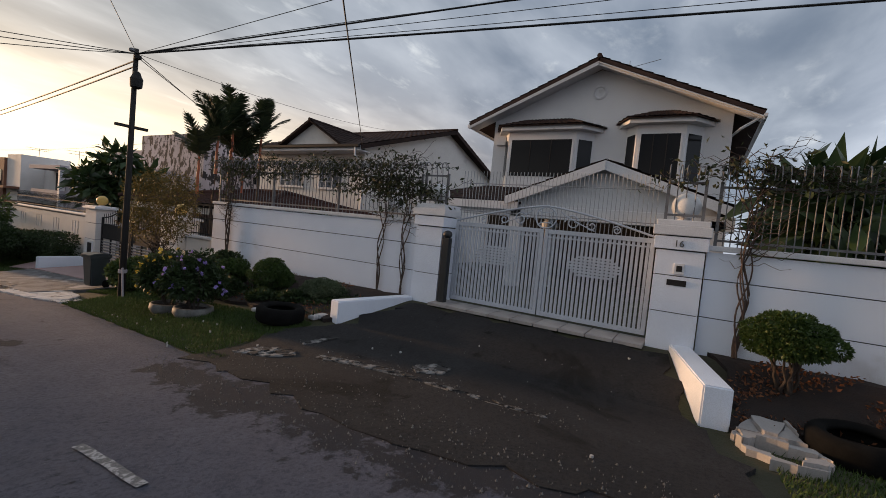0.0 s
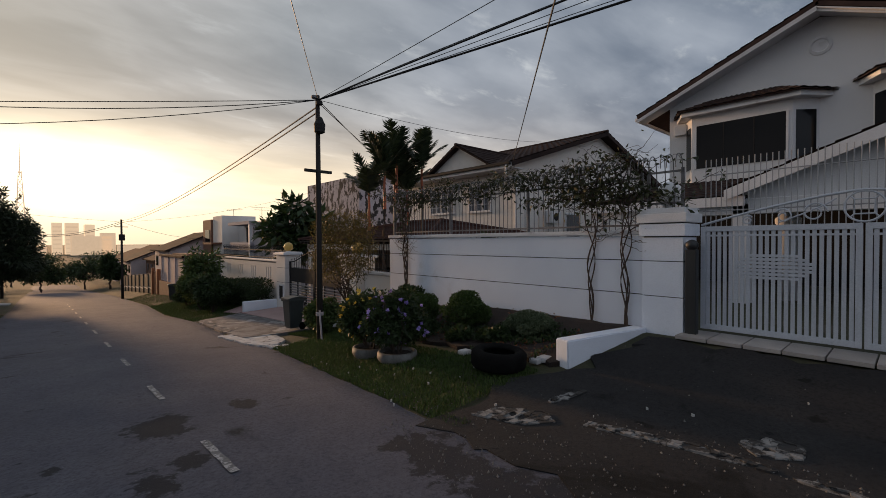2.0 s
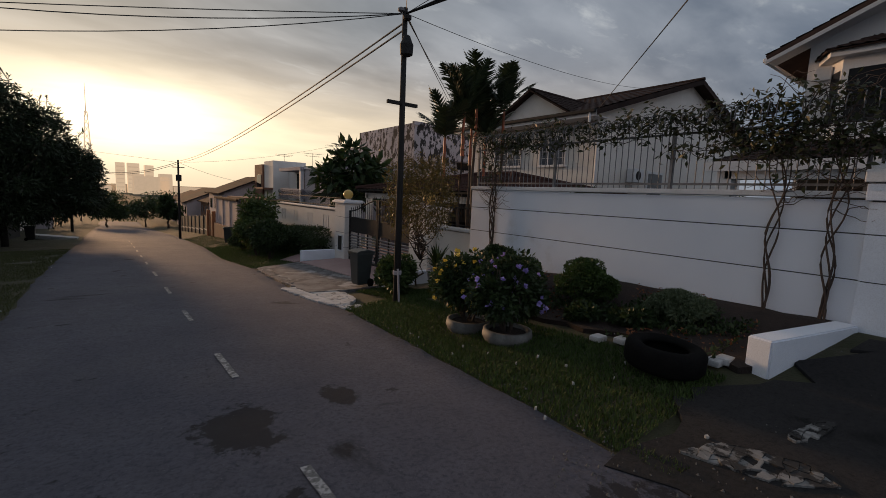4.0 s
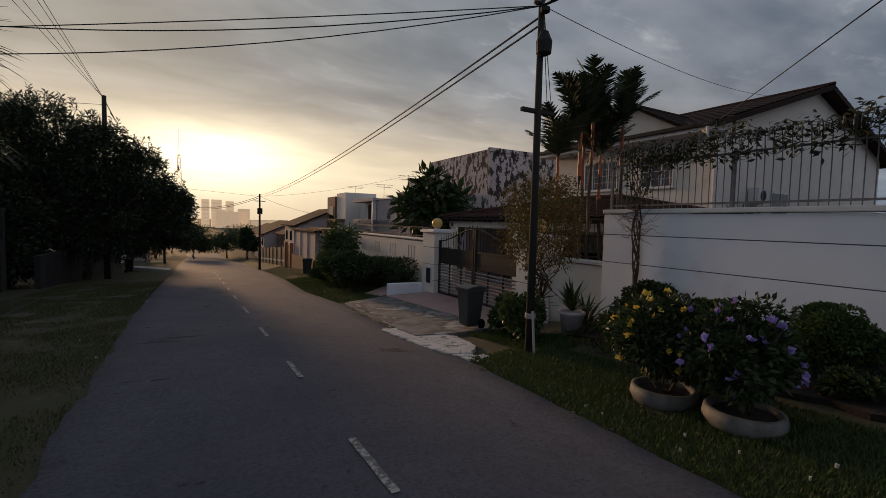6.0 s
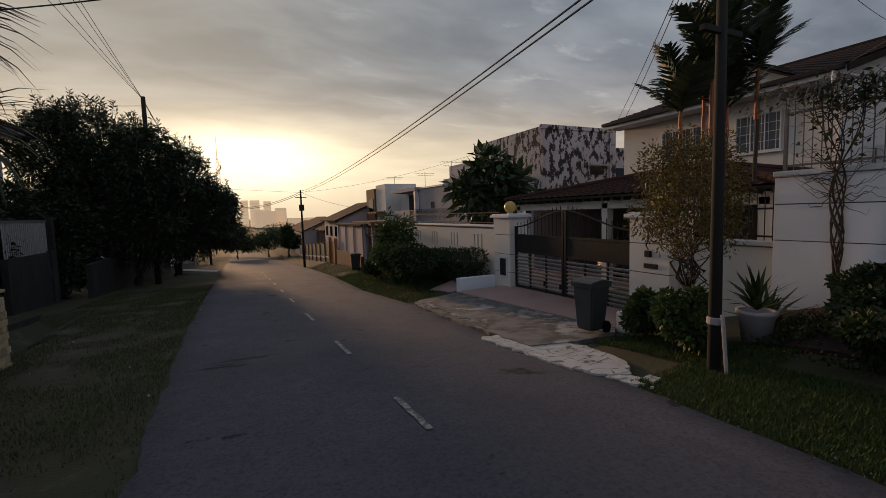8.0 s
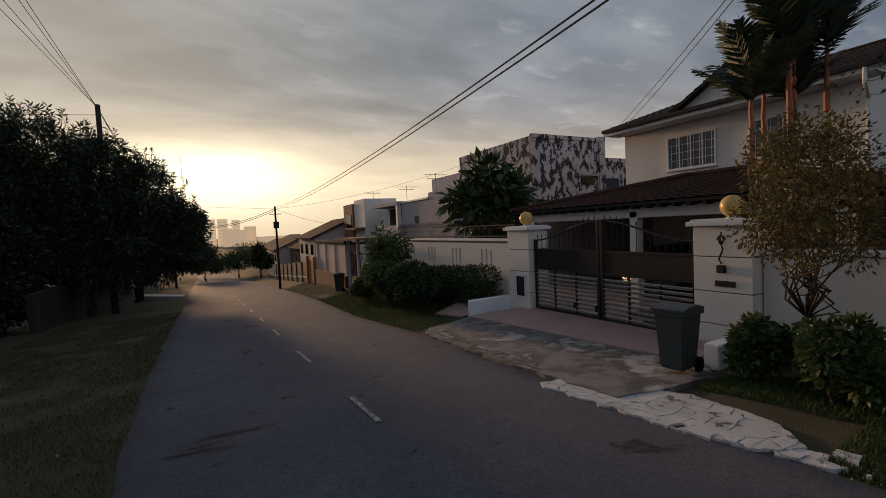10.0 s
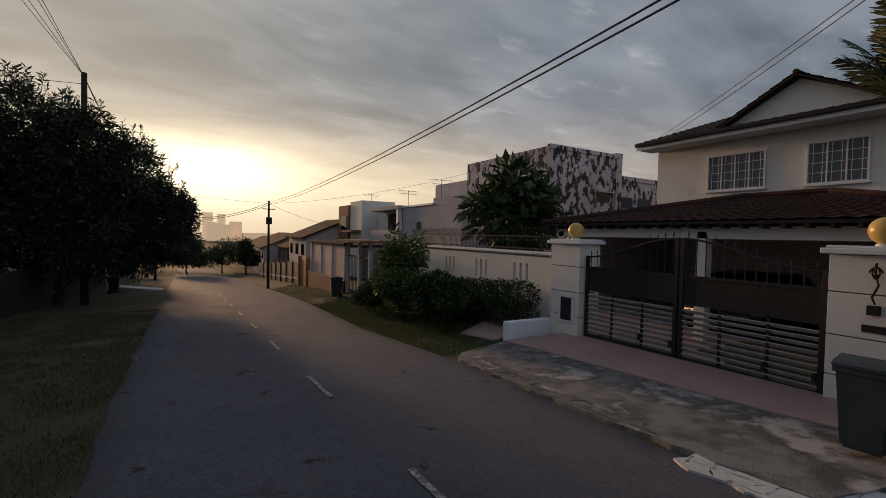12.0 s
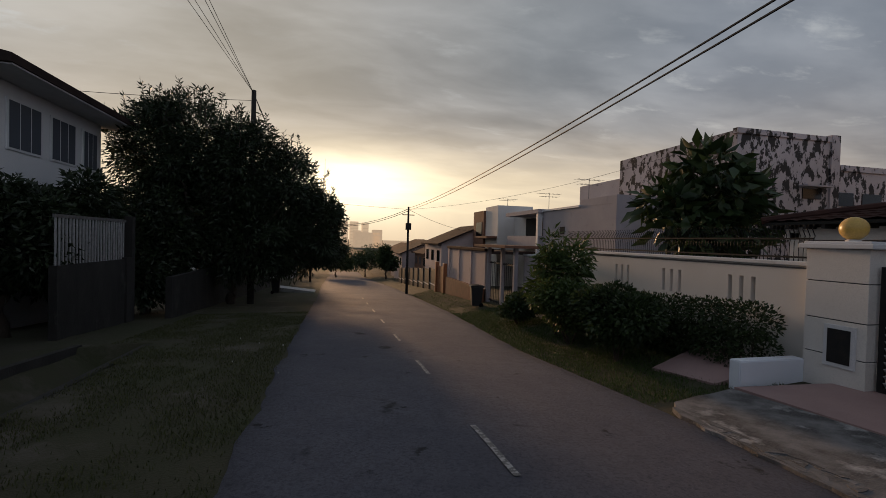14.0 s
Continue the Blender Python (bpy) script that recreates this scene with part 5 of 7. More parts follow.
def slotted_wall():
    y0, y1, x0, zt, zb = 25.72, 33.6, 5.86, 1.03, -1.4
    root = thing("wall_slotted", (x0 + 0.1, (y0 + y1) / 2, zb), "cream boundary wall pierced by groups of narrow slots", "wall", kind="structure")
    slots = []
    for c in (27.0, 28.75, 30.5, 32.25):
        slots += [c - 0.24, c, c + 0.24]
    z0, z1 = 0.28, 0.78
    bm = bmesh.new()
    box(bm, x0, x0 + 0.18, y0, y1, zb, z0)
    box(bm, x0, x0 + 0.18, y0, y1, z1, zt)
    e = y0
    for s in slots:
        box(bm, x0, x0 + 0.18, e, s - 0.045, z0, z1)
        e = s + 0.045
    box(bm, x0, x0 + 0.18, e, y1, z0, z1)
    part("wall", bm, M["cream"], root)
    part("coping", boxed(x0 - 0.05, x0 + 0.23, y0 + 0.09, y1 + 0.02, zt, zt + 0.07, 0.012), M["white_trim"], root)
    part("drip_line", boxed(x0 - 0.012, x0, y0, y1, zt - 0.05, zt - 0.025), M["groove"], root)


slotted_wall()
plain_fence("wall_fence", "dark iron fence with wavy bars on the slotted wall", 25.85, 33.5, 5.98, 1.10, 1.70, 0.075)
# sloping pink slab beside the kerb
bm = bmesh.new()
slab(bm, [(4.35, 26.05, -0.86), (5.55, 25.95, -0.58), (5.55, 27.6, -0.66), (4.15, 27.2, -0.93)], 0.25)
solid("planter_slab", bm, M["pink_tile"], "tilted pinkish slab edging the hedge bed", "slab")


# ---- houses further down the street ----
def block_house(name, label, boxes, loc):
    """boxes: (part name, material, x0, x1, y0, y1, z0, z1)."""
    root = thing(name, loc, label, "house")
    for nm, m, *b in boxes:
        part(nm, boxed(*b, 0.012), M[m], root)
    return root


moss = block_house("old_building", "flat-roofed old building with black-streaked peeling plaster", [
    ("wall", "moss", 16.2, 22.2, 36.7, 45.2, -1.6, 6.72),
    ("annex_wall", "moss", 22.2, 27.5, 37.5, 45.0, -1.6, 5.6),
    ("parapet", "moss", 16.12, 22.28, 36.62, 36.9, 6.55, 6.80),
    ("corner_pier", "moss", 21.75, 22.3, 36.6, 37.1, 2.5, 6.9),
    ("annex_parapet", "moss", 22.2, 27.6, 37.4, 37.7, 5.4, 5.7),
    ("window", "glass", 20.1, 21.3, 36.66, 36.72, 3.75, 4.25),
    ("window", "glass", 22.9, 24.6, 37.46, 37.52, 3.6, 4.3),
    ("window", "glass", 25.2, 26.6, 37.46, 37.52, 3.6, 4.3),
    ("sunshade", "grey_wall", 19.9, 21.5, 36.3, 36.7, 4.3, 4.38),
    ("stair_tower", "grey_wall", 16.25, 18.0, 45.2, 50.0, -1.6, 5.6),
], (19, 41, -1.6))
block_house("row_house", "long grey-lilac flank of a row house", [
    ("wall", "grey_wall", 13.0, 20.0, 40.9, 49.4, -2.0, 3.55),
    ("wall_step", "grey_wall", 13.0, 20.0, 40.9, 44.5, 3.55, 4.0),
    ("parapet", "white_trim", 12.9, 20.1, 44.5, 49.4, 3.55, 3.68),
    ("window", "dark_panel", 12.96, 13.0, 46.3, 46.9, 1.9, 2.4),
], (16, 45, -2.0))
block_house("row_house", "modern row house with deep balcony and flat roof", [
    ("wall", "cream", 14.2, 20.0, 49.4, 57.5, -2.6, 3.7),
    ("roof_slab", "grey_wall", 12.6, 20.2, 49.4, 55.6, 3.45, 3.75),
    ("balcony", "grey_wall", 12.7, 14.2, 49.4, 55.4, 0.9, 1.8),
    # near-black sheet in place of the shaded balcony recess
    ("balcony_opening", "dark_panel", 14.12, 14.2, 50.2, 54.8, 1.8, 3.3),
    ("side_column", "white_trim", 12.65, 13.0, 49.5, 49.8, -2.6, 3.45),
    ("tower", "cream", 12.6, 16.0, 57.5, 60.8, -2.8, 4.6),
    ("brick_panel", "brown_wall", 12.4, 16.0, 60.8, 64.0, -3.0, 4.3),
    ("window", "glass", 12.36, 12.42, 61.3, 63.0, 1.6, 3.2),
    ("canopy", "brown_wall", 11.6, 12.6, 57.6, 61.0, 1.6, 1.8),
    ("lower_roof", "roof", 8.5, 13.0, 50.0, 58.0, 0.4, 0.62),
], (16, 56, -2.8))


def far_house(cx, cy, w, d, h, material, roofm, label):
    z = lerp_table(WALL_LEVEL, cy) - 0.3
    root = thing("far_house", (cx, cy, z), label, "house")
    part("wall", boxed(cx - w / 2, cx + w / 2, cy - d / 2, cy + d / 2, z, z + h), M[material], root)
    a, b, c, e = cx - w / 2 - 0.5, cx + w / 2 + 0.5, cy - d / 2 - 0.4, cy + d / 2 + 0.4
    for x in (a, b):
        part("roof", slab(bmesh.new(), [(x, c, z + h - 0.15), (x, e, z + h - 0.15), (cx, e, z + h + w * 0.22), (cx, c, z + h + w * 0.22)], 0.15), M[roofm], root)
    part("gable", prism(bmesh.new(), [(cx - w / 2, z + h), (cx + w / 2, z + h), (cx, z + h + w * 0.2)], "y", cy - d / 2, cy + d / 2), M[material], root)
    for i in range(3):
        y = cy - d / 2 + d * (i + 0.5) / 3
        part("window", boxed(cx - w / 2 - 0.03, cx - w / 2 + 0.02, y - 0.6, y + 0.6, z + h * 0.58, z + h * 0.82), M["glass"], root)


rh = random.Random(12)
for i, cy in enumerate((69, 79, 89, 99, 110, 122)):
    far_house(13.5 + rh.uniform(-1, 1.5), cy, 9, 8.5, 4.6 + rh.uniform(-0.6, 0.8), ("pink_wall", "brown_wall", "pink_wall")[i % 3], ("roof", "roof_red")[i % 2], "two-storey terrace house further down the hill")
for i, cy in enumerate((62, 74, 86, 98, 112)):
    far_house(-13.5 + rh.uniform(-1, 1), cy, 9, 9, 5.4, ("cream", "grey_wall")[i % 2], "roof", "house behind trees across the road")

# walls and gates along the far right side
z4 = -1.75
root = thing("wall_far", (5.6, 43.7, z4), "pale pink boundary wall with tiled coping", "wall", kind="structure")
part("wall", boxed(5.5, 5.7, 40.2, 47.3, z4 - 0.6, 0.82), M["pink_wall"], root)
for i in range(4):
    part("pilaster", boxed(5.44, 5.5, 40.2 + 2.28 * i, 40.5 + 2.28 * i, z4 - 0.6, 0.82), M["pink_wall"], root)
part("coping", boxed(5.36, 5.84, 40.1, 47.4, 0.82, 0.96, 0.03), M["roof_red"], root)
part("plinth", boxed(5.3, 5.5, 40.2, 47.3, z4 - 0.6, -1.0), M["brown_wall"], root)
root = thing("side_gate", (5.6, 38.4, -1.7), "dark iron side gate under a thin flat canopy", "gate")
for y in (36.9, 38.3, 40.05):
    part("post", boxed(5.5, 5.66, y - 0.08, y + 0.08, -1.8, 1.05), M["grey_wall"], root)
part("canopy", boxed(4.9, 6.4, 36.4, 40.3, 1.05, 1.16, 0.01), M["brown_wall"], root)
for i in range(14):
    y = 37.0 + i * 0.21
    part("bar", tube(bmesh.new(), [(5.58, y, -1.5), (5.58, y, 0.4)], 0.012, 5), M["black_iron"], root)
part("rail", boxed(5.56, 5.6, 36.9, 39.9, 0.3, 0.36), M["black_iron"], root)
part("rail", boxed(5.56, 5.6, 36.9, 39.9, -1.45, -1.38), M["black_iron"], root)
panelled_wall("wall_mid", "grey boundary wall behind the shrubs", 33.6, 36.8, 5.9, 0.75, (), -1.8, "grey_wall")
root = thing("panel_fence", (5.5, 56, -2.6), "dark panel fence with pale rails along the road", "fence")
for i in range(8):
    y = 50.6 + i * 2.4
    zf = G(y) - 0.05
    part("panel", boxed(5.45, 5.5, y, y + 2.2, zf + 0.1, zf + 1.7), M["plastic_dark"], root)
    part("post", boxed(5.4, 5.56, y - 0.12, y + 0.02, zf - 0.1, zf + 1.85), M["black_iron"], root)
    part("rail", boxed(5.42, 5.45, y, y + 2.2, zf + 0.5, zf + 0.58), M["white_trim"], root)
root = thing("wooden_gate", (5.4, 48.9, -2.3), "orange-brown varnished wooden gate with posts", "gate")
for i in range(9):
    part("board", boxed(5.36, 5.42, 48.0 + i * 0.22, 48.2 + i * 0.22, -2.3, -0.45), M["orange_wood"], root)
for y in (47.85, 50.1):
    part("post", boxed(5.25, 5.5, y - 0.13, y + 0.13, -2.5, -0.2, 0.02), M["orange_wood"], root)


# ---- left side of the road ----
def left_side():
    root = thing("stone_wall", (-4.87, 21.6, gz(-4.9, 21.6)), "low garden wall of yellowish stone blocks with flat coping", "wall", kind="structure")
    rnd = random.Random(5)
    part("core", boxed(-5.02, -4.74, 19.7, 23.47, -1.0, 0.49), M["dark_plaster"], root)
    z = -0.92
    while z < 0.40:
        h = rnd.uniform(0.08, 0.15)
        y = 19.7 - rnd.uniform(0, 0.2)
        while y < 23.48:
            l = rnd.uniform(0.16, 0.5)
            e = min(y + l, 23.5)
            if e - y > 0.05:
                part("stone", boxed(-4.76, -4.705 + rnd.uniform(0, 0.025), y + 0.006, e - 0.006, z + 0.005, min(z + h, 0.49) - 0.005, 0.008), M["stone"], root)
            y += l
        for x0, x1 in ((-5.04, -4.9), (-4.9, -4.74)):
            part("stone", boxed(x0 + 0.005, x1 - 0.005, 23.46, 23.51 + rnd.uniform(0, 0.01), z + 0.005, min(z + h, 0.49) - 0.005, 0.008), M["stone"], root)
        z += h
    part("coping", boxed(-5.06, -4.69, 19.68, 23.54, 0.49, 0.535, 0.01), M["stone"], root)
    # open drain between verge and garden wall
    # linings are near-black to paint in the shade of the pit
    for k in range(8):
        y0 = 23.5 + k
        e0, e1 = drain_edge(y0), drain_edge(y0 + 1)
        bm = bmesh.new()
        zt0, zt1 = G(y0) - 0.05, G(y0 + 1) - 0.05
        vs = [bm.verts.new(v) for v in ((e0 - 0.02, y0, zt0), (e0 + 0.12, y0, zt0), (e0 + 0.12, y0, zt0 - 1.0), (e0 - 0.02, y0, zt0 - 1.0), (e1 - 0.02, y0 + 1, zt1), (e1 + 0.12, y0 + 1, zt1), (e1 + 0.12, y0 + 1, zt1 - 1.0), (e1 - 0.02, y0 + 1, zt1 - 1.0))]
        for f in ((0, 1, 2, 3), (7, 6, 5, 4), (0, 4, 5, 1), (1, 5, 6, 2), (2, 6, 7, 3), (3, 7, 4, 0)):
            bm.faces.new([vs[i] for i in f])
        solid("drain_wall", bm, M["dark_plaster"], "concrete side of the open drain, darkened for pit shade", "drain", kind="structure")
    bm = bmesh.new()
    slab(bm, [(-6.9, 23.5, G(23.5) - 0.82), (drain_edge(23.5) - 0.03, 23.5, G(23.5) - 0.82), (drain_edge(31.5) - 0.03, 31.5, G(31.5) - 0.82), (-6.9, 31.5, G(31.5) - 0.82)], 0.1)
    solid("drain_floor", bm, M["dark_plaster"], "floor of the open drain, darkened for pit shade", "drain", kind="structure")
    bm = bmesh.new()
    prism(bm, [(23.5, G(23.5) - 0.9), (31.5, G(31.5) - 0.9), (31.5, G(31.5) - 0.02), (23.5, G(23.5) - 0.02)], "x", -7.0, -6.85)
    solid("drain_wall", bm, M["dark_plaster"], "concrete side of the open drain, darkened for pit shade", "drain", kind="structure")
    root = thing("wall_left", (-6.6, 26.5, -1.0), "dark low garden wall with paler streaks", "wall", kind="structure")
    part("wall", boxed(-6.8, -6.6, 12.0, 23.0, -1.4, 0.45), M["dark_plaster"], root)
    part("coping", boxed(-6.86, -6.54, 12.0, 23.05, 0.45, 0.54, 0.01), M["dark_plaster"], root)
    root = thing("left_gate", (-8.0, 34.9, -1.6), "pale barred gate on a low wall coloured dark for deep shade", "gate")
    # base, pier and post carry the tree shade in their dark colour
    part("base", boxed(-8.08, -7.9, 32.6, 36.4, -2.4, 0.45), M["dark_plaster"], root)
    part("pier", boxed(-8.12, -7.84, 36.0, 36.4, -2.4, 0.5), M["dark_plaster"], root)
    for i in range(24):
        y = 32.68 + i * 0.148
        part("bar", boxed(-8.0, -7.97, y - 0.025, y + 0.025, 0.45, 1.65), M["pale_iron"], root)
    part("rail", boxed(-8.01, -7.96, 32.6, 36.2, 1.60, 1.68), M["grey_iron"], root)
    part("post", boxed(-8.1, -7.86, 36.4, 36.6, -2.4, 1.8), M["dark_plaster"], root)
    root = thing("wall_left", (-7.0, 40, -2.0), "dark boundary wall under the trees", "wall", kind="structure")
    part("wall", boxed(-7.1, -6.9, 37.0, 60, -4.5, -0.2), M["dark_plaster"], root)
    # house with corner windows
    h = thing("house", (-14.0, 38.0, -2.0), "white two-storey house with overhanging roof and corner windows", "house")
    part("wall", boxed(-19, -10.4, 34.5, 40.0, -2.6, 5.35), M["house_white"], h)
    part("roof", prism(bmesh.new(), [(-20, 5.4), (-9.3, 5.4), (-9.3, 5.62), (-11.4, 6.05), (-18, 6.05), (-20, 5.62)], "y", 33.4, 41.0), M["roof"], h)
    part("soffit", boxed(-19.9, -9.35, 33.5, 40.9, 5.36, 5.40), M["white_trim"], h)
    for y0, y1 in ((35.0, 36.5), (36.9, 38.3), (38.7, 39.7)):
        w = part("window", boxed(-10.42, -10.36, y0, y1, 3.5, 4.95, 0.01), M["white_trim"], h)
        for i in range(3):
            a, b = y0 + 0.06 + (y1 - y0 - 0.12) * i / 3, y0 + 0.06 + (y1 - y0 - 0.12) * (i + 1) / 3
            part("pane", boxed(-10.365, -10.35, a + 0.025, b - 0.025, 3.57, 4.88), M["glass_pale"], w)
    w = part("window", boxed(-13.2, -10.9, 34.44, 34.5, 3.5, 4.95, 0.01), M["white_trim"], h)
    for i in range(4):
        part("pane", boxed(-13.13 + 0.55 * i, -12.65 + 0.55 * i, 34.42, 34.45, 3.57, 4.88), M["glass_pale"], w)
    ramp = bmesh.new()
    slab(ramp, [(-5.6, 52.6, gz(-5.6, 52.6) + 0.35), (-2.9, 51.2, gz(-2.9, 51.2) + 0.06), (-2.9, 54.0, gz(-2.9, 54) + 0.06), (-5.6, 55.6, gz(-5.6, 55.6) + 0.35)], 0.25)
    solid("side_ramp", ramp, M["pale_concrete"], "pale concrete ramp across the verge", "ramp")


left_side()


# ---- poles and cables ----
def utility_pole(x, y, zt, label, arms, r=0.06):
    zb = gz(x, y) - 0.3
    root = thing("utility_pole", (x, y, zb), label, "utility pole")
    part("pole", tube(bmesh.new(), [(x, y, zb), (x, y, (zb + zt) / 2), (x, y, zt)], r * 1.15, 12, r * 0.75), M["wood_pole"], root, smooth=True)
    for z, l in arms:
        part("crossarm", boxed(x - l / 2, x + l / 2, y - 0.03, y + 0.03, z - 0.03, z + 0.03, 0.005), M["wood_pole"], root)
    return root


p1 = utility_pole(3.36, 17.45, 4.95, "slim dark utility pole on the grass verge", ((3.33, 0.62),))
part("cable_box", lathe(bmesh.new(), [(0.05, 0), (0.11, 0.03), (0.12, 0.2), (0.09, 0.26), (0.06, 0.34), (0.03, 0.36)], (3.36, 17.37, 4.12), 12), M["black_iron"], p1)
part("insulator", lathe(bmesh.new(), [(0.03, 0), (0.07, 0.02), (0.07, 0.08), (0.03, 0.1)], (3.36, 17.37, 4.72), 10), M["black_iron"], p1)
part("insulator", lathe(bmesh.new(), [(0.03, 0), (0.06, 0.02), (0.06, 0.06), (0.03, 0.08)], (3.28, 17.45, 4.86), 10), M["grey_iron"], p1)
part("steel_band", lathe(bmesh.new(), [(0.075, 0), (0.082, 0.01), (0.082, 0.07), (0.075, 0.08)], (3.36, 17.45, 0.22), 14), M["grey_wall"], p1, "pale band round the pole")
part("stay_pipe", tube(bmesh.new(), [(3.30, 17.33, 0.35), (3.32, 17.28, -0.35)], 0.02, 8), M["grey_wall"], p1, "pale conduit at the pole's foot")
p2 = utility_pole(3.6, 52.2, 3.7, "dark utility pole further down the road", ((3.1, 0.9),), 0.09)
part("cable_box", boxed(3.4, 3.8, 52.0, 52.2, 2.0, 2.5, 0.02), M["black_iron"], p2)
p3 = utility_pole(-5.4, 42.6, 8.1, "dark utility pole standing among the trees", (), 0.14)
p4 = utility_pole(-4.4, 74.0, 4.0, "dark utility pole far down the road", ((3.6, 1.4),), 0.12)


def cable(name, a, b, sag, r, label="thin black overhead cable", group="overhead cables"):
    a, b = Vector(a), Vector(b)
    n = 22
    pts = [a.lerp(b, i / n) - Vector((0, 0, sag * 4 * (i / n) * (1 - i / n))) for i in range(n + 1)]
    solid(name, tube(bmesh.new(), pts, r, 5), M["cable"], label, "cable", group, base=a)


TOP = (3.36, 17.42, 4.85)
p5 = utility_pole(10.2, -10.0, 7.6, "utility pole behind the first house's garden", ((6.2, 1.2),), 0.1)
for end, r, sag in (((10.0, -10, 7.4), 0.016, 0.05), ((10.5, -10, 6.1), 0.019, 0.05), ((10.0, -10, 6.9), 0.006, 0.1), ((10.4, -10, 6.5), 0.006, 0.1), ((11.5, -9.5, 6.6), 0.007, -0.5), ((3.9, -10, 5.8), 0.006, 0.0)):
    cable("overhead_cable", TOP, end, sag, r, "black overhead cable from pole to pole along the road")
cable("overhead_cable", (3.36, 17.4, 4.72), (3.6, 52.2, 3.60), 0.45, 0.016, "thick black overhead cable down to the next pole")
cable("overhead_cable", (3.36, 17.4, 4.60), (3.6, 52.2, 3.45), 0.45, 0.016, "thick black overhead cable down to the next pole")
for end, r, sag in (((-12, 25.0, 4.44), 0.008, 0.87), ((-12, 25.9, 5.62), 0.009, 0.88), ((-12, 25.5, 3.85), 0.008, 0.15), ((-12, -8.0, 4.6), 0.006, 0.0)):
    cable("overhead_cable", TOP, end, sag, r, "overhead cable crossing the road")
cable("overhead_cable", TOP, (19.5, 21.2, 7.05), 0.35, 0.006, "thin service cable to the cream house")
cable("overhead_cable", TOP, (14.3, 29.0, 5.4), 0.1, 0.009, "thin service cable to the cream house")
cable("overhead_cable", (3.36, 17.4, 4.78), (14.3, 28.6, 5.4), 0.1, 0.009, "thin service cable to the cream house")
cable("overhead_cable", (14.3, 20.85, 5.35), (-7.0, 2.7, 4.0), 0.0, 0.012, "taut twin service cable from the cream house")
for end in ((-9.5, 5, 11.6), (-8.4, 5, 11.8), (-6.6, 5, 11.6), (-5.2, 5, 10.2)):
    cable("overhead_cable", (-5.4, 42.5, 7.95), end, 0.1, 0.010, "thin overhead cable from the pole among the trees")
for dx, dz in ((-0.3, 0.0), (-0.1, -0.1), (0.1, 0.0), (0.3, -0.1)):
    cable("overhead_cable", (-5.4, 42.6, 7.95 + dz * 0.5), (-4.4 + dx, 74, 3.9 + dz), 0.5, 0.010, "thin overhead cable from the pole among the trees")
cable("overhead_cable", (-5.4, 42.5, 7.6), (-16, 40.5, 6.75), 0.12, 0.012, "thin overhead cable to a house across the road")
for dz in (0, 0.14):
    cable("overhead_cable", (3.6, 52.2, 3.4 + dz), (-4.4, 74, 3.5 + dz), 1.0, 0.02, "overhead cable sagging between far poles")
cable("overhead_cable", (3.6, 52.2, 3.5), (12.7, 62.0, 2.2), 0.4, 0.012)
cable("overhead_cable", (3.6, 52.2, 3.5), (-30, 90, 9), 0.4, 0.010)
cable("overhead_cable", (3.6, 52.2, 3.5), (16.2, 38.0, 6.4), 0.6, 0.008)


def aerial(x, y, zb, h):
    root = thing("tv_aerial", (x, y, zb), "thin roof-top television aerial", "aerial", "roof aerials")
    part("mast", tube(bmesh.new(), [(x, y, zb), (x, y, zb + h)], 0.02, 5), M["grey_iron"], root)
    for k, l in ((0.95, 0.9), (0.8, 0.7)):
        part("boom", tube(bmesh.new(), [(x - l, y, zb + h * k), (x + l, y, zb + h * k)], 0.012, 4), M["grey_iron"], root)
        for i in range(6):
            xx = x - l + 2 * l * i / 5
            part("element", tube(bmesh.new(), [(xx, y - 0.35, zb + h * k), (xx, y + 0.35, zb + h * k)], 0.008, 4), M["grey_iron"], root)


aerial(14.5, 46.0, 3.6, 2.0)
aerial(14.5, 51.5, 3.7, 1.5)
aerial(14.5, 60.0, 4.5, 1.0)


# ---- distance ----
def far_things():
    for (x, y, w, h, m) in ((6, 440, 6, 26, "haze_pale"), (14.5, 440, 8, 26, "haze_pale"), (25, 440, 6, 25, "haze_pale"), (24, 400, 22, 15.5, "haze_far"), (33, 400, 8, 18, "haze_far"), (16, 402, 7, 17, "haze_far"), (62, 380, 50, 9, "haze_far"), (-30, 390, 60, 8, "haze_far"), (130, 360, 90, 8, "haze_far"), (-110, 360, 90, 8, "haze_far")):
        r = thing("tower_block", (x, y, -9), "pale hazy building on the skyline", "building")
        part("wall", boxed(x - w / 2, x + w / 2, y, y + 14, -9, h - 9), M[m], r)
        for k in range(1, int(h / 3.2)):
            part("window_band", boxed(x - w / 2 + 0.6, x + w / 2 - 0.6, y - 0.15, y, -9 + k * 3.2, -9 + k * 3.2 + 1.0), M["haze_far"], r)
    x, y = -10.0, 330
    r = thing("lattice_mast", (x, y, -8), "tall red and white lattice mast far away", "mast")
    for sx in (-1, 1):
        for sy in (-1, 1):
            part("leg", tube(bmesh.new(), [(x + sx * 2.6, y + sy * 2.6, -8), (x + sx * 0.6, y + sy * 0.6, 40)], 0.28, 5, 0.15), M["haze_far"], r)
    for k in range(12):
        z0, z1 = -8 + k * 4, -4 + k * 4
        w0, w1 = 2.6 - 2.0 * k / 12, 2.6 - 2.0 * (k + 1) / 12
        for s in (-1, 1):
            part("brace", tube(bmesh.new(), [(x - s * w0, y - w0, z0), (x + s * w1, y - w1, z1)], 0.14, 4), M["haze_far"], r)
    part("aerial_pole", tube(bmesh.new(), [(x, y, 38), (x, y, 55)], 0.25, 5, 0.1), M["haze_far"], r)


far_things()


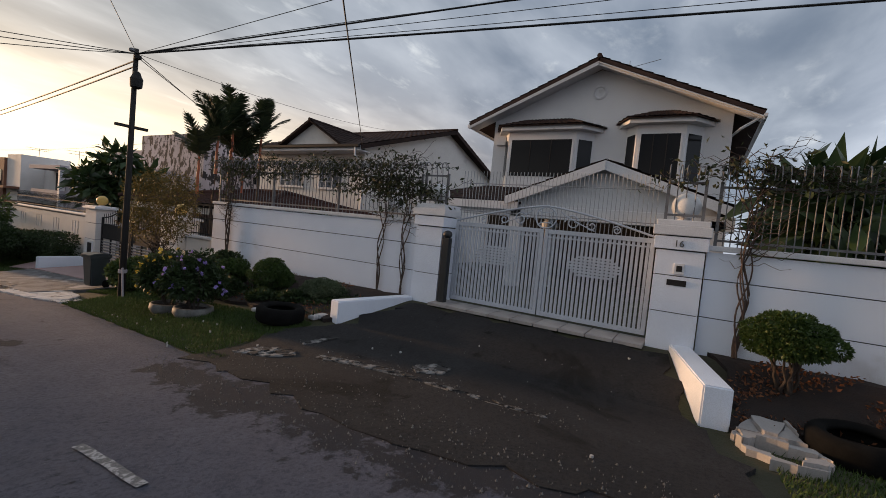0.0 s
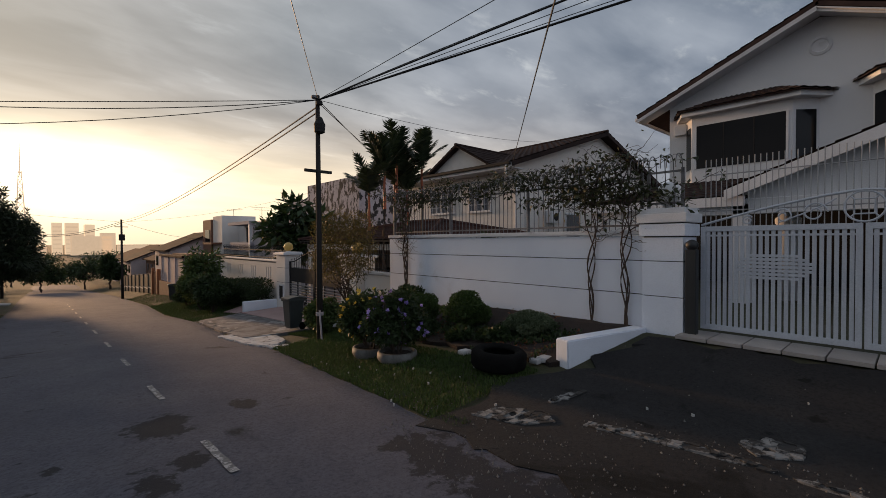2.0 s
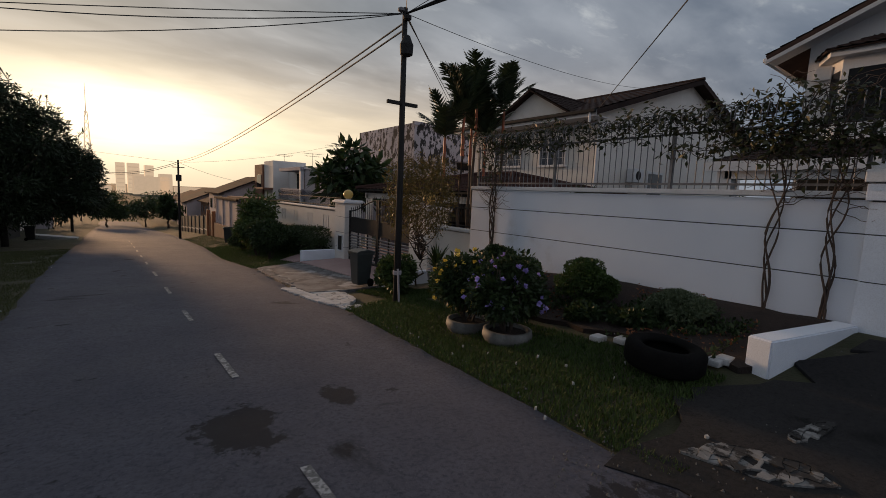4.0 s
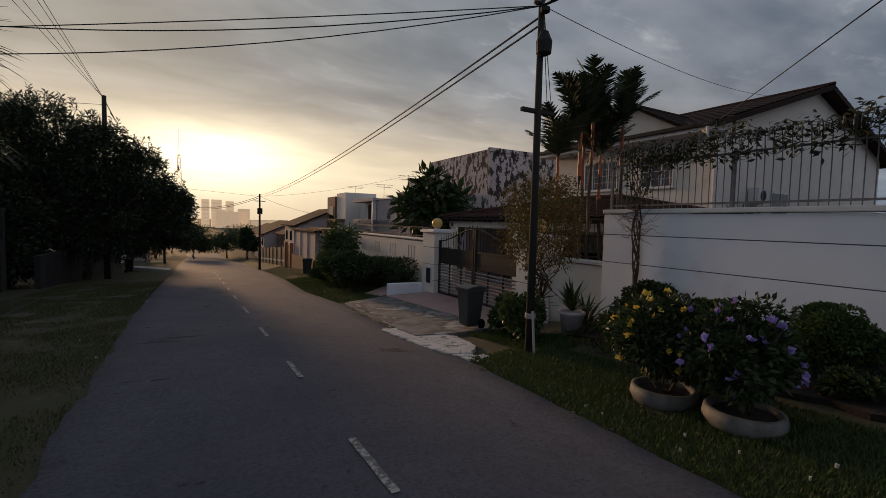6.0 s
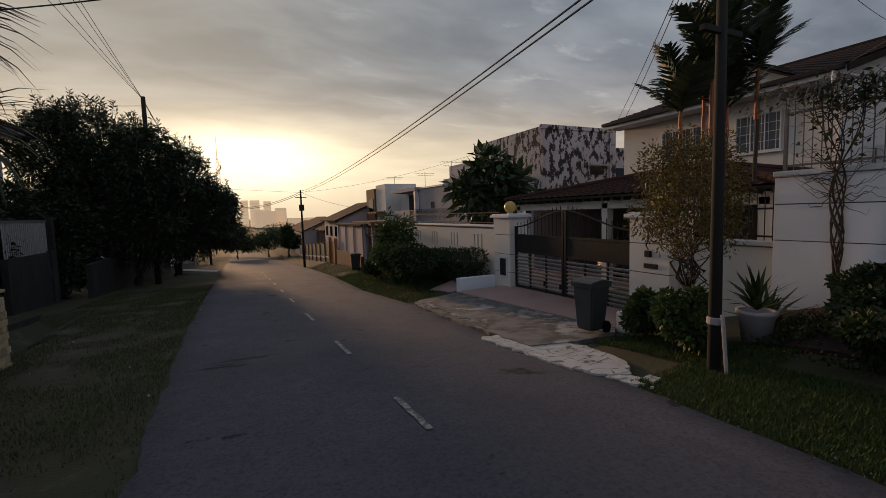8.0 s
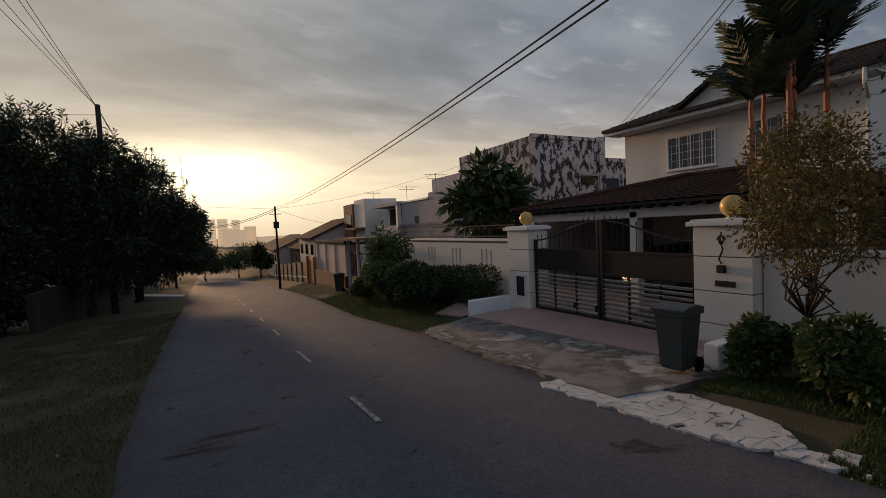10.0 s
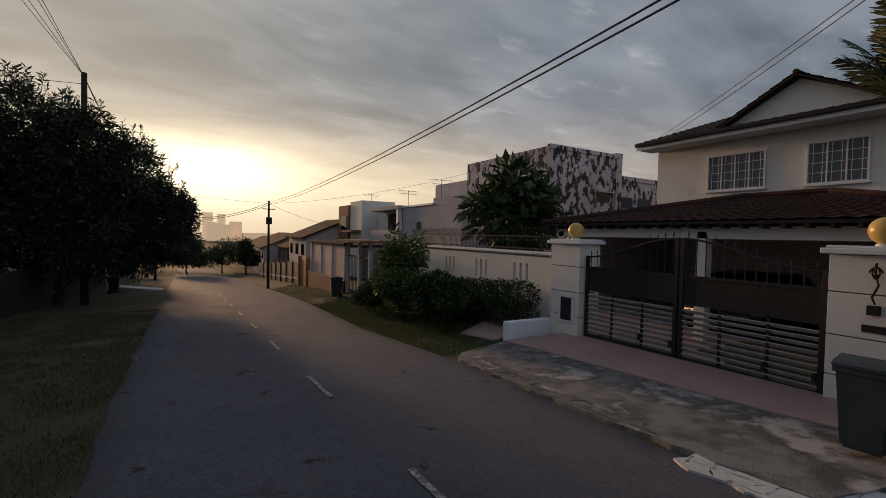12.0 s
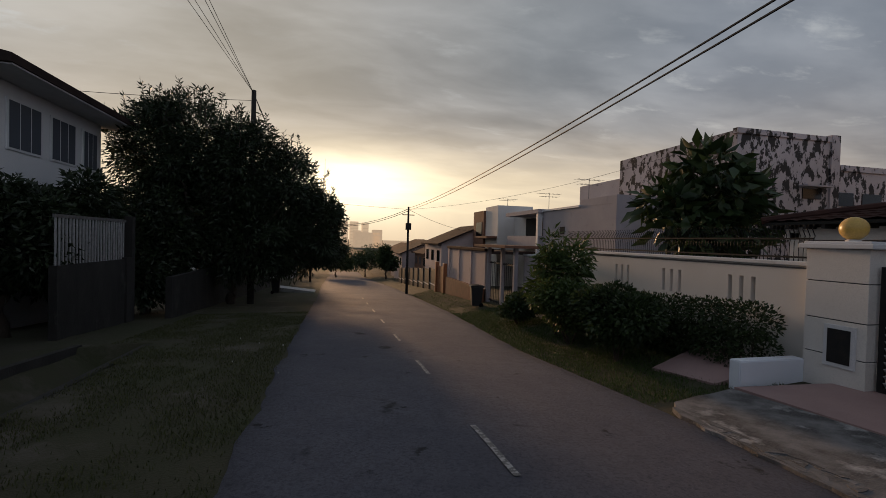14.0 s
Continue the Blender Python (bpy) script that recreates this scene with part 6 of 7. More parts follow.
# ---- plants ----
def leaf_mesh(name, centres, normals_out, size, seed, material, aspect=0.45, droop=0.3):
    """One mesh of many folded leaves set at points, pointing outwards."""
    rnd = np.random.RandomState(seed)
    n = len(centres)
    c = np.asarray(centres, float)
    d = np.asarray(normals_out, float) + rnd.normal(0, 0.55, (n, 3))
    d[:, 2] -= droop
    d /= np.linalg.norm(d, axis=1)[:, None] + 1e-9
    s = np.cross(d, rnd.normal(0, 1, (n, 3)))
    s /= np.linalg.norm(s, axis=1)[:, None] + 1e-9
    u = np.cross(s, d)
    L = (size * rnd.uniform(0.6, 1.25, n))[:, None]
    W = L * aspect * 0.5
    v = np.empty((n, 6, 3))
    v[:, 0] = c
    v[:, 1] = c + d * L * 0.45 + s * W + u * L * 0.06
    v[:, 2] = c + d * L * 0.5
    v[:, 3] = c + d * L * 0.45 - s * W + u * L * 0.06
    v[:, 4] = c + d * L - u * L * 0.08
    v[:, 5] = v[:, 2]
    base = np.arange(n)[:, None] * 6
    f = np.concatenate([base + np.array([[0, 1, 2]]), base + np.array([[0, 2, 3]]), base + np.array([[1, 4, 2]]), base + np.array([[2, 4, 3]])])
    me = bpy.data.meshes.new(name)
    vv = v.reshape(-1, 3)
    me.vertices.add(len(vv))
    me.vertices.foreach_set("co", vv.astype(np.float32).ravel())
    me.loops.add(len(f) * 3)
    me.loops.foreach_set("vertex_index", f.astype(np.int32).ravel())
    me.polygons.add(len(f))
    me.polygons.foreach_set("loop_start", np.arange(len(f), dtype=np.int32) * 3)
    me.polygons.foreach_set("loop_total", np.full(len(f), 3, np.int32))
    me.update()
    me.validate()
    me.materials.append(material)
    return me


def blob_points(blobs, n, seed, shell=0.55):
    """Points in the outer part of overlapping ellipsoids, with their outward directions."""
    rnd = np.random.RandomState(seed)
    vol = np.array([b[3] * b[4] * b[5] for b in blobs]) ** 0.7
    idx = rnd.choice(len(blobs), n, p=vol / vol.sum())
    d = rnd.normal(0, 1, (n, 3))
    d /= np.linalg.norm(d, axis=1)[:, None]
    r = rnd.uniform(shell ** 2, 1.0, n) ** 0.5
    B = np.array(blobs)[idx]
    bump = 1 + 0.10 * np.sin(d[:, 0] * 9 + idx) * np.cos(d[:, 1] * 8 + d[:, 2] * 7)
    p = B[:, :3] + d * r[:, None] * B[:, 3:6] * bump[:, None]
    return p, d


def leaf_part(name, parent, blobs, n, size, seed, material, aspect=0.45, shell=0.55, droop=0.3, label=""):
    p, d = blob_points(blobs, n, seed, shell)
    me = leaf_mesh(name, p - np.array(ORG[parent]), d, size, seed + 1, M[material], aspect, droop)
    ob = new(name, me)
    ob.parent = parent
    ORG[ob] = ORG[parent]
    return tagged(ob, label)


def limb(bm, a, b, r0, r1, seed, wob=0.12):
    rnd = random.Random(seed)
    a, b = Vector(a), Vector(b)
    n = 6
    pts = []
    for i in range(n + 1):
        p = a.lerp(b, i / n)
        if 0 < i < n:
            p += Vector((rnd.uniform(-wob, wob), rnd.uniform(-wob, wob), rnd.uniform(-wob, wob) * 0.5))
        pts.append(p)
    return tube(bm, pts, r0, 8, r1)


def tree(name, x, y, h0, blobs, n, size, seed, material, label, trunk=0.2, aspect=0.3, droop=0.3, shell=0.35):
    zb = gz(x, y)
    root = thing(name, (x, y, zb), label, "tree")
    c = Vector((sum(b[0] for b in blobs) / len(blobs), sum(b[1] for b in blobs) / len(blobs), 0))
    fork = Vector((x, y, zb + h0))
    part("trunk", limb(bmesh.new(), (x, y, zb - 0.1), fork, trunk, trunk * 0.7, seed), M["bark"], root, smooth=True)
    for i, b in enumerate(blobs):
        part("limb", limb(bmesh.new(), fork - Vector((0, 0, 0.1)), (b[0], b[1], b[2]), trunk * 0.55, trunk * 0.12, seed + i, 0.25), M["bark"], root, smooth=True)
    leaf_part("crown", root, blobs, n, size, seed, material, aspect, shell, droop)
    return root


def lumpy(cx, cy, cz, rx, ry, rz, k, seed, small=0.42):
    rnd = random.Random(seed)
    out = [(cx, cy, cz, rx * 0.72, ry * 0.72, rz * 0.72)]
    for i in range(k):
        a, e = rnd.uniform(0, 2 * math.pi), rnd.uniform(-0.6, 1.3)
        s = rnd.uniform(0.75, 1.25) * small
        out.append((cx + rx * 0.68 * math.cos(a) * math.cos(e), cy + ry * 0.68 * math.sin(a) * math.cos(e), cz + rz * 0.72 * math.sin(e), rx * s, ry * s, rz * s))
    return out


# big trees on the left
def crown_lumps(cores, k, seed):
    """Cores (x, y, z, rx, ry, rz) with many small lumps over their surfaces and sprigs on top."""
    rnd = random.Random(seed)
    out = list(cores)
    for c in cores:
        for i in range(k):
            a, e = rnd.uniform(0, 2 * math.pi), rnd.uniform(-0.7, 1.5)
            s = rnd.uniform(0.30, 0.75)
            out.append((c[0] + c[3] * 0.92 * math.cos(a) * math.cos(e), c[1] + c[4] * 0.92 * math.sin(a) * math.cos(e), c[2] + c[5] * 0.92 * math.sin(e), s, s, s * rnd.uniform(0.6, 1.1)))
    return out


def sprigs(parent, cores, n, seed, material, size=0.24):
    """Young shoots standing out of a crown's upper side, whorls of leaves along each."""
    rnd = random.Random(seed)
    cs, ns = [], []
    bm = bmesh.new()
    for _ in range(n):
        c = rnd.choice(cores)
        a, e = rnd.uniform(0, 2 * math.pi), rnd.uniform(0.25, 1.5)
        d = Vector((math.cos(a) * math.cos(e), math.sin(a) * math.cos(e), math.sin(e)))
        p = Vector(c[:3]) + Vector((d.x * c[3], d.y * c[4], d.z * c[5])) * 1.02
        up = (d * 0.45 + Vector((rnd.uniform(-0.2, 0.2), rnd.uniform(-0.2, 0.2), 1))).normalized()
        l = rnd.uniform(0.35, 0.95)
        tube(bm, [p - up * 0.3, p + up * l * 0.5, p + up * l], 0.015, 4, 0.006)
        for k in range(int(l * 26)):
            t = k / (l * 26)
            az = k * 2.4
            cs.append(p + up * l * (0.1 + 0.9 * t))
            ns.append(Vector((math.cos(az), math.sin(az), 0.2 + 0.9 * t)) * 1.6)
    tagged(part("shoot_stem", bm, M["bark"], parent), kind="stuff")
    me = leaf_mesh("shoot_leaves", np.array(cs) - np.array(ORG[parent]), np.array(ns), size, seed, M[material], 0.28, 0.1)
    ob = tagged(new("shoot_leaves", me), kind="stuff")
    ob.parent = parent


MANGO = [(-9.0, 41.8, 4.3, 1.8, 2.2, 2.6), (-7.6, 42, 4.7, 1.8, 2.2, 2.5), (-5.6, 42, 4.0, 1.9, 2.4, 2.2), (-3.9, 42.5, 3.2, 1.6, 2.2, 2.2), (-2.7, 43, 1.9, 1.2, 2.0, 1.6)]
mango = tree("mango_tree", -6.3, 43.0, 1.4, crown_lumps(MANGO + [(-2.2, 43, 0.7, 0.9, 1.8, 0.9), (-8.6, 41, 1.4, 2.2, 2.0, 2.2), (-5.4, 42, 0.9, 2.2, 2.2, 1.9), (-3.6, 43, 0.6, 1.4, 2.0, 1.4)], 16, 2), 95000, 0.25, 21, "leaf_mango", "large dark mango tree spreading low over the verge", 0.24, 0.26, 0.45, 0.25)
sprigs(mango, MANGO, 130, 61, "leaf_mango")
tree("mango_tree", -7.2, 49.5, 1.4, crown_lumps([(-7.0, 49.5, 2.2, 2.4, 2.4, 2.4), (-5.0, 50, 1.0, 1.8, 2.2, 1.8)], 12, 5), 22000, 0.3, 31, "leaf_mango", "dark mango tree behind the larger one", 0.2, 0.26, 0.45, 0.25)
tree("broad_tree", -8.2, 28.0, 1.0, lumpy(-8.4, 28.0, 0.6, 1.3, 2.6, 1.7, 12, 4), 9000, 0.22, 41, "leaf_mango", "dark shrubby tree behind the garden wall", 0.14, 0.35)
tree("broad_tree", -8.0, 24.0, 1.0, lumpy(-8.2, 23.6, 0.9, 1.2, 2.4, 1.9, 12, 6), 9000, 0.22, 43, "leaf_mango", "dark shrubby tree behind the garden wall", 0.14, 0.35)
tree("broad_tree", -8.4, 39.0, 1.0, lumpy(-8.4, 39.2, 0.2, 1.4, 2.2, 2.6, 12, 7), 10000, 0.24, 45, "leaf_mango", "dark shrubby tree beside the gate", 0.14, 0.35)
tree("broad_tree", -9.4, 33.4, 1.2, lumpy(-9.4, 33.2, 0.9, 1.3, 2.0, 1.7, 12, 8), 9000, 0.22, 47, "leaf_mango", "dark leafy shrub before the house across the road", 0.14, 0.35)
tree("broad_tree", -9.6, 37.0, 1.2, lumpy(-9.6, 37.2, 0.6, 1.4, 2.4, 1.9, 12, 9), 10000, 0.22, 49, "leaf_mango", "dark leafy shrub before the house across the road", 0.14, 0.35)
tree("broad_tree", -9.2, 36.0, 1.0, lumpy(-9.2, 36.0, 1.2, 1.1, 2.0, 1.7, 12, 11), 9000, 0.22, 57, "leaf_mango", "dark leafy shrub before the house across the road", 0.12, 0.35)
tree("broad_tree", -9.6, 30.4, 1.2, lumpy(-9.6, 30.2, 1.3, 1.4, 2.0, 1.9, 12, 10), 9000, 0.22, 53, "leaf_mango", "dark leafy shrub behind the garden wall", 0.14, 0.35)
for i, (x, y, r, h) in enumerate(((-6.5, 63, 3.0, 5.2), (-8, 75, 3.5, 6), (-1.5, 92, 2.5, 5), (5.6, 84, 1.6, 4.5), (-10, 96, 5, 7), (4, 105, 4, 5), (12, 130, 8, 6), (-6, 132, 9, 7))):
    z = gz(x, y)
    tree("roadside_tree", x, y, h * 0.35, lumpy(x, y, z + h * 0.6, r, r, h * 0.42, 9, 50 + i), 3000, 0.5, 60 + i, "leaf_dark", "dark roadside tree further down the hill", 0.16, 0.4)


def bush(name, x, y, r, h, n, size, seed, material, label, k=7, lift=0.0, aspect=0.5, shell=0.6, small=0.42, stems=5):
    zb = gz(x, y) + 0.04
    root = thing(name, (x, y, zb), label, "bush")
    bm = bmesh.new()
    rnd = random.Random(seed)
    for i in range(stems):
        a = rnd.uniform(0, 6.28)
        limb(bm, (x + 0.05 * math.cos(a), y + 0.05 * math.sin(a), zb - 0.08), (x + r * 0.5 * math.cos(a), y + r * 0.5 * math.sin(a), zb + lift + h * 0.55), 0.022, 0.008, seed + i, 0.04)
    part("stem_base", bm, M["bark"], root)
    leaf_part("crown", root, lumpy(x, y, zb + lift + h / 2, r, r, h / 2, k, seed, small), n, size, seed, material, aspect, shell)
    return root


# clipped round bushes by the white wall
bush("clipped_bush", 4.6, 14.25, 0.46, 0.66, 17000, 0.04, 70, "leaf_top", "neatly clipped round green bush by the white wall", 22, 0.0, 0.5, 0.88, 0.3)
bush("clipped_bush", 4.6, 15.45, 0.42, 0.60, 14000, 0.04, 71, "leaf_top", "neatly clipped round green bush by the white wall", 22, 0.0, 0.5, 0.88, 0.3)
bush("low_bush", 4.8, 12.95, 0.42, 0.36, 11000, 0.04, 72, "leaf_pale", "low pale green bush on the soil bed", 18, -0.02, 0.4, 0.85, 0.32)
bush("clipped_bush", 4.95, 5.9, 0.48, 0.60, 20000, 0.042, 73, "leaf_top", "clipped flat-topped green bush beside the kerb", 22, 0.3, 0.5, 0.88, 0.3, 9)
bush("low_bush", 4.9, 4.55, 0.38, 0.5, 4000, 0.06, 74, "leaf_dark", "small dark bush on the soil bed", 8, 0.05)


def pot_plant(x, y, r, h, seed, petal, label, n=6500, pot="glazed"):
    zb = gz(x, y) - 0.06
    root = thing("potted_shrub", (x, y, zb), label, "potted plant")
    part("pot", lathe(bmesh.new(), [(0.23, 0.0), (0.29, 0.04), (0.325, 0.11), (0.31, 0.19), (0.275, 0.20), (0.255, 0.17), (0.24, 0.14)], (x, y, zb), 28), M[pot], root, "wide shallow pale pot", True)
    part("potting_soil", lathe(bmesh.new(), [(0.245, 0.08), (0.245, 0.15), (0.05, 0.17)], (x, y, zb), 20), M["soil"], root)
    bm = bmesh.new()
    rnd = random.Random(seed)
    for i in range(8):
        a = rnd.uniform(0, 6.28)
        limb(bm, (x + 0.06 * math.cos(a), y + 0.06 * math.sin(a), zb + 0.15), (x + r * 0.6 * math.cos(a), y + r * 0.6 * math.sin(a), zb + 0.3 + h * 0.7), 0.016, 0.005, seed + i, 0.05)
    part("stem_base", bm, M["bark"], root)
    blobs = lumpy(x, y, zb + 0.16 + h / 2, r, r, h / 2, 14, seed, 0.36)
    leaf_part("foliage", root, blobs, n, 0.075, seed, "leaf_dark", 0.45, 0.45)
    p, d = blob_points(blobs, 260, seed + 7, 0.97)
    keep = [i for i in range(len(p)) if d[i][0] < 0.5][:44]
    cs, ns = [], []
    for i in keep:
        for k in range(5):
            cs.append(p[i] + d[i] * 0.02 + np.array([0, 0, 0.01]))
            ns.append(d[i] * 1.2)
    me = leaf_mesh("blossom", np.array(cs) - np.array(ORG[root]), np.array(ns), 0.062, seed + 9, M[petal], 0.9, 0.0)
    ob = new("blossom", me)
    ob.parent = root
    tagged(ob, kind="stuff")
    return root


pot_plant(3.12, 14.32, 0.50, 0.98, 80, "petal_purple", "shrub with purple flowers in a wide pale pot")
pot_plant(3.12, 15.08, 0.55, 0.95, 81, "petal_yellow", "shrub with yellow flowers in a wide pale pot")
bush("verge_bush", 3.75, 18.1, 0.42, 0.75, 4500, 0.09, 82, "leaf_mid", "leafy green bush at the foot of the pole", 8, 0.0)
bush("verge_bush", 4.1, 18.9, 0.35, 0.7, 3000, 0.10, 83, "leaf_mid", "leafy green bush beside the apron", 8, 0.0)
bush("corner_bush", 5.2, 16.8, 0.45, 0.6, 4500, 0.07, 84, "leaf_dark", "dark bush below the white wall corner", 8, 0.0)

for i, (yy, rr, hh) in enumerate(((13.5, 0.7, 1.3), (15.2, 0.6, 1.7), (17.0, 0.8, 1.5), (19.0, 0.7, 1.9), (20.9, 0.8, 1.6))):
    bush("wall_bush", -6.35 + 0.1 * (i % 3), yy, rr, hh, 4200, 0.12, 300 + i, "leaf_dark", "unkempt dark bush grown over the low wall", 10, 0.1)

# hedge along the slotted wall and shrubs before it
def hedge():
    y0, y1, x = 25.95, 33.2, 5.35
    z = -0.95
    root = thing("hedge", (x, (y0 + y1) / 2, z), "clipped dark green hedge along the cream wall", "hedge")
    rnd = random.Random(9)
    blobs = []
    for i in range(22):
        y = y0 + 0.3 + (y1 - y0 - 0.6) * i / 21
        for k in range(2):
            blobs.append((x + rnd.uniform(-0.08, 0.08), y, -0.45 + k * 0.5 - 0.02 * i, 0.42, 0.36, 0.36))
    leaf_part("foliage", root, blobs, 26000, 0.075, 90, "leaf_dark", 0.5, 0.7)
    bm = bmesh.new()
    for i in range(14):
        y = y0 + 0.3 + (y1 - y0 - 0.6) * i / 13
        limb(bm, (x, y, -1.25), (x, y, -0.2), 0.03, 0.01, i, 0.05)
    part("stem_base", bm, M["bark"], root)


hedge()
bush("verge_shrub", 3.95, 28.0, 0.95, 1.3, 11000, 0.10, 91, "leaf_dark", "spreading dark green shrub on the verge", 10, 0.1)
bush("verge_shrub", 4.05, 29.9, 1.0, 1.35, 11000, 0.10, 92, "leaf_mid", "spreading green shrub on the verge", 10, 0.1)
bush("verge_shrub", 4.3, 33.5, 0.8, 0.9, 5000, 0.11, 93, "leaf_dark", "dark shrub before the grey wall", 9, 0.0)
tree("sapling", 4.3, 31.0, 1.0, lumpy(4.3, 31.0, 0.35, 0.85, 0.85, 1.35, 9, 95), 2200, 0.26, 96, "leaf_mid", "young tree with long leaves on the verge", 0.035, 0.26, 0.35)
tree("yellow_shrub", 4.75, 18.75, 0.7, lumpy(4.85, 18.75, 1.6, 1.15, 0.75, 1.15, 22, 97, 0.30), 8500, 0.07, 98, "leaf_yellow", "thin twiggy shrub with yellowing leaves", 0.026, 0.36, 0.3, 0.15)


# palms
def frond(bm, base, az, up, length, seed, width=0.3, n=16, curl=1.0):
    rnd = random.Random(seed)
    base = Vector(base)
    out = Vector((math.cos(az), math.sin(az), 0))
    pts = []
    for i in range(n + 1):
        t = i / n
        a = up - curl * t * t
        pts.append(base if not pts else pts[-1] + (out * math.cos(a) + Vector((0, 0, math.sin(a)))) * length / n)
    tube(bm, pts, 0.014, 4, 0.003)
    side = Vector((-out.y, out.x, 0))
    for i in range(2, n + 1):
        t = i / n
        p = pts[i]
        d = (pts[i] - pts[i - 1]).normalized()
        l = width * math.sin(math.pi * min(1.0, 0.15 + 0.85 * t)) ** 0.6 * (1 if t < 0.9 else 0.7)
        for s in (-1, 1):
            for q in (0.0, 0.33, 0.66):
                b = p - d * q * length / n
                tip = b + side * s * l * 0.75 + d * l * 0.75 - Vector((0, 0, l * rnd.uniform(0.05, 0.45)))
                w = d * 0.021
                v = [bm.verts.new(b - w), bm.verts.new(b + w), bm.verts.new(b.lerp(tip, 0.6) + w * 0.9), bm.verts.new(tip), bm.verts.new(b.lerp(tip, 0.6) - w * 0.9)]
                bm.faces.new(v)


def palm(name, stems, zb, label, length, nf, width, seed, sheath=True, curl=1.2, ups=(0.55, 1.45)):
    """stems: (x, y, top z)."""
    x, y = stems[0][:2]
    root = thing(name, (x, y, zb), label, "palm tree")
    rnd = random.Random(seed)
    for k, (sx, sy, zt) in enumerate(stems):
        st = part("stem", limb(bmesh.new(), (sx + rnd.uniform(-.1, .1), sy, zb), (sx, sy, zt - 0.5), 0.05, 0.035, seed + k, 0.03), M["bark"], root, smooth=True)
        part("sheath", limb(bmesh.new(), (sx, sy, zt - 1.15), (sx, sy, zt), 0.052, 0.03, seed + k, 0.01), M["red_stem"] if sheath else M["bark"], st, "orange-red crown shaft" if sheath else "")
        for i in range(nf):
            bm = bmesh.new()
            frond(bm, (sx, sy, zt - 0.05), 2 * math.pi * i / nf + rnd.uniform(-0.4, 0.4), rnd.uniform(*ups), length * rnd.uniform(0.75, 1.1), seed * 31 + k * 17 + i, width, 14, curl * rnd.uniform(0.7, 1.2))
            me = mesh_of("frond", bm)
            me.materials.append(M["palm"])
            ob = new("frond", me)
            ob.parent = st
            for v in me.vertices:
                v.co -= ORG[root]


palm("sealing_wax_palm", [(6.65, 19.7, 3.95), (7.25, 19.9, 4.4), (8.2, 19.8, 4.35), (7.6, 20.5, 3.8), (6.35, 20.1, 3.3), (7.9, 20.2, 3.5)], -0.6, "clump of slender palms with orange-red crown shafts", 1.4, 9, 0.44, 3, True, 0.45, (0.7, 1.5))
tree("breadfruit_tree", 8.8, 31.0, 1.6, crown_lumps([(8.8, 31.0, 2.9, 1.1, 1.0, 1.0), (8.0, 31.0, 2.0, 0.9, 0.9, 0.8), (9.9, 31.0, 2.2, 1.0, 0.9, 0.8), (8.9, 30.6, 1.6, 1.3, 0.9, 0.7)], 7, 41), 1500, 0.55, 101, "leaf_big", "bushy tree with large lobed leaves behind the slotted wall", 0.09, 0.42, 0.35, 0.5)
palm("garden_palm", [(10.5, 3.0, 2.6), (11.5, 1.2, 2.9), (9.5, 4.6, 2.4), (12.0, 4.2, 3.0), (10, 0.0, 2.4)], 0.4, "dark garden palms behind the white wall", 1.9, 10, 0.5, 9, False, 1.4)
tree("garden_tree", 9.5, 4.0, 1.0, lumpy(9.3, 3.2, 2.0, 1.6, 2.6, 1.3, 9, 99), 7000, 0.26, 100, "leaf_dark", "dark garden shrubs behind the fence", 0.08, 0.4)
tree("banana_clump", 8.4, 5.2, 1.0, crown_lumps([(8.4, 5.2, 1.9, 0.9, 0.8, 1.3), (8.6, 4.0, 1.5, 1.0, 0.9, 1.2)], 8, 43), 1300, 0.75, 103, "leaf_big", "broad-leaved banana clump behind the iron fence", 0.07, 0.3, 0.45, 0.2)
tree("banana_clump", 8.2, 1.6, 1.0, crown_lumps([(8.2, 1.8, 1.6, 1.2, 1.2, 1.2), (8.8, 0.2, 1.7, 1.2, 1.2, 1.2)], 8, 44), 1500, 0.75, 104, "leaf_big", "broad-leaved banana clump behind the iron fence", 0.07, 0.3, 0.45, 0.2)


def rosette(x, y, z, r, n, seed, label, material="leaf_mid"):
    root = thing("spiky_plant", (x, y, z), label, "plant")
    rnd = random.Random(seed)
    bm = bmesh.new()
    for i in range(n):
        az, up = rnd.uniform(0, 6.28), rnd.uniform(0.35, 1.4)
        o = Vector((math.cos(az), math.sin(az), 0))
        s = Vector((-o.y, o.x, 0)) * r * 0.045
        L = r * rnd.uniform(0.7, 1.1)
        a, b, c = Vector((x, y, z)), Vector((x, y, z)) + (o * math.cos(up) + Vector((0, 0, math.sin(up)))) * L * 0.55, None
        c = b + (o * math.cos(up - 0.35) + Vector((0, 0, math.sin(up - 0.35)))) * L * 0.45
        v = [bm.verts.new(a - s * 0.6), bm.verts.new(a + s * 0.6), bm.verts.new(b + s), bm.verts.new(c), bm.verts.new(b - s)]
        bm.faces.new(v)
    me = mesh_of("leaves", bm)
    me.materials.append(M[material])
    ob = new("leaves", me)
    ob.parent = root
    for v in me.vertices:
        v.co -= ORG[root]
    return root


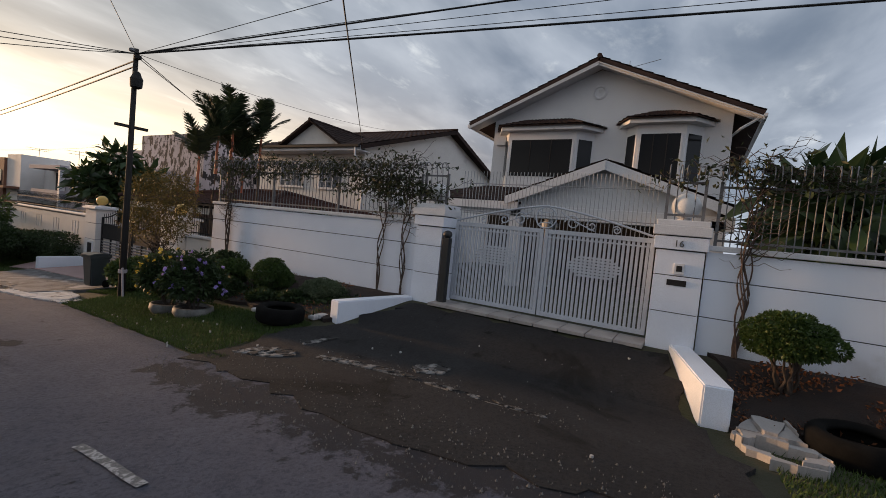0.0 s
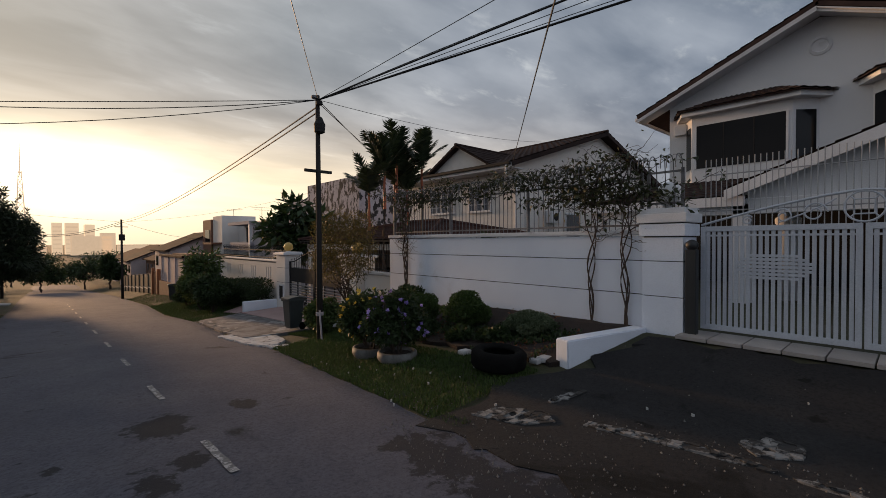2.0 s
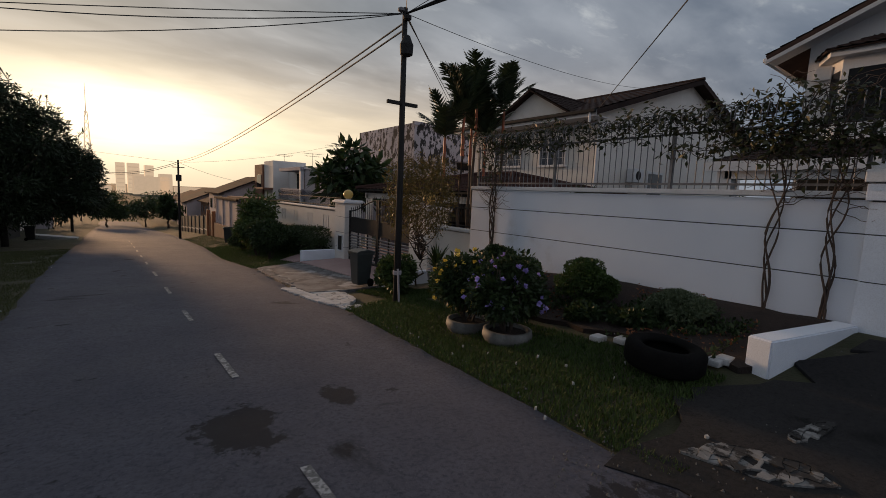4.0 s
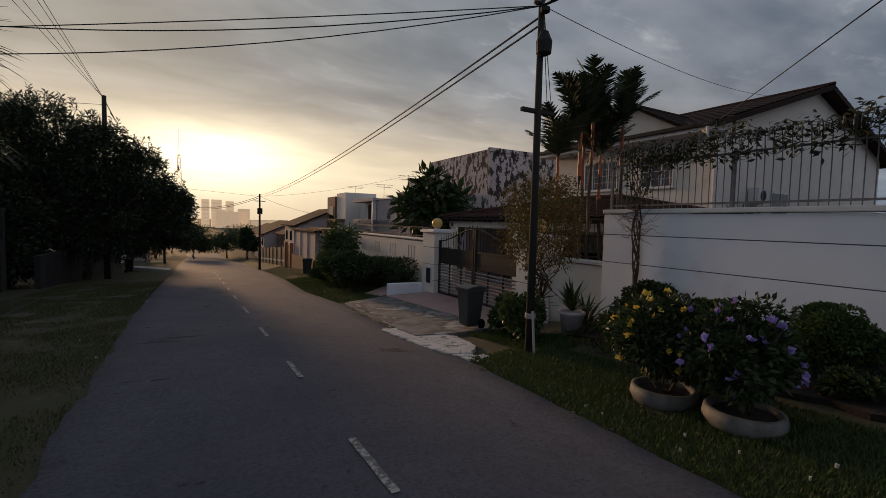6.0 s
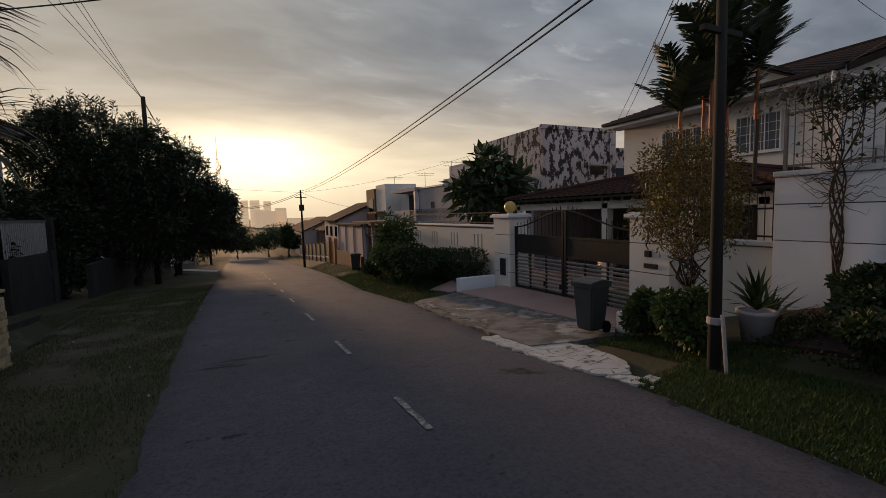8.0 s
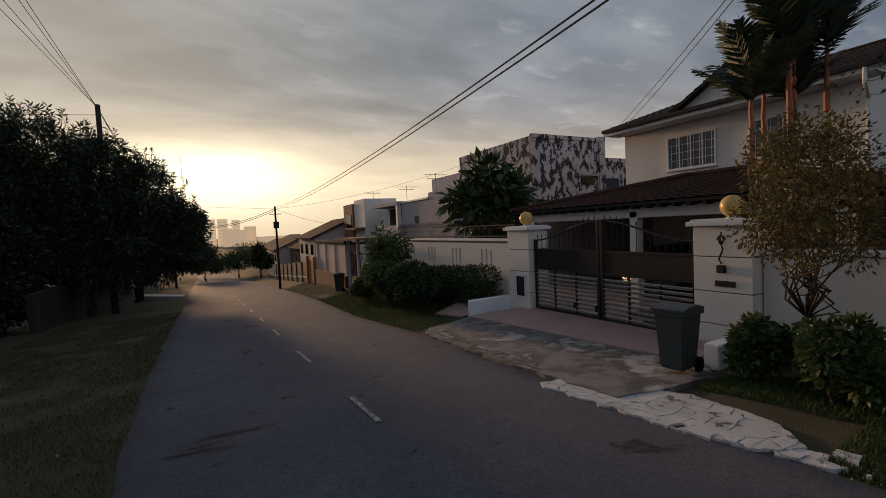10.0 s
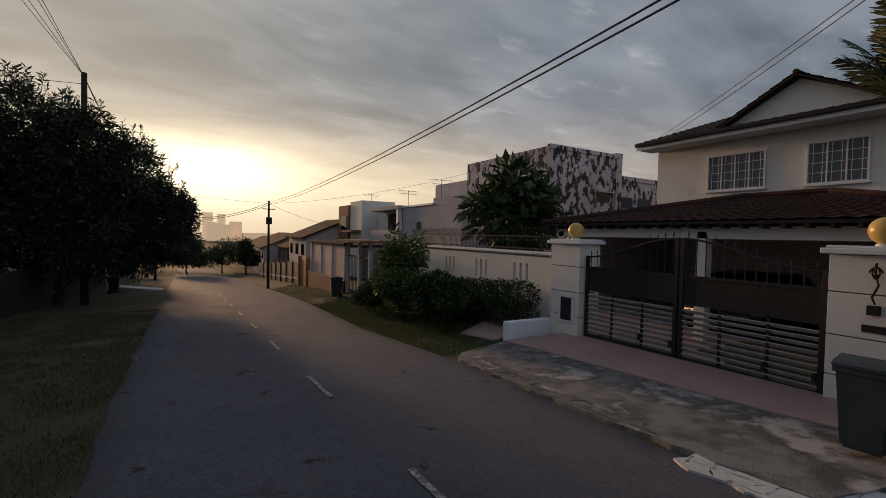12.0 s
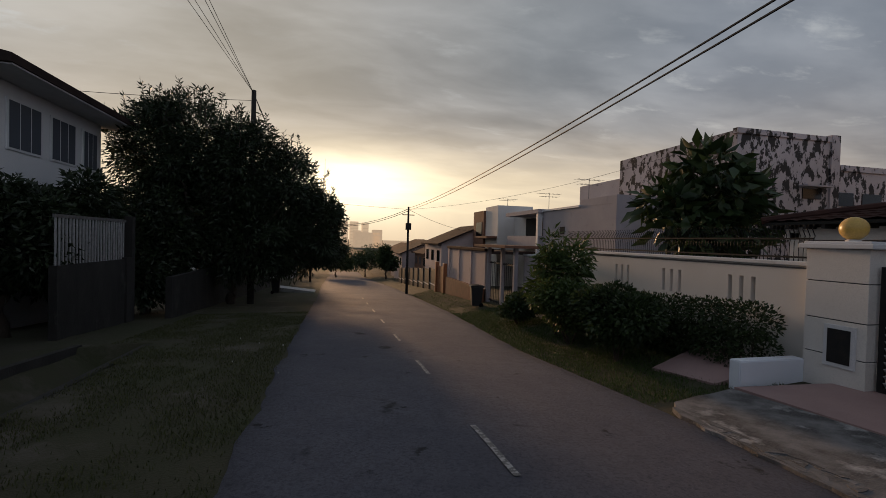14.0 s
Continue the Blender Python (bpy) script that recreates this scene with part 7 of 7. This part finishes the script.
def dracaena(x, y, heads, label):
    """A trunk that forks to round heads of sword leaves, old leaves hanging below: heads are (x, y, z, radius, leaves)."""
    zb = gz(x, y)
    root = thing("dracaena_tree", (x, y, zb), label, "tree")
    rnd = random.Random(70)
    fork = Vector((x, y, zb + 1.5))
    part("trunk", limb(bmesh.new(), (x, y, zb - 0.1), fork, 0.16, 0.12, 5, 0.04), M["bark"], root, smooth=True)
    for hx, hy, hz, r, n in heads:
        c = Vector((hx, hy, hz))
        part("limb", limb(bmesh.new(), fork - Vector((0, 0, 0.1)), c, 0.10, 0.06, n, 0.05), M["bark"], root, smooth=True)
        bm = bmesh.new()
        for i in range(n):
            az, up = rnd.uniform(0, 6.28), rnd.uniform(-1.3, 1.45)
            o = Vector((math.cos(az), math.sin(az), 0))
            side = Vector((-o.y, o.x, 0)) * r * 0.032
            L = r * rnd.uniform(0.8, 1.1)
            pts, ang = [c + o * 0.05], up
            for k in range(4):
                pts.append(pts[-1] + (o * math.cos(ang) + Vector((0, 0, math.sin(ang)))) * L / 4)
                ang -= 0.16 + 0.10 * k
            row = [(bm.verts.new(p - side * w), bm.verts.new(p + side * w)) for p, w in zip(pts, (0.7, 1.0, 0.85, 0.55, 0.08))]
            for q, w in zip(row, row[1:]):
                bm.faces.new((q[0], q[1], w[1], w[0]))
        part("leaf_head", bm, M["palm"], root)


dracaena(-4.95, 21.2, ((-4.40, 21.0, 3.75, 1.2, 230), (-4.22, 21.1, 2.62, 1.05, 240), (-5.2, 21.4, 3.1, 1.1, 150)), "forked dracaena with round heads of sword leaves")
rosette(4.4, 17.6, 0.22, 0.6, 40, 1, "spiky potted plant beside the pole", "leaf_dark")
zp = gz(4.4, 17.6)
solid("bucket_pot", lathe(bmesh.new(), [(0.15, zp), (0.20, zp + 0.34), (0.22, zp + 0.36), (0.22, zp + 0.40), (0.18, zp + 0.40), (0.16, zp + 0.33)], (4.4, 17.6, 0), 24), M["grey_wall"], "grey bucket-shaped plant pot on the grass", "pot", smooth=True)
rosette(4.9, 17.75, gz(4.9, 17.75), 0.7, 26, 2, "dark agave-like plant by the wall corner", "leaf_dark")
for px, py, pt in ((8.3, 17.0, 1.5), (8.5, 13.8, 1.6)):
    pg = gz(px, py)
    solid("tall_planter", lathe(bmesh.new(), [(0.22, pg), (0.18, pg + 0.3), (0.26, pt - 0.1), (0.30, pt - 0.02), (0.30, pt), (0.2, pt)], (px, py, 0), 20), M["grey_wall"], "tall grey garden planter behind the fence", "planter", smooth=True)
rosette(8.3, 17.0, 1.5, 0.8, 70, 3, "spiky garden plant behind the fence", "leaf_dark")
rosette(8.5, 13.8, 1.6, 0.5, 60, 4, "spiky garden plant behind the fence", "leaf_dark")


# vines climbing the white wall and along its fence
def vine(y, x, z0, ztop, seed, n, label, spread=0.38):
    root = thing("climbing_vine", (x, y, z0), label, "vine")
    rnd = random.Random(seed)
    tips = []
    for k in range(n):
        ph, w = rnd.uniform(0, 6.28), rnd.uniform(0.045, 0.09)
        pts = []
        ey = rnd.uniform(-spread, spread)
        for i in range(27):
            t = i / 26
            sp = max(0.0, t - 0.5) * 2
            pts.append((x + 0.02 * math.sin(ph + 7 * t) - 0.02 * k / n, y + w * math.sin(ph + 13 * t) * min(1.0, 0.3 + 2 * t) + ey * sp ** 1.5, z0 + (ztop - z0) * t))
        part("stem", tube(bmesh.new(), pts, 0.013, 6, 0.006), M["vine"], root)
        tips.append(pts)
        for j in range(9):
            i = rnd.randint(13, 26)
            a = Vector(pts[i])
            q = [a]
            dy = rnd.choice((-1, 1))
            for m in range(6):
                q.append(q[-1] + Vector((rnd.uniform(-0.04, 0.04), dy * rnd.uniform(0.02, 0.12), rnd.uniform(-0.06, 0.11))))
            part("tendril", tube(bmesh.new(), q, 0.006, 4, 0.002), M["vine"], root)
    cs, ns = [], []
    for _ in range(150):
        p = rnd.choice(tips)[rnd.randint(17, 26)]
        cs.append((p[0] - 0.03 + rnd.gauss(0, 0.06), p[1] + rnd.gauss(0, 0.16), p[2] + rnd.gauss(0, 0.12)))
        ns.append((rnd.uniform(-1, 0.2), rnd.uniform(-1, 1), rnd.uniform(-0.8, 0.6)))
    me = leaf_mesh("leaves", np.array(cs) - np.array(ORG[root]), np.array(ns), 0.09, seed, M["leaf_vine"], 0.5)
    ob = new("leaves", me)
    ob.parent = root


vine(17.35, XW - 0.06, 0.15, 3.0, 11, 8, "leafless-stemmed vine climbing the white wall and fence")
vine(12.35, XW - 0.06, 0.40, 3.1, 12, 4, "twisted vine climbing the white wall and fence")
vine(11.78, XW - 0.06, 0.40, 3.1, 13, 4, "twisted vine climbing the white wall and fence")
vine(6.35, XW - 0.08, 0.45, 3.15, 14, 6, "thick twisted vine climbing the white wall by the numbered pier", 0.35)


def creeper(y0, y1, z, seed, n, leaves, label):
    root = thing("fence_creeper", (XW, (y0 + y1) / 2, z - 0.4), label, "vine")
    rnd = random.Random(seed)
    cs, ns = [], []
    for k in range(n):
        y = rnd.uniform(y0, y1)
        q = [Vector((XW + rnd.uniform(-0.1, 0.1), y, z + rnd.uniform(-0.25, 0.08)))]
        dy = rnd.choice((-1, 1))
        for m in range(12):
            q.append(q[-1] + Vector((rnd.uniform(-0.03, 0.03), dy * rnd.uniform(0.02, 0.12), rnd.uniform(-0.06, 0.06))))
            if abs(q[-1].z - z) > 0.35:
                q[-1].z = z
        part("runner", tube(bmesh.new(), q, 0.006, 4, 0.003), M["vine"], root)
        for p in q[::2]:
            if rnd.random() < leaves:
                for _ in range(4):
                    cs.append((p.x - 0.03 + rnd.gauss(0, 0.03), p.y + rnd.gauss(0, 0.05), p.z + rnd.gauss(0, 0.05)))
                    ns.append((rnd.uniform(-1, 0.2), rnd.uniform(-1, 1), rnd.uniform(-1, 0.4)))
    me = leaf_mesh("leaves", np.array(cs) - np.array(ORG[root]), np.array(ns), 0.10, seed, M["leaf_vine"], 0.42)
    ob = new("leaves", me)
    ob.parent = root


creeper(11.5, 18.0, 2.98, 21, 80, 0.9, "dry creeper with sparse leaves along the fence top")
creeper(11.4, 13.2, 2.65, 22, 40, 0.9, "leafy creeper tangled in the fence")
creeper(-1.0, 7.2, 2.95, 23, 60, 0.9, "dry creeper with leaves along the fence top")


# ---- grass ----
def grass(name, areas, n, seed, h, label, material="grass"):
    rnd = np.random.RandomState(seed)
    cs = []
    for (x0, x1, y0, y1, w) in areas:
        k = int(n * w)
        xs, ys = rnd.uniform(x0, x1, k), rnd.uniform(y0, y1, k)
        for x, y in zip(xs, ys):
            if (ledge(y) - 0.02 < x < redge(y) + 0.02):
                continue
            if x > 0 and ((y < 12.0 and x > 2.0 and y > 6.3) or (17.8 < y < 20.8 and x < 3.4) or (x > 3.7 and y < 17.0)):
                continue
            if x < 0 and 23.3 < y < 31.7 and x < drain_edge(y) + 0.1:
                continue
            if noise.noise((x * 0.9, y * 0.9, 5)) + 0.35 * noise.noise((x * 4, y * 4, 2)) < (-0.15 if x < 0 else -0.5) + rnd.normal(0, 0.16):
                continue
            cs.append((x, y, gz(x, y) + 0.0))
    cs = np.array(cs)
    m = len(cs)
    hh = h * rnd.uniform(0.4, 1.2, m)
    az = rnd.uniform(0, 6.28, m)
    lean = rnd.uniform(0.1, 0.9, m)
    d = np.stack([np.cos(az), np.sin(az), np.zeros(m)], 1)
    s = np.stack([-np.sin(az), np.cos(az), np.zeros(m)], 1) * 0.006
    v = np.empty((m, 3, 3))
    v[:, 0] = cs - s
    v[:, 1] = cs + s
    v[:, 2] = cs + d * (hh * lean)[:, None] + np.array([0, 0, 1.0]) * hh[:, None]
    me = bpy.data.meshes.new(name)
    vv = v.reshape(-1, 3).astype(np.float32)
    me.vertices.add(len(vv))
    me.vertices.foreach_set("co", vv.ravel())
    me.loops.add(m * 3)
    me.loops.foreach_set("vertex_index", np.arange(m * 3, dtype=np.int32))
    me.polygons.add(m)
    me.polygons.foreach_set("loop_start", np.arange(m, dtype=np.int32) * 3)
    me.polygons.foreach_set("loop_total", np.full(m, 3, np.int32))
    me.update()
    me.materials.append(M[material])
    tagged(new(name, me), label, "grass", kind="stuff")


grass("grass", [(1.7, 4.3, 11.6, 19.3, 0.50), (2.4, 5.2, 25.6, 38, 0.32), (2.0, 4.4, 2.5, 6.2, 0.10), (3.0, 5.4, 38, 52, 0.08)], 170000, 8, 0.050, "short rough green verge grass")
grass("grass", [(-6.4, -2.05, 12, 38, 1.0)], 130000, 9, 0.042, "thin dry verge grass over bare soil", "grass_dry")


# ---- soil bed cover ----
def bed_cover(name, label, area, n, size, seed, material, droop):
    """Fallen leaves or low weeds lying over a bed, too many to count."""
    rnd = np.random.RandomState(seed)
    x0, x1, y0, y1 = area
    cs, ns = [], []
    while len(cs) < n:
        x, y = rnd.uniform(x0, x1), rnd.uniform(y0, y1)
        if noise.noise((x * 1.4, y * 1.4, seed)) < -0.1:
            continue
        cs.append((x, y, gz(x, y) + 0.05 + rnd.uniform(0, 0.05)))
        ns.append((rnd.uniform(-1, 1), rnd.uniform(-1, 1), droop))
    tagged(new(name, leaf_mesh(name, np.array(cs), np.array(ns), size, seed, M[material], 0.5, 0.0)), label, "leaf litter", kind="stuff")


bed_cover("leaf_litter", "dry red-brown leaves fallen on the soil bed", (3.9, 5.6, 12.1, 17.6), 1300, 0.05, 201, "leaf_dry", 0.1)
bed_cover("leaf_litter", "dry red-brown leaves fallen on the soil bed", (4.0, 5.6, 2.5, 6.4), 1800, 0.055, 202, "leaf_dry", 0.1)
bed_cover("low_weeds", "low dark weeds creeping over the soil bed", (3.8, 5.2, 12.2, 17.6), 6000, 0.06, 203, "leaf_dark", 0.9)
for i, (x, y, r, h) in enumerate(((4.3, 13.3, 0.26, 0.18), (4.2, 15.0, 0.3, 0.3), (4.1, 16.3, 0.4, 0.5), (4.7, 16.6, 0.35, 0.5), (4.15, 13.9, 0.22, 0.2))):
    bush("bed_plant", x, y, r, h, 1800, 0.08, 400 + i, "leaf_dark", "small dark green plant on the soil bed", 7, 0.0)
for i, (x, y) in enumerate(((3.75, 12.9), (3.82, 13.15), (3.72, 13.4), (3.9, 12.2), (4.0, 12.15))):
    bm = boxed(x - 0.09, x + 0.09, y - 0.07, y + 0.07, gz(x, y) + 0.0, gz(x, y) + 0.07, 0.02)
    solid("edging_stone", bm, M["pale_concrete"], "small pale broken stone edging the bed", "stone", "bed edging stones")


# ---- loose things ----
def tyre(x, y, tilt, label):
    z = gz(x, y)
    bm = bmesh.new()
    prof = [(0.22, 0.03), (0.29, 0.0), (0.345, 0.02), (0.37, 0.06), (0.37, 0.20), (0.345, 0.24), (0.29, 0.26), (0.22, 0.23), (0.21, 0.20), (0.28, 0.19), (0.28, 0.07), (0.21, 0.05)]
    n = 36
    rings = [[bm.verts.new((r * math.cos(2 * math.pi * k / n), r * math.sin(2 * math.pi * k / n), h)) for k in range(n)] for r, h in prof]
    for q, w in zip(rings, rings[1:] + rings[:1]):
        for k in range(n):
            bm.faces.new((q[k], q[(k + 1) % n], w[(k + 1) % n], w[k]))
    me = mesh_of("tyre", bm, True)
    me.materials.append(M["rubber"])
    root = thing("discarded_wheel", (0, 0, 0), label, "wheel")
    ob = new("tyre", me)
    ob.parent = root
    root.matrix_basis = pose(x, y, z + 0.02, tilt, 0, 20)


tyre(3.45, 12.5, 3, "old black car tyre lying on the grass")
tyre(3.95, 5.5, -4, "old black car tyre lying beside broken concrete")


def wheelie_bin(x, y, z, turn, label, material, h=0.92, slim=1.0):
    root = thing("wheelie_bin", (0, 0, 0), label, "bin")
    bm = bmesh.new()
    a = [(-0.20, -0.20), (0.20, -0.20), (0.20, 0.22), (-0.20, 0.22)]
    b = [(-0.26, -0.25), (0.26, -0.25), (0.26, 0.30), (-0.26, 0.30)]
    lo = [bm.verts.new((px, py, 0.06)) for px, py in a]
    hi = [bm.verts.new((px, py, h - 0.08)) for px, py in b]
    bm.faces.new(lo[::-1])
    bm.faces.new(hi)
    for i in range(4):
        bm.faces.new((lo[i], lo[(i + 1) % 4], hi[(i + 1) % 4], hi[i]))
    bmesh.ops.recalc_face_normals(bm, faces=bm.faces)
    bmesh.ops.bevel(bm, geom=bm.edges[:], offset=0.03, segments=2, affect="EDGES")
    part("body", bm, M[material], root)
    part("rim", boxed(-0.285, 0.285, -0.275, 0.325, h - 0.11, h - 0.06, 0.012), M[material], root)
    lid = bmesh.new()
    prism(lid, [(-0.30, h - 0.06), (0.34, h - 0.06), (0.34, h - 0.03), (0.1, h + 0.02), (-0.2, h + 0.0), (-0.30, h - 0.03)], "x", -0.29, 0.29)
    bmesh.ops.recalc_face_normals(lid, faces=lid.faces)
    bmesh.ops.bevel(lid, geom=lid.edges[:], offset=0.012, segments=2, affect="EDGES")
    part("lid", lid, M[material], root)
    part("handle", tube(bmesh.new(), [(-0.22, 0.36, h - 0.06), (0.22, 0.36, h - 0.06)], 0.016, 8), M[material], root)
    for s in (-1, 1):
        bm = lathe(bmesh.new(), [(0.03, -0.03), (0.10, -0.03), (0.10, 0.03), (0.03, 0.03)], (0, 0, 0), 18)
        bmesh.ops.rotate(bm, verts=bm.verts, matrix=Matrix.Rotation(radians(90), 3, "Y"))
        bmesh.ops.translate(bm, verts=bm.verts, vec=(s * 0.24, 0.22, 0.10))
        part("wheel", bm, M["rubber"], root)
    root.matrix_basis = pose(x, y, z, 0, 0, turn) @ Matrix.Diagonal((slim, slim, 1, 1))


wheelie_bin(3.74, 19.72, gz(3.74, 19.72) + 0.05, 275, "dark green-grey wheelie bin beside the pier", "plastic", 0.86, 0.76)
wheelie_bin(4.72, 39.3, gz(4.72, 39.3), 260, "black wheelie bin by the side gate", "plastic_dark", 1.0)
wheelie_bin(-5.3, 51.0, gz(-5.3, 51.0), 90, "black wheelie bin under the trees", "plastic_dark", 1.0)


def litter():
    rnd = random.Random(77)
    for (x0, x1, y0, y1, n) in ((2.0, 5.0, 7.0, 11.5, 7), (-4.6, -2.3, 16, 34, 12), (1.8, 2.6, 10, 19, 10), (2.0, 3.5, 12, 17, 6)):
        for i in range(n):
            x, y = rnd.uniform(x0, x1), rnd.uniform(y0, y1)
            s = rnd.uniform(0.006, 0.02)
            bm = bmesh.new()
            k = 6
            z = gz(x, y) + 0.035
            top = [bm.verts.new((x + s * rnd.uniform(0.6, 1.2) * math.cos(6.28 * a / k), y + s * rnd.uniform(0.6, 1.2) * math.sin(6.28 * a / k), z + rnd.uniform(0.0, 0.012))) for a in range(k)]
            bot = [bm.verts.new((v.co.x, v.co.y, z - 0.02)) for v in top]
            bm.faces.new(top)
            for a in range(k):
                bm.faces.new((top[a], bot[a], bot[(a + 1) % k], top[(a + 1) % k]))
            solid("pale_scrap", bm, M["paper"], "small pale scrap lying on the ground", "litter", "scattered scraps")


litter()
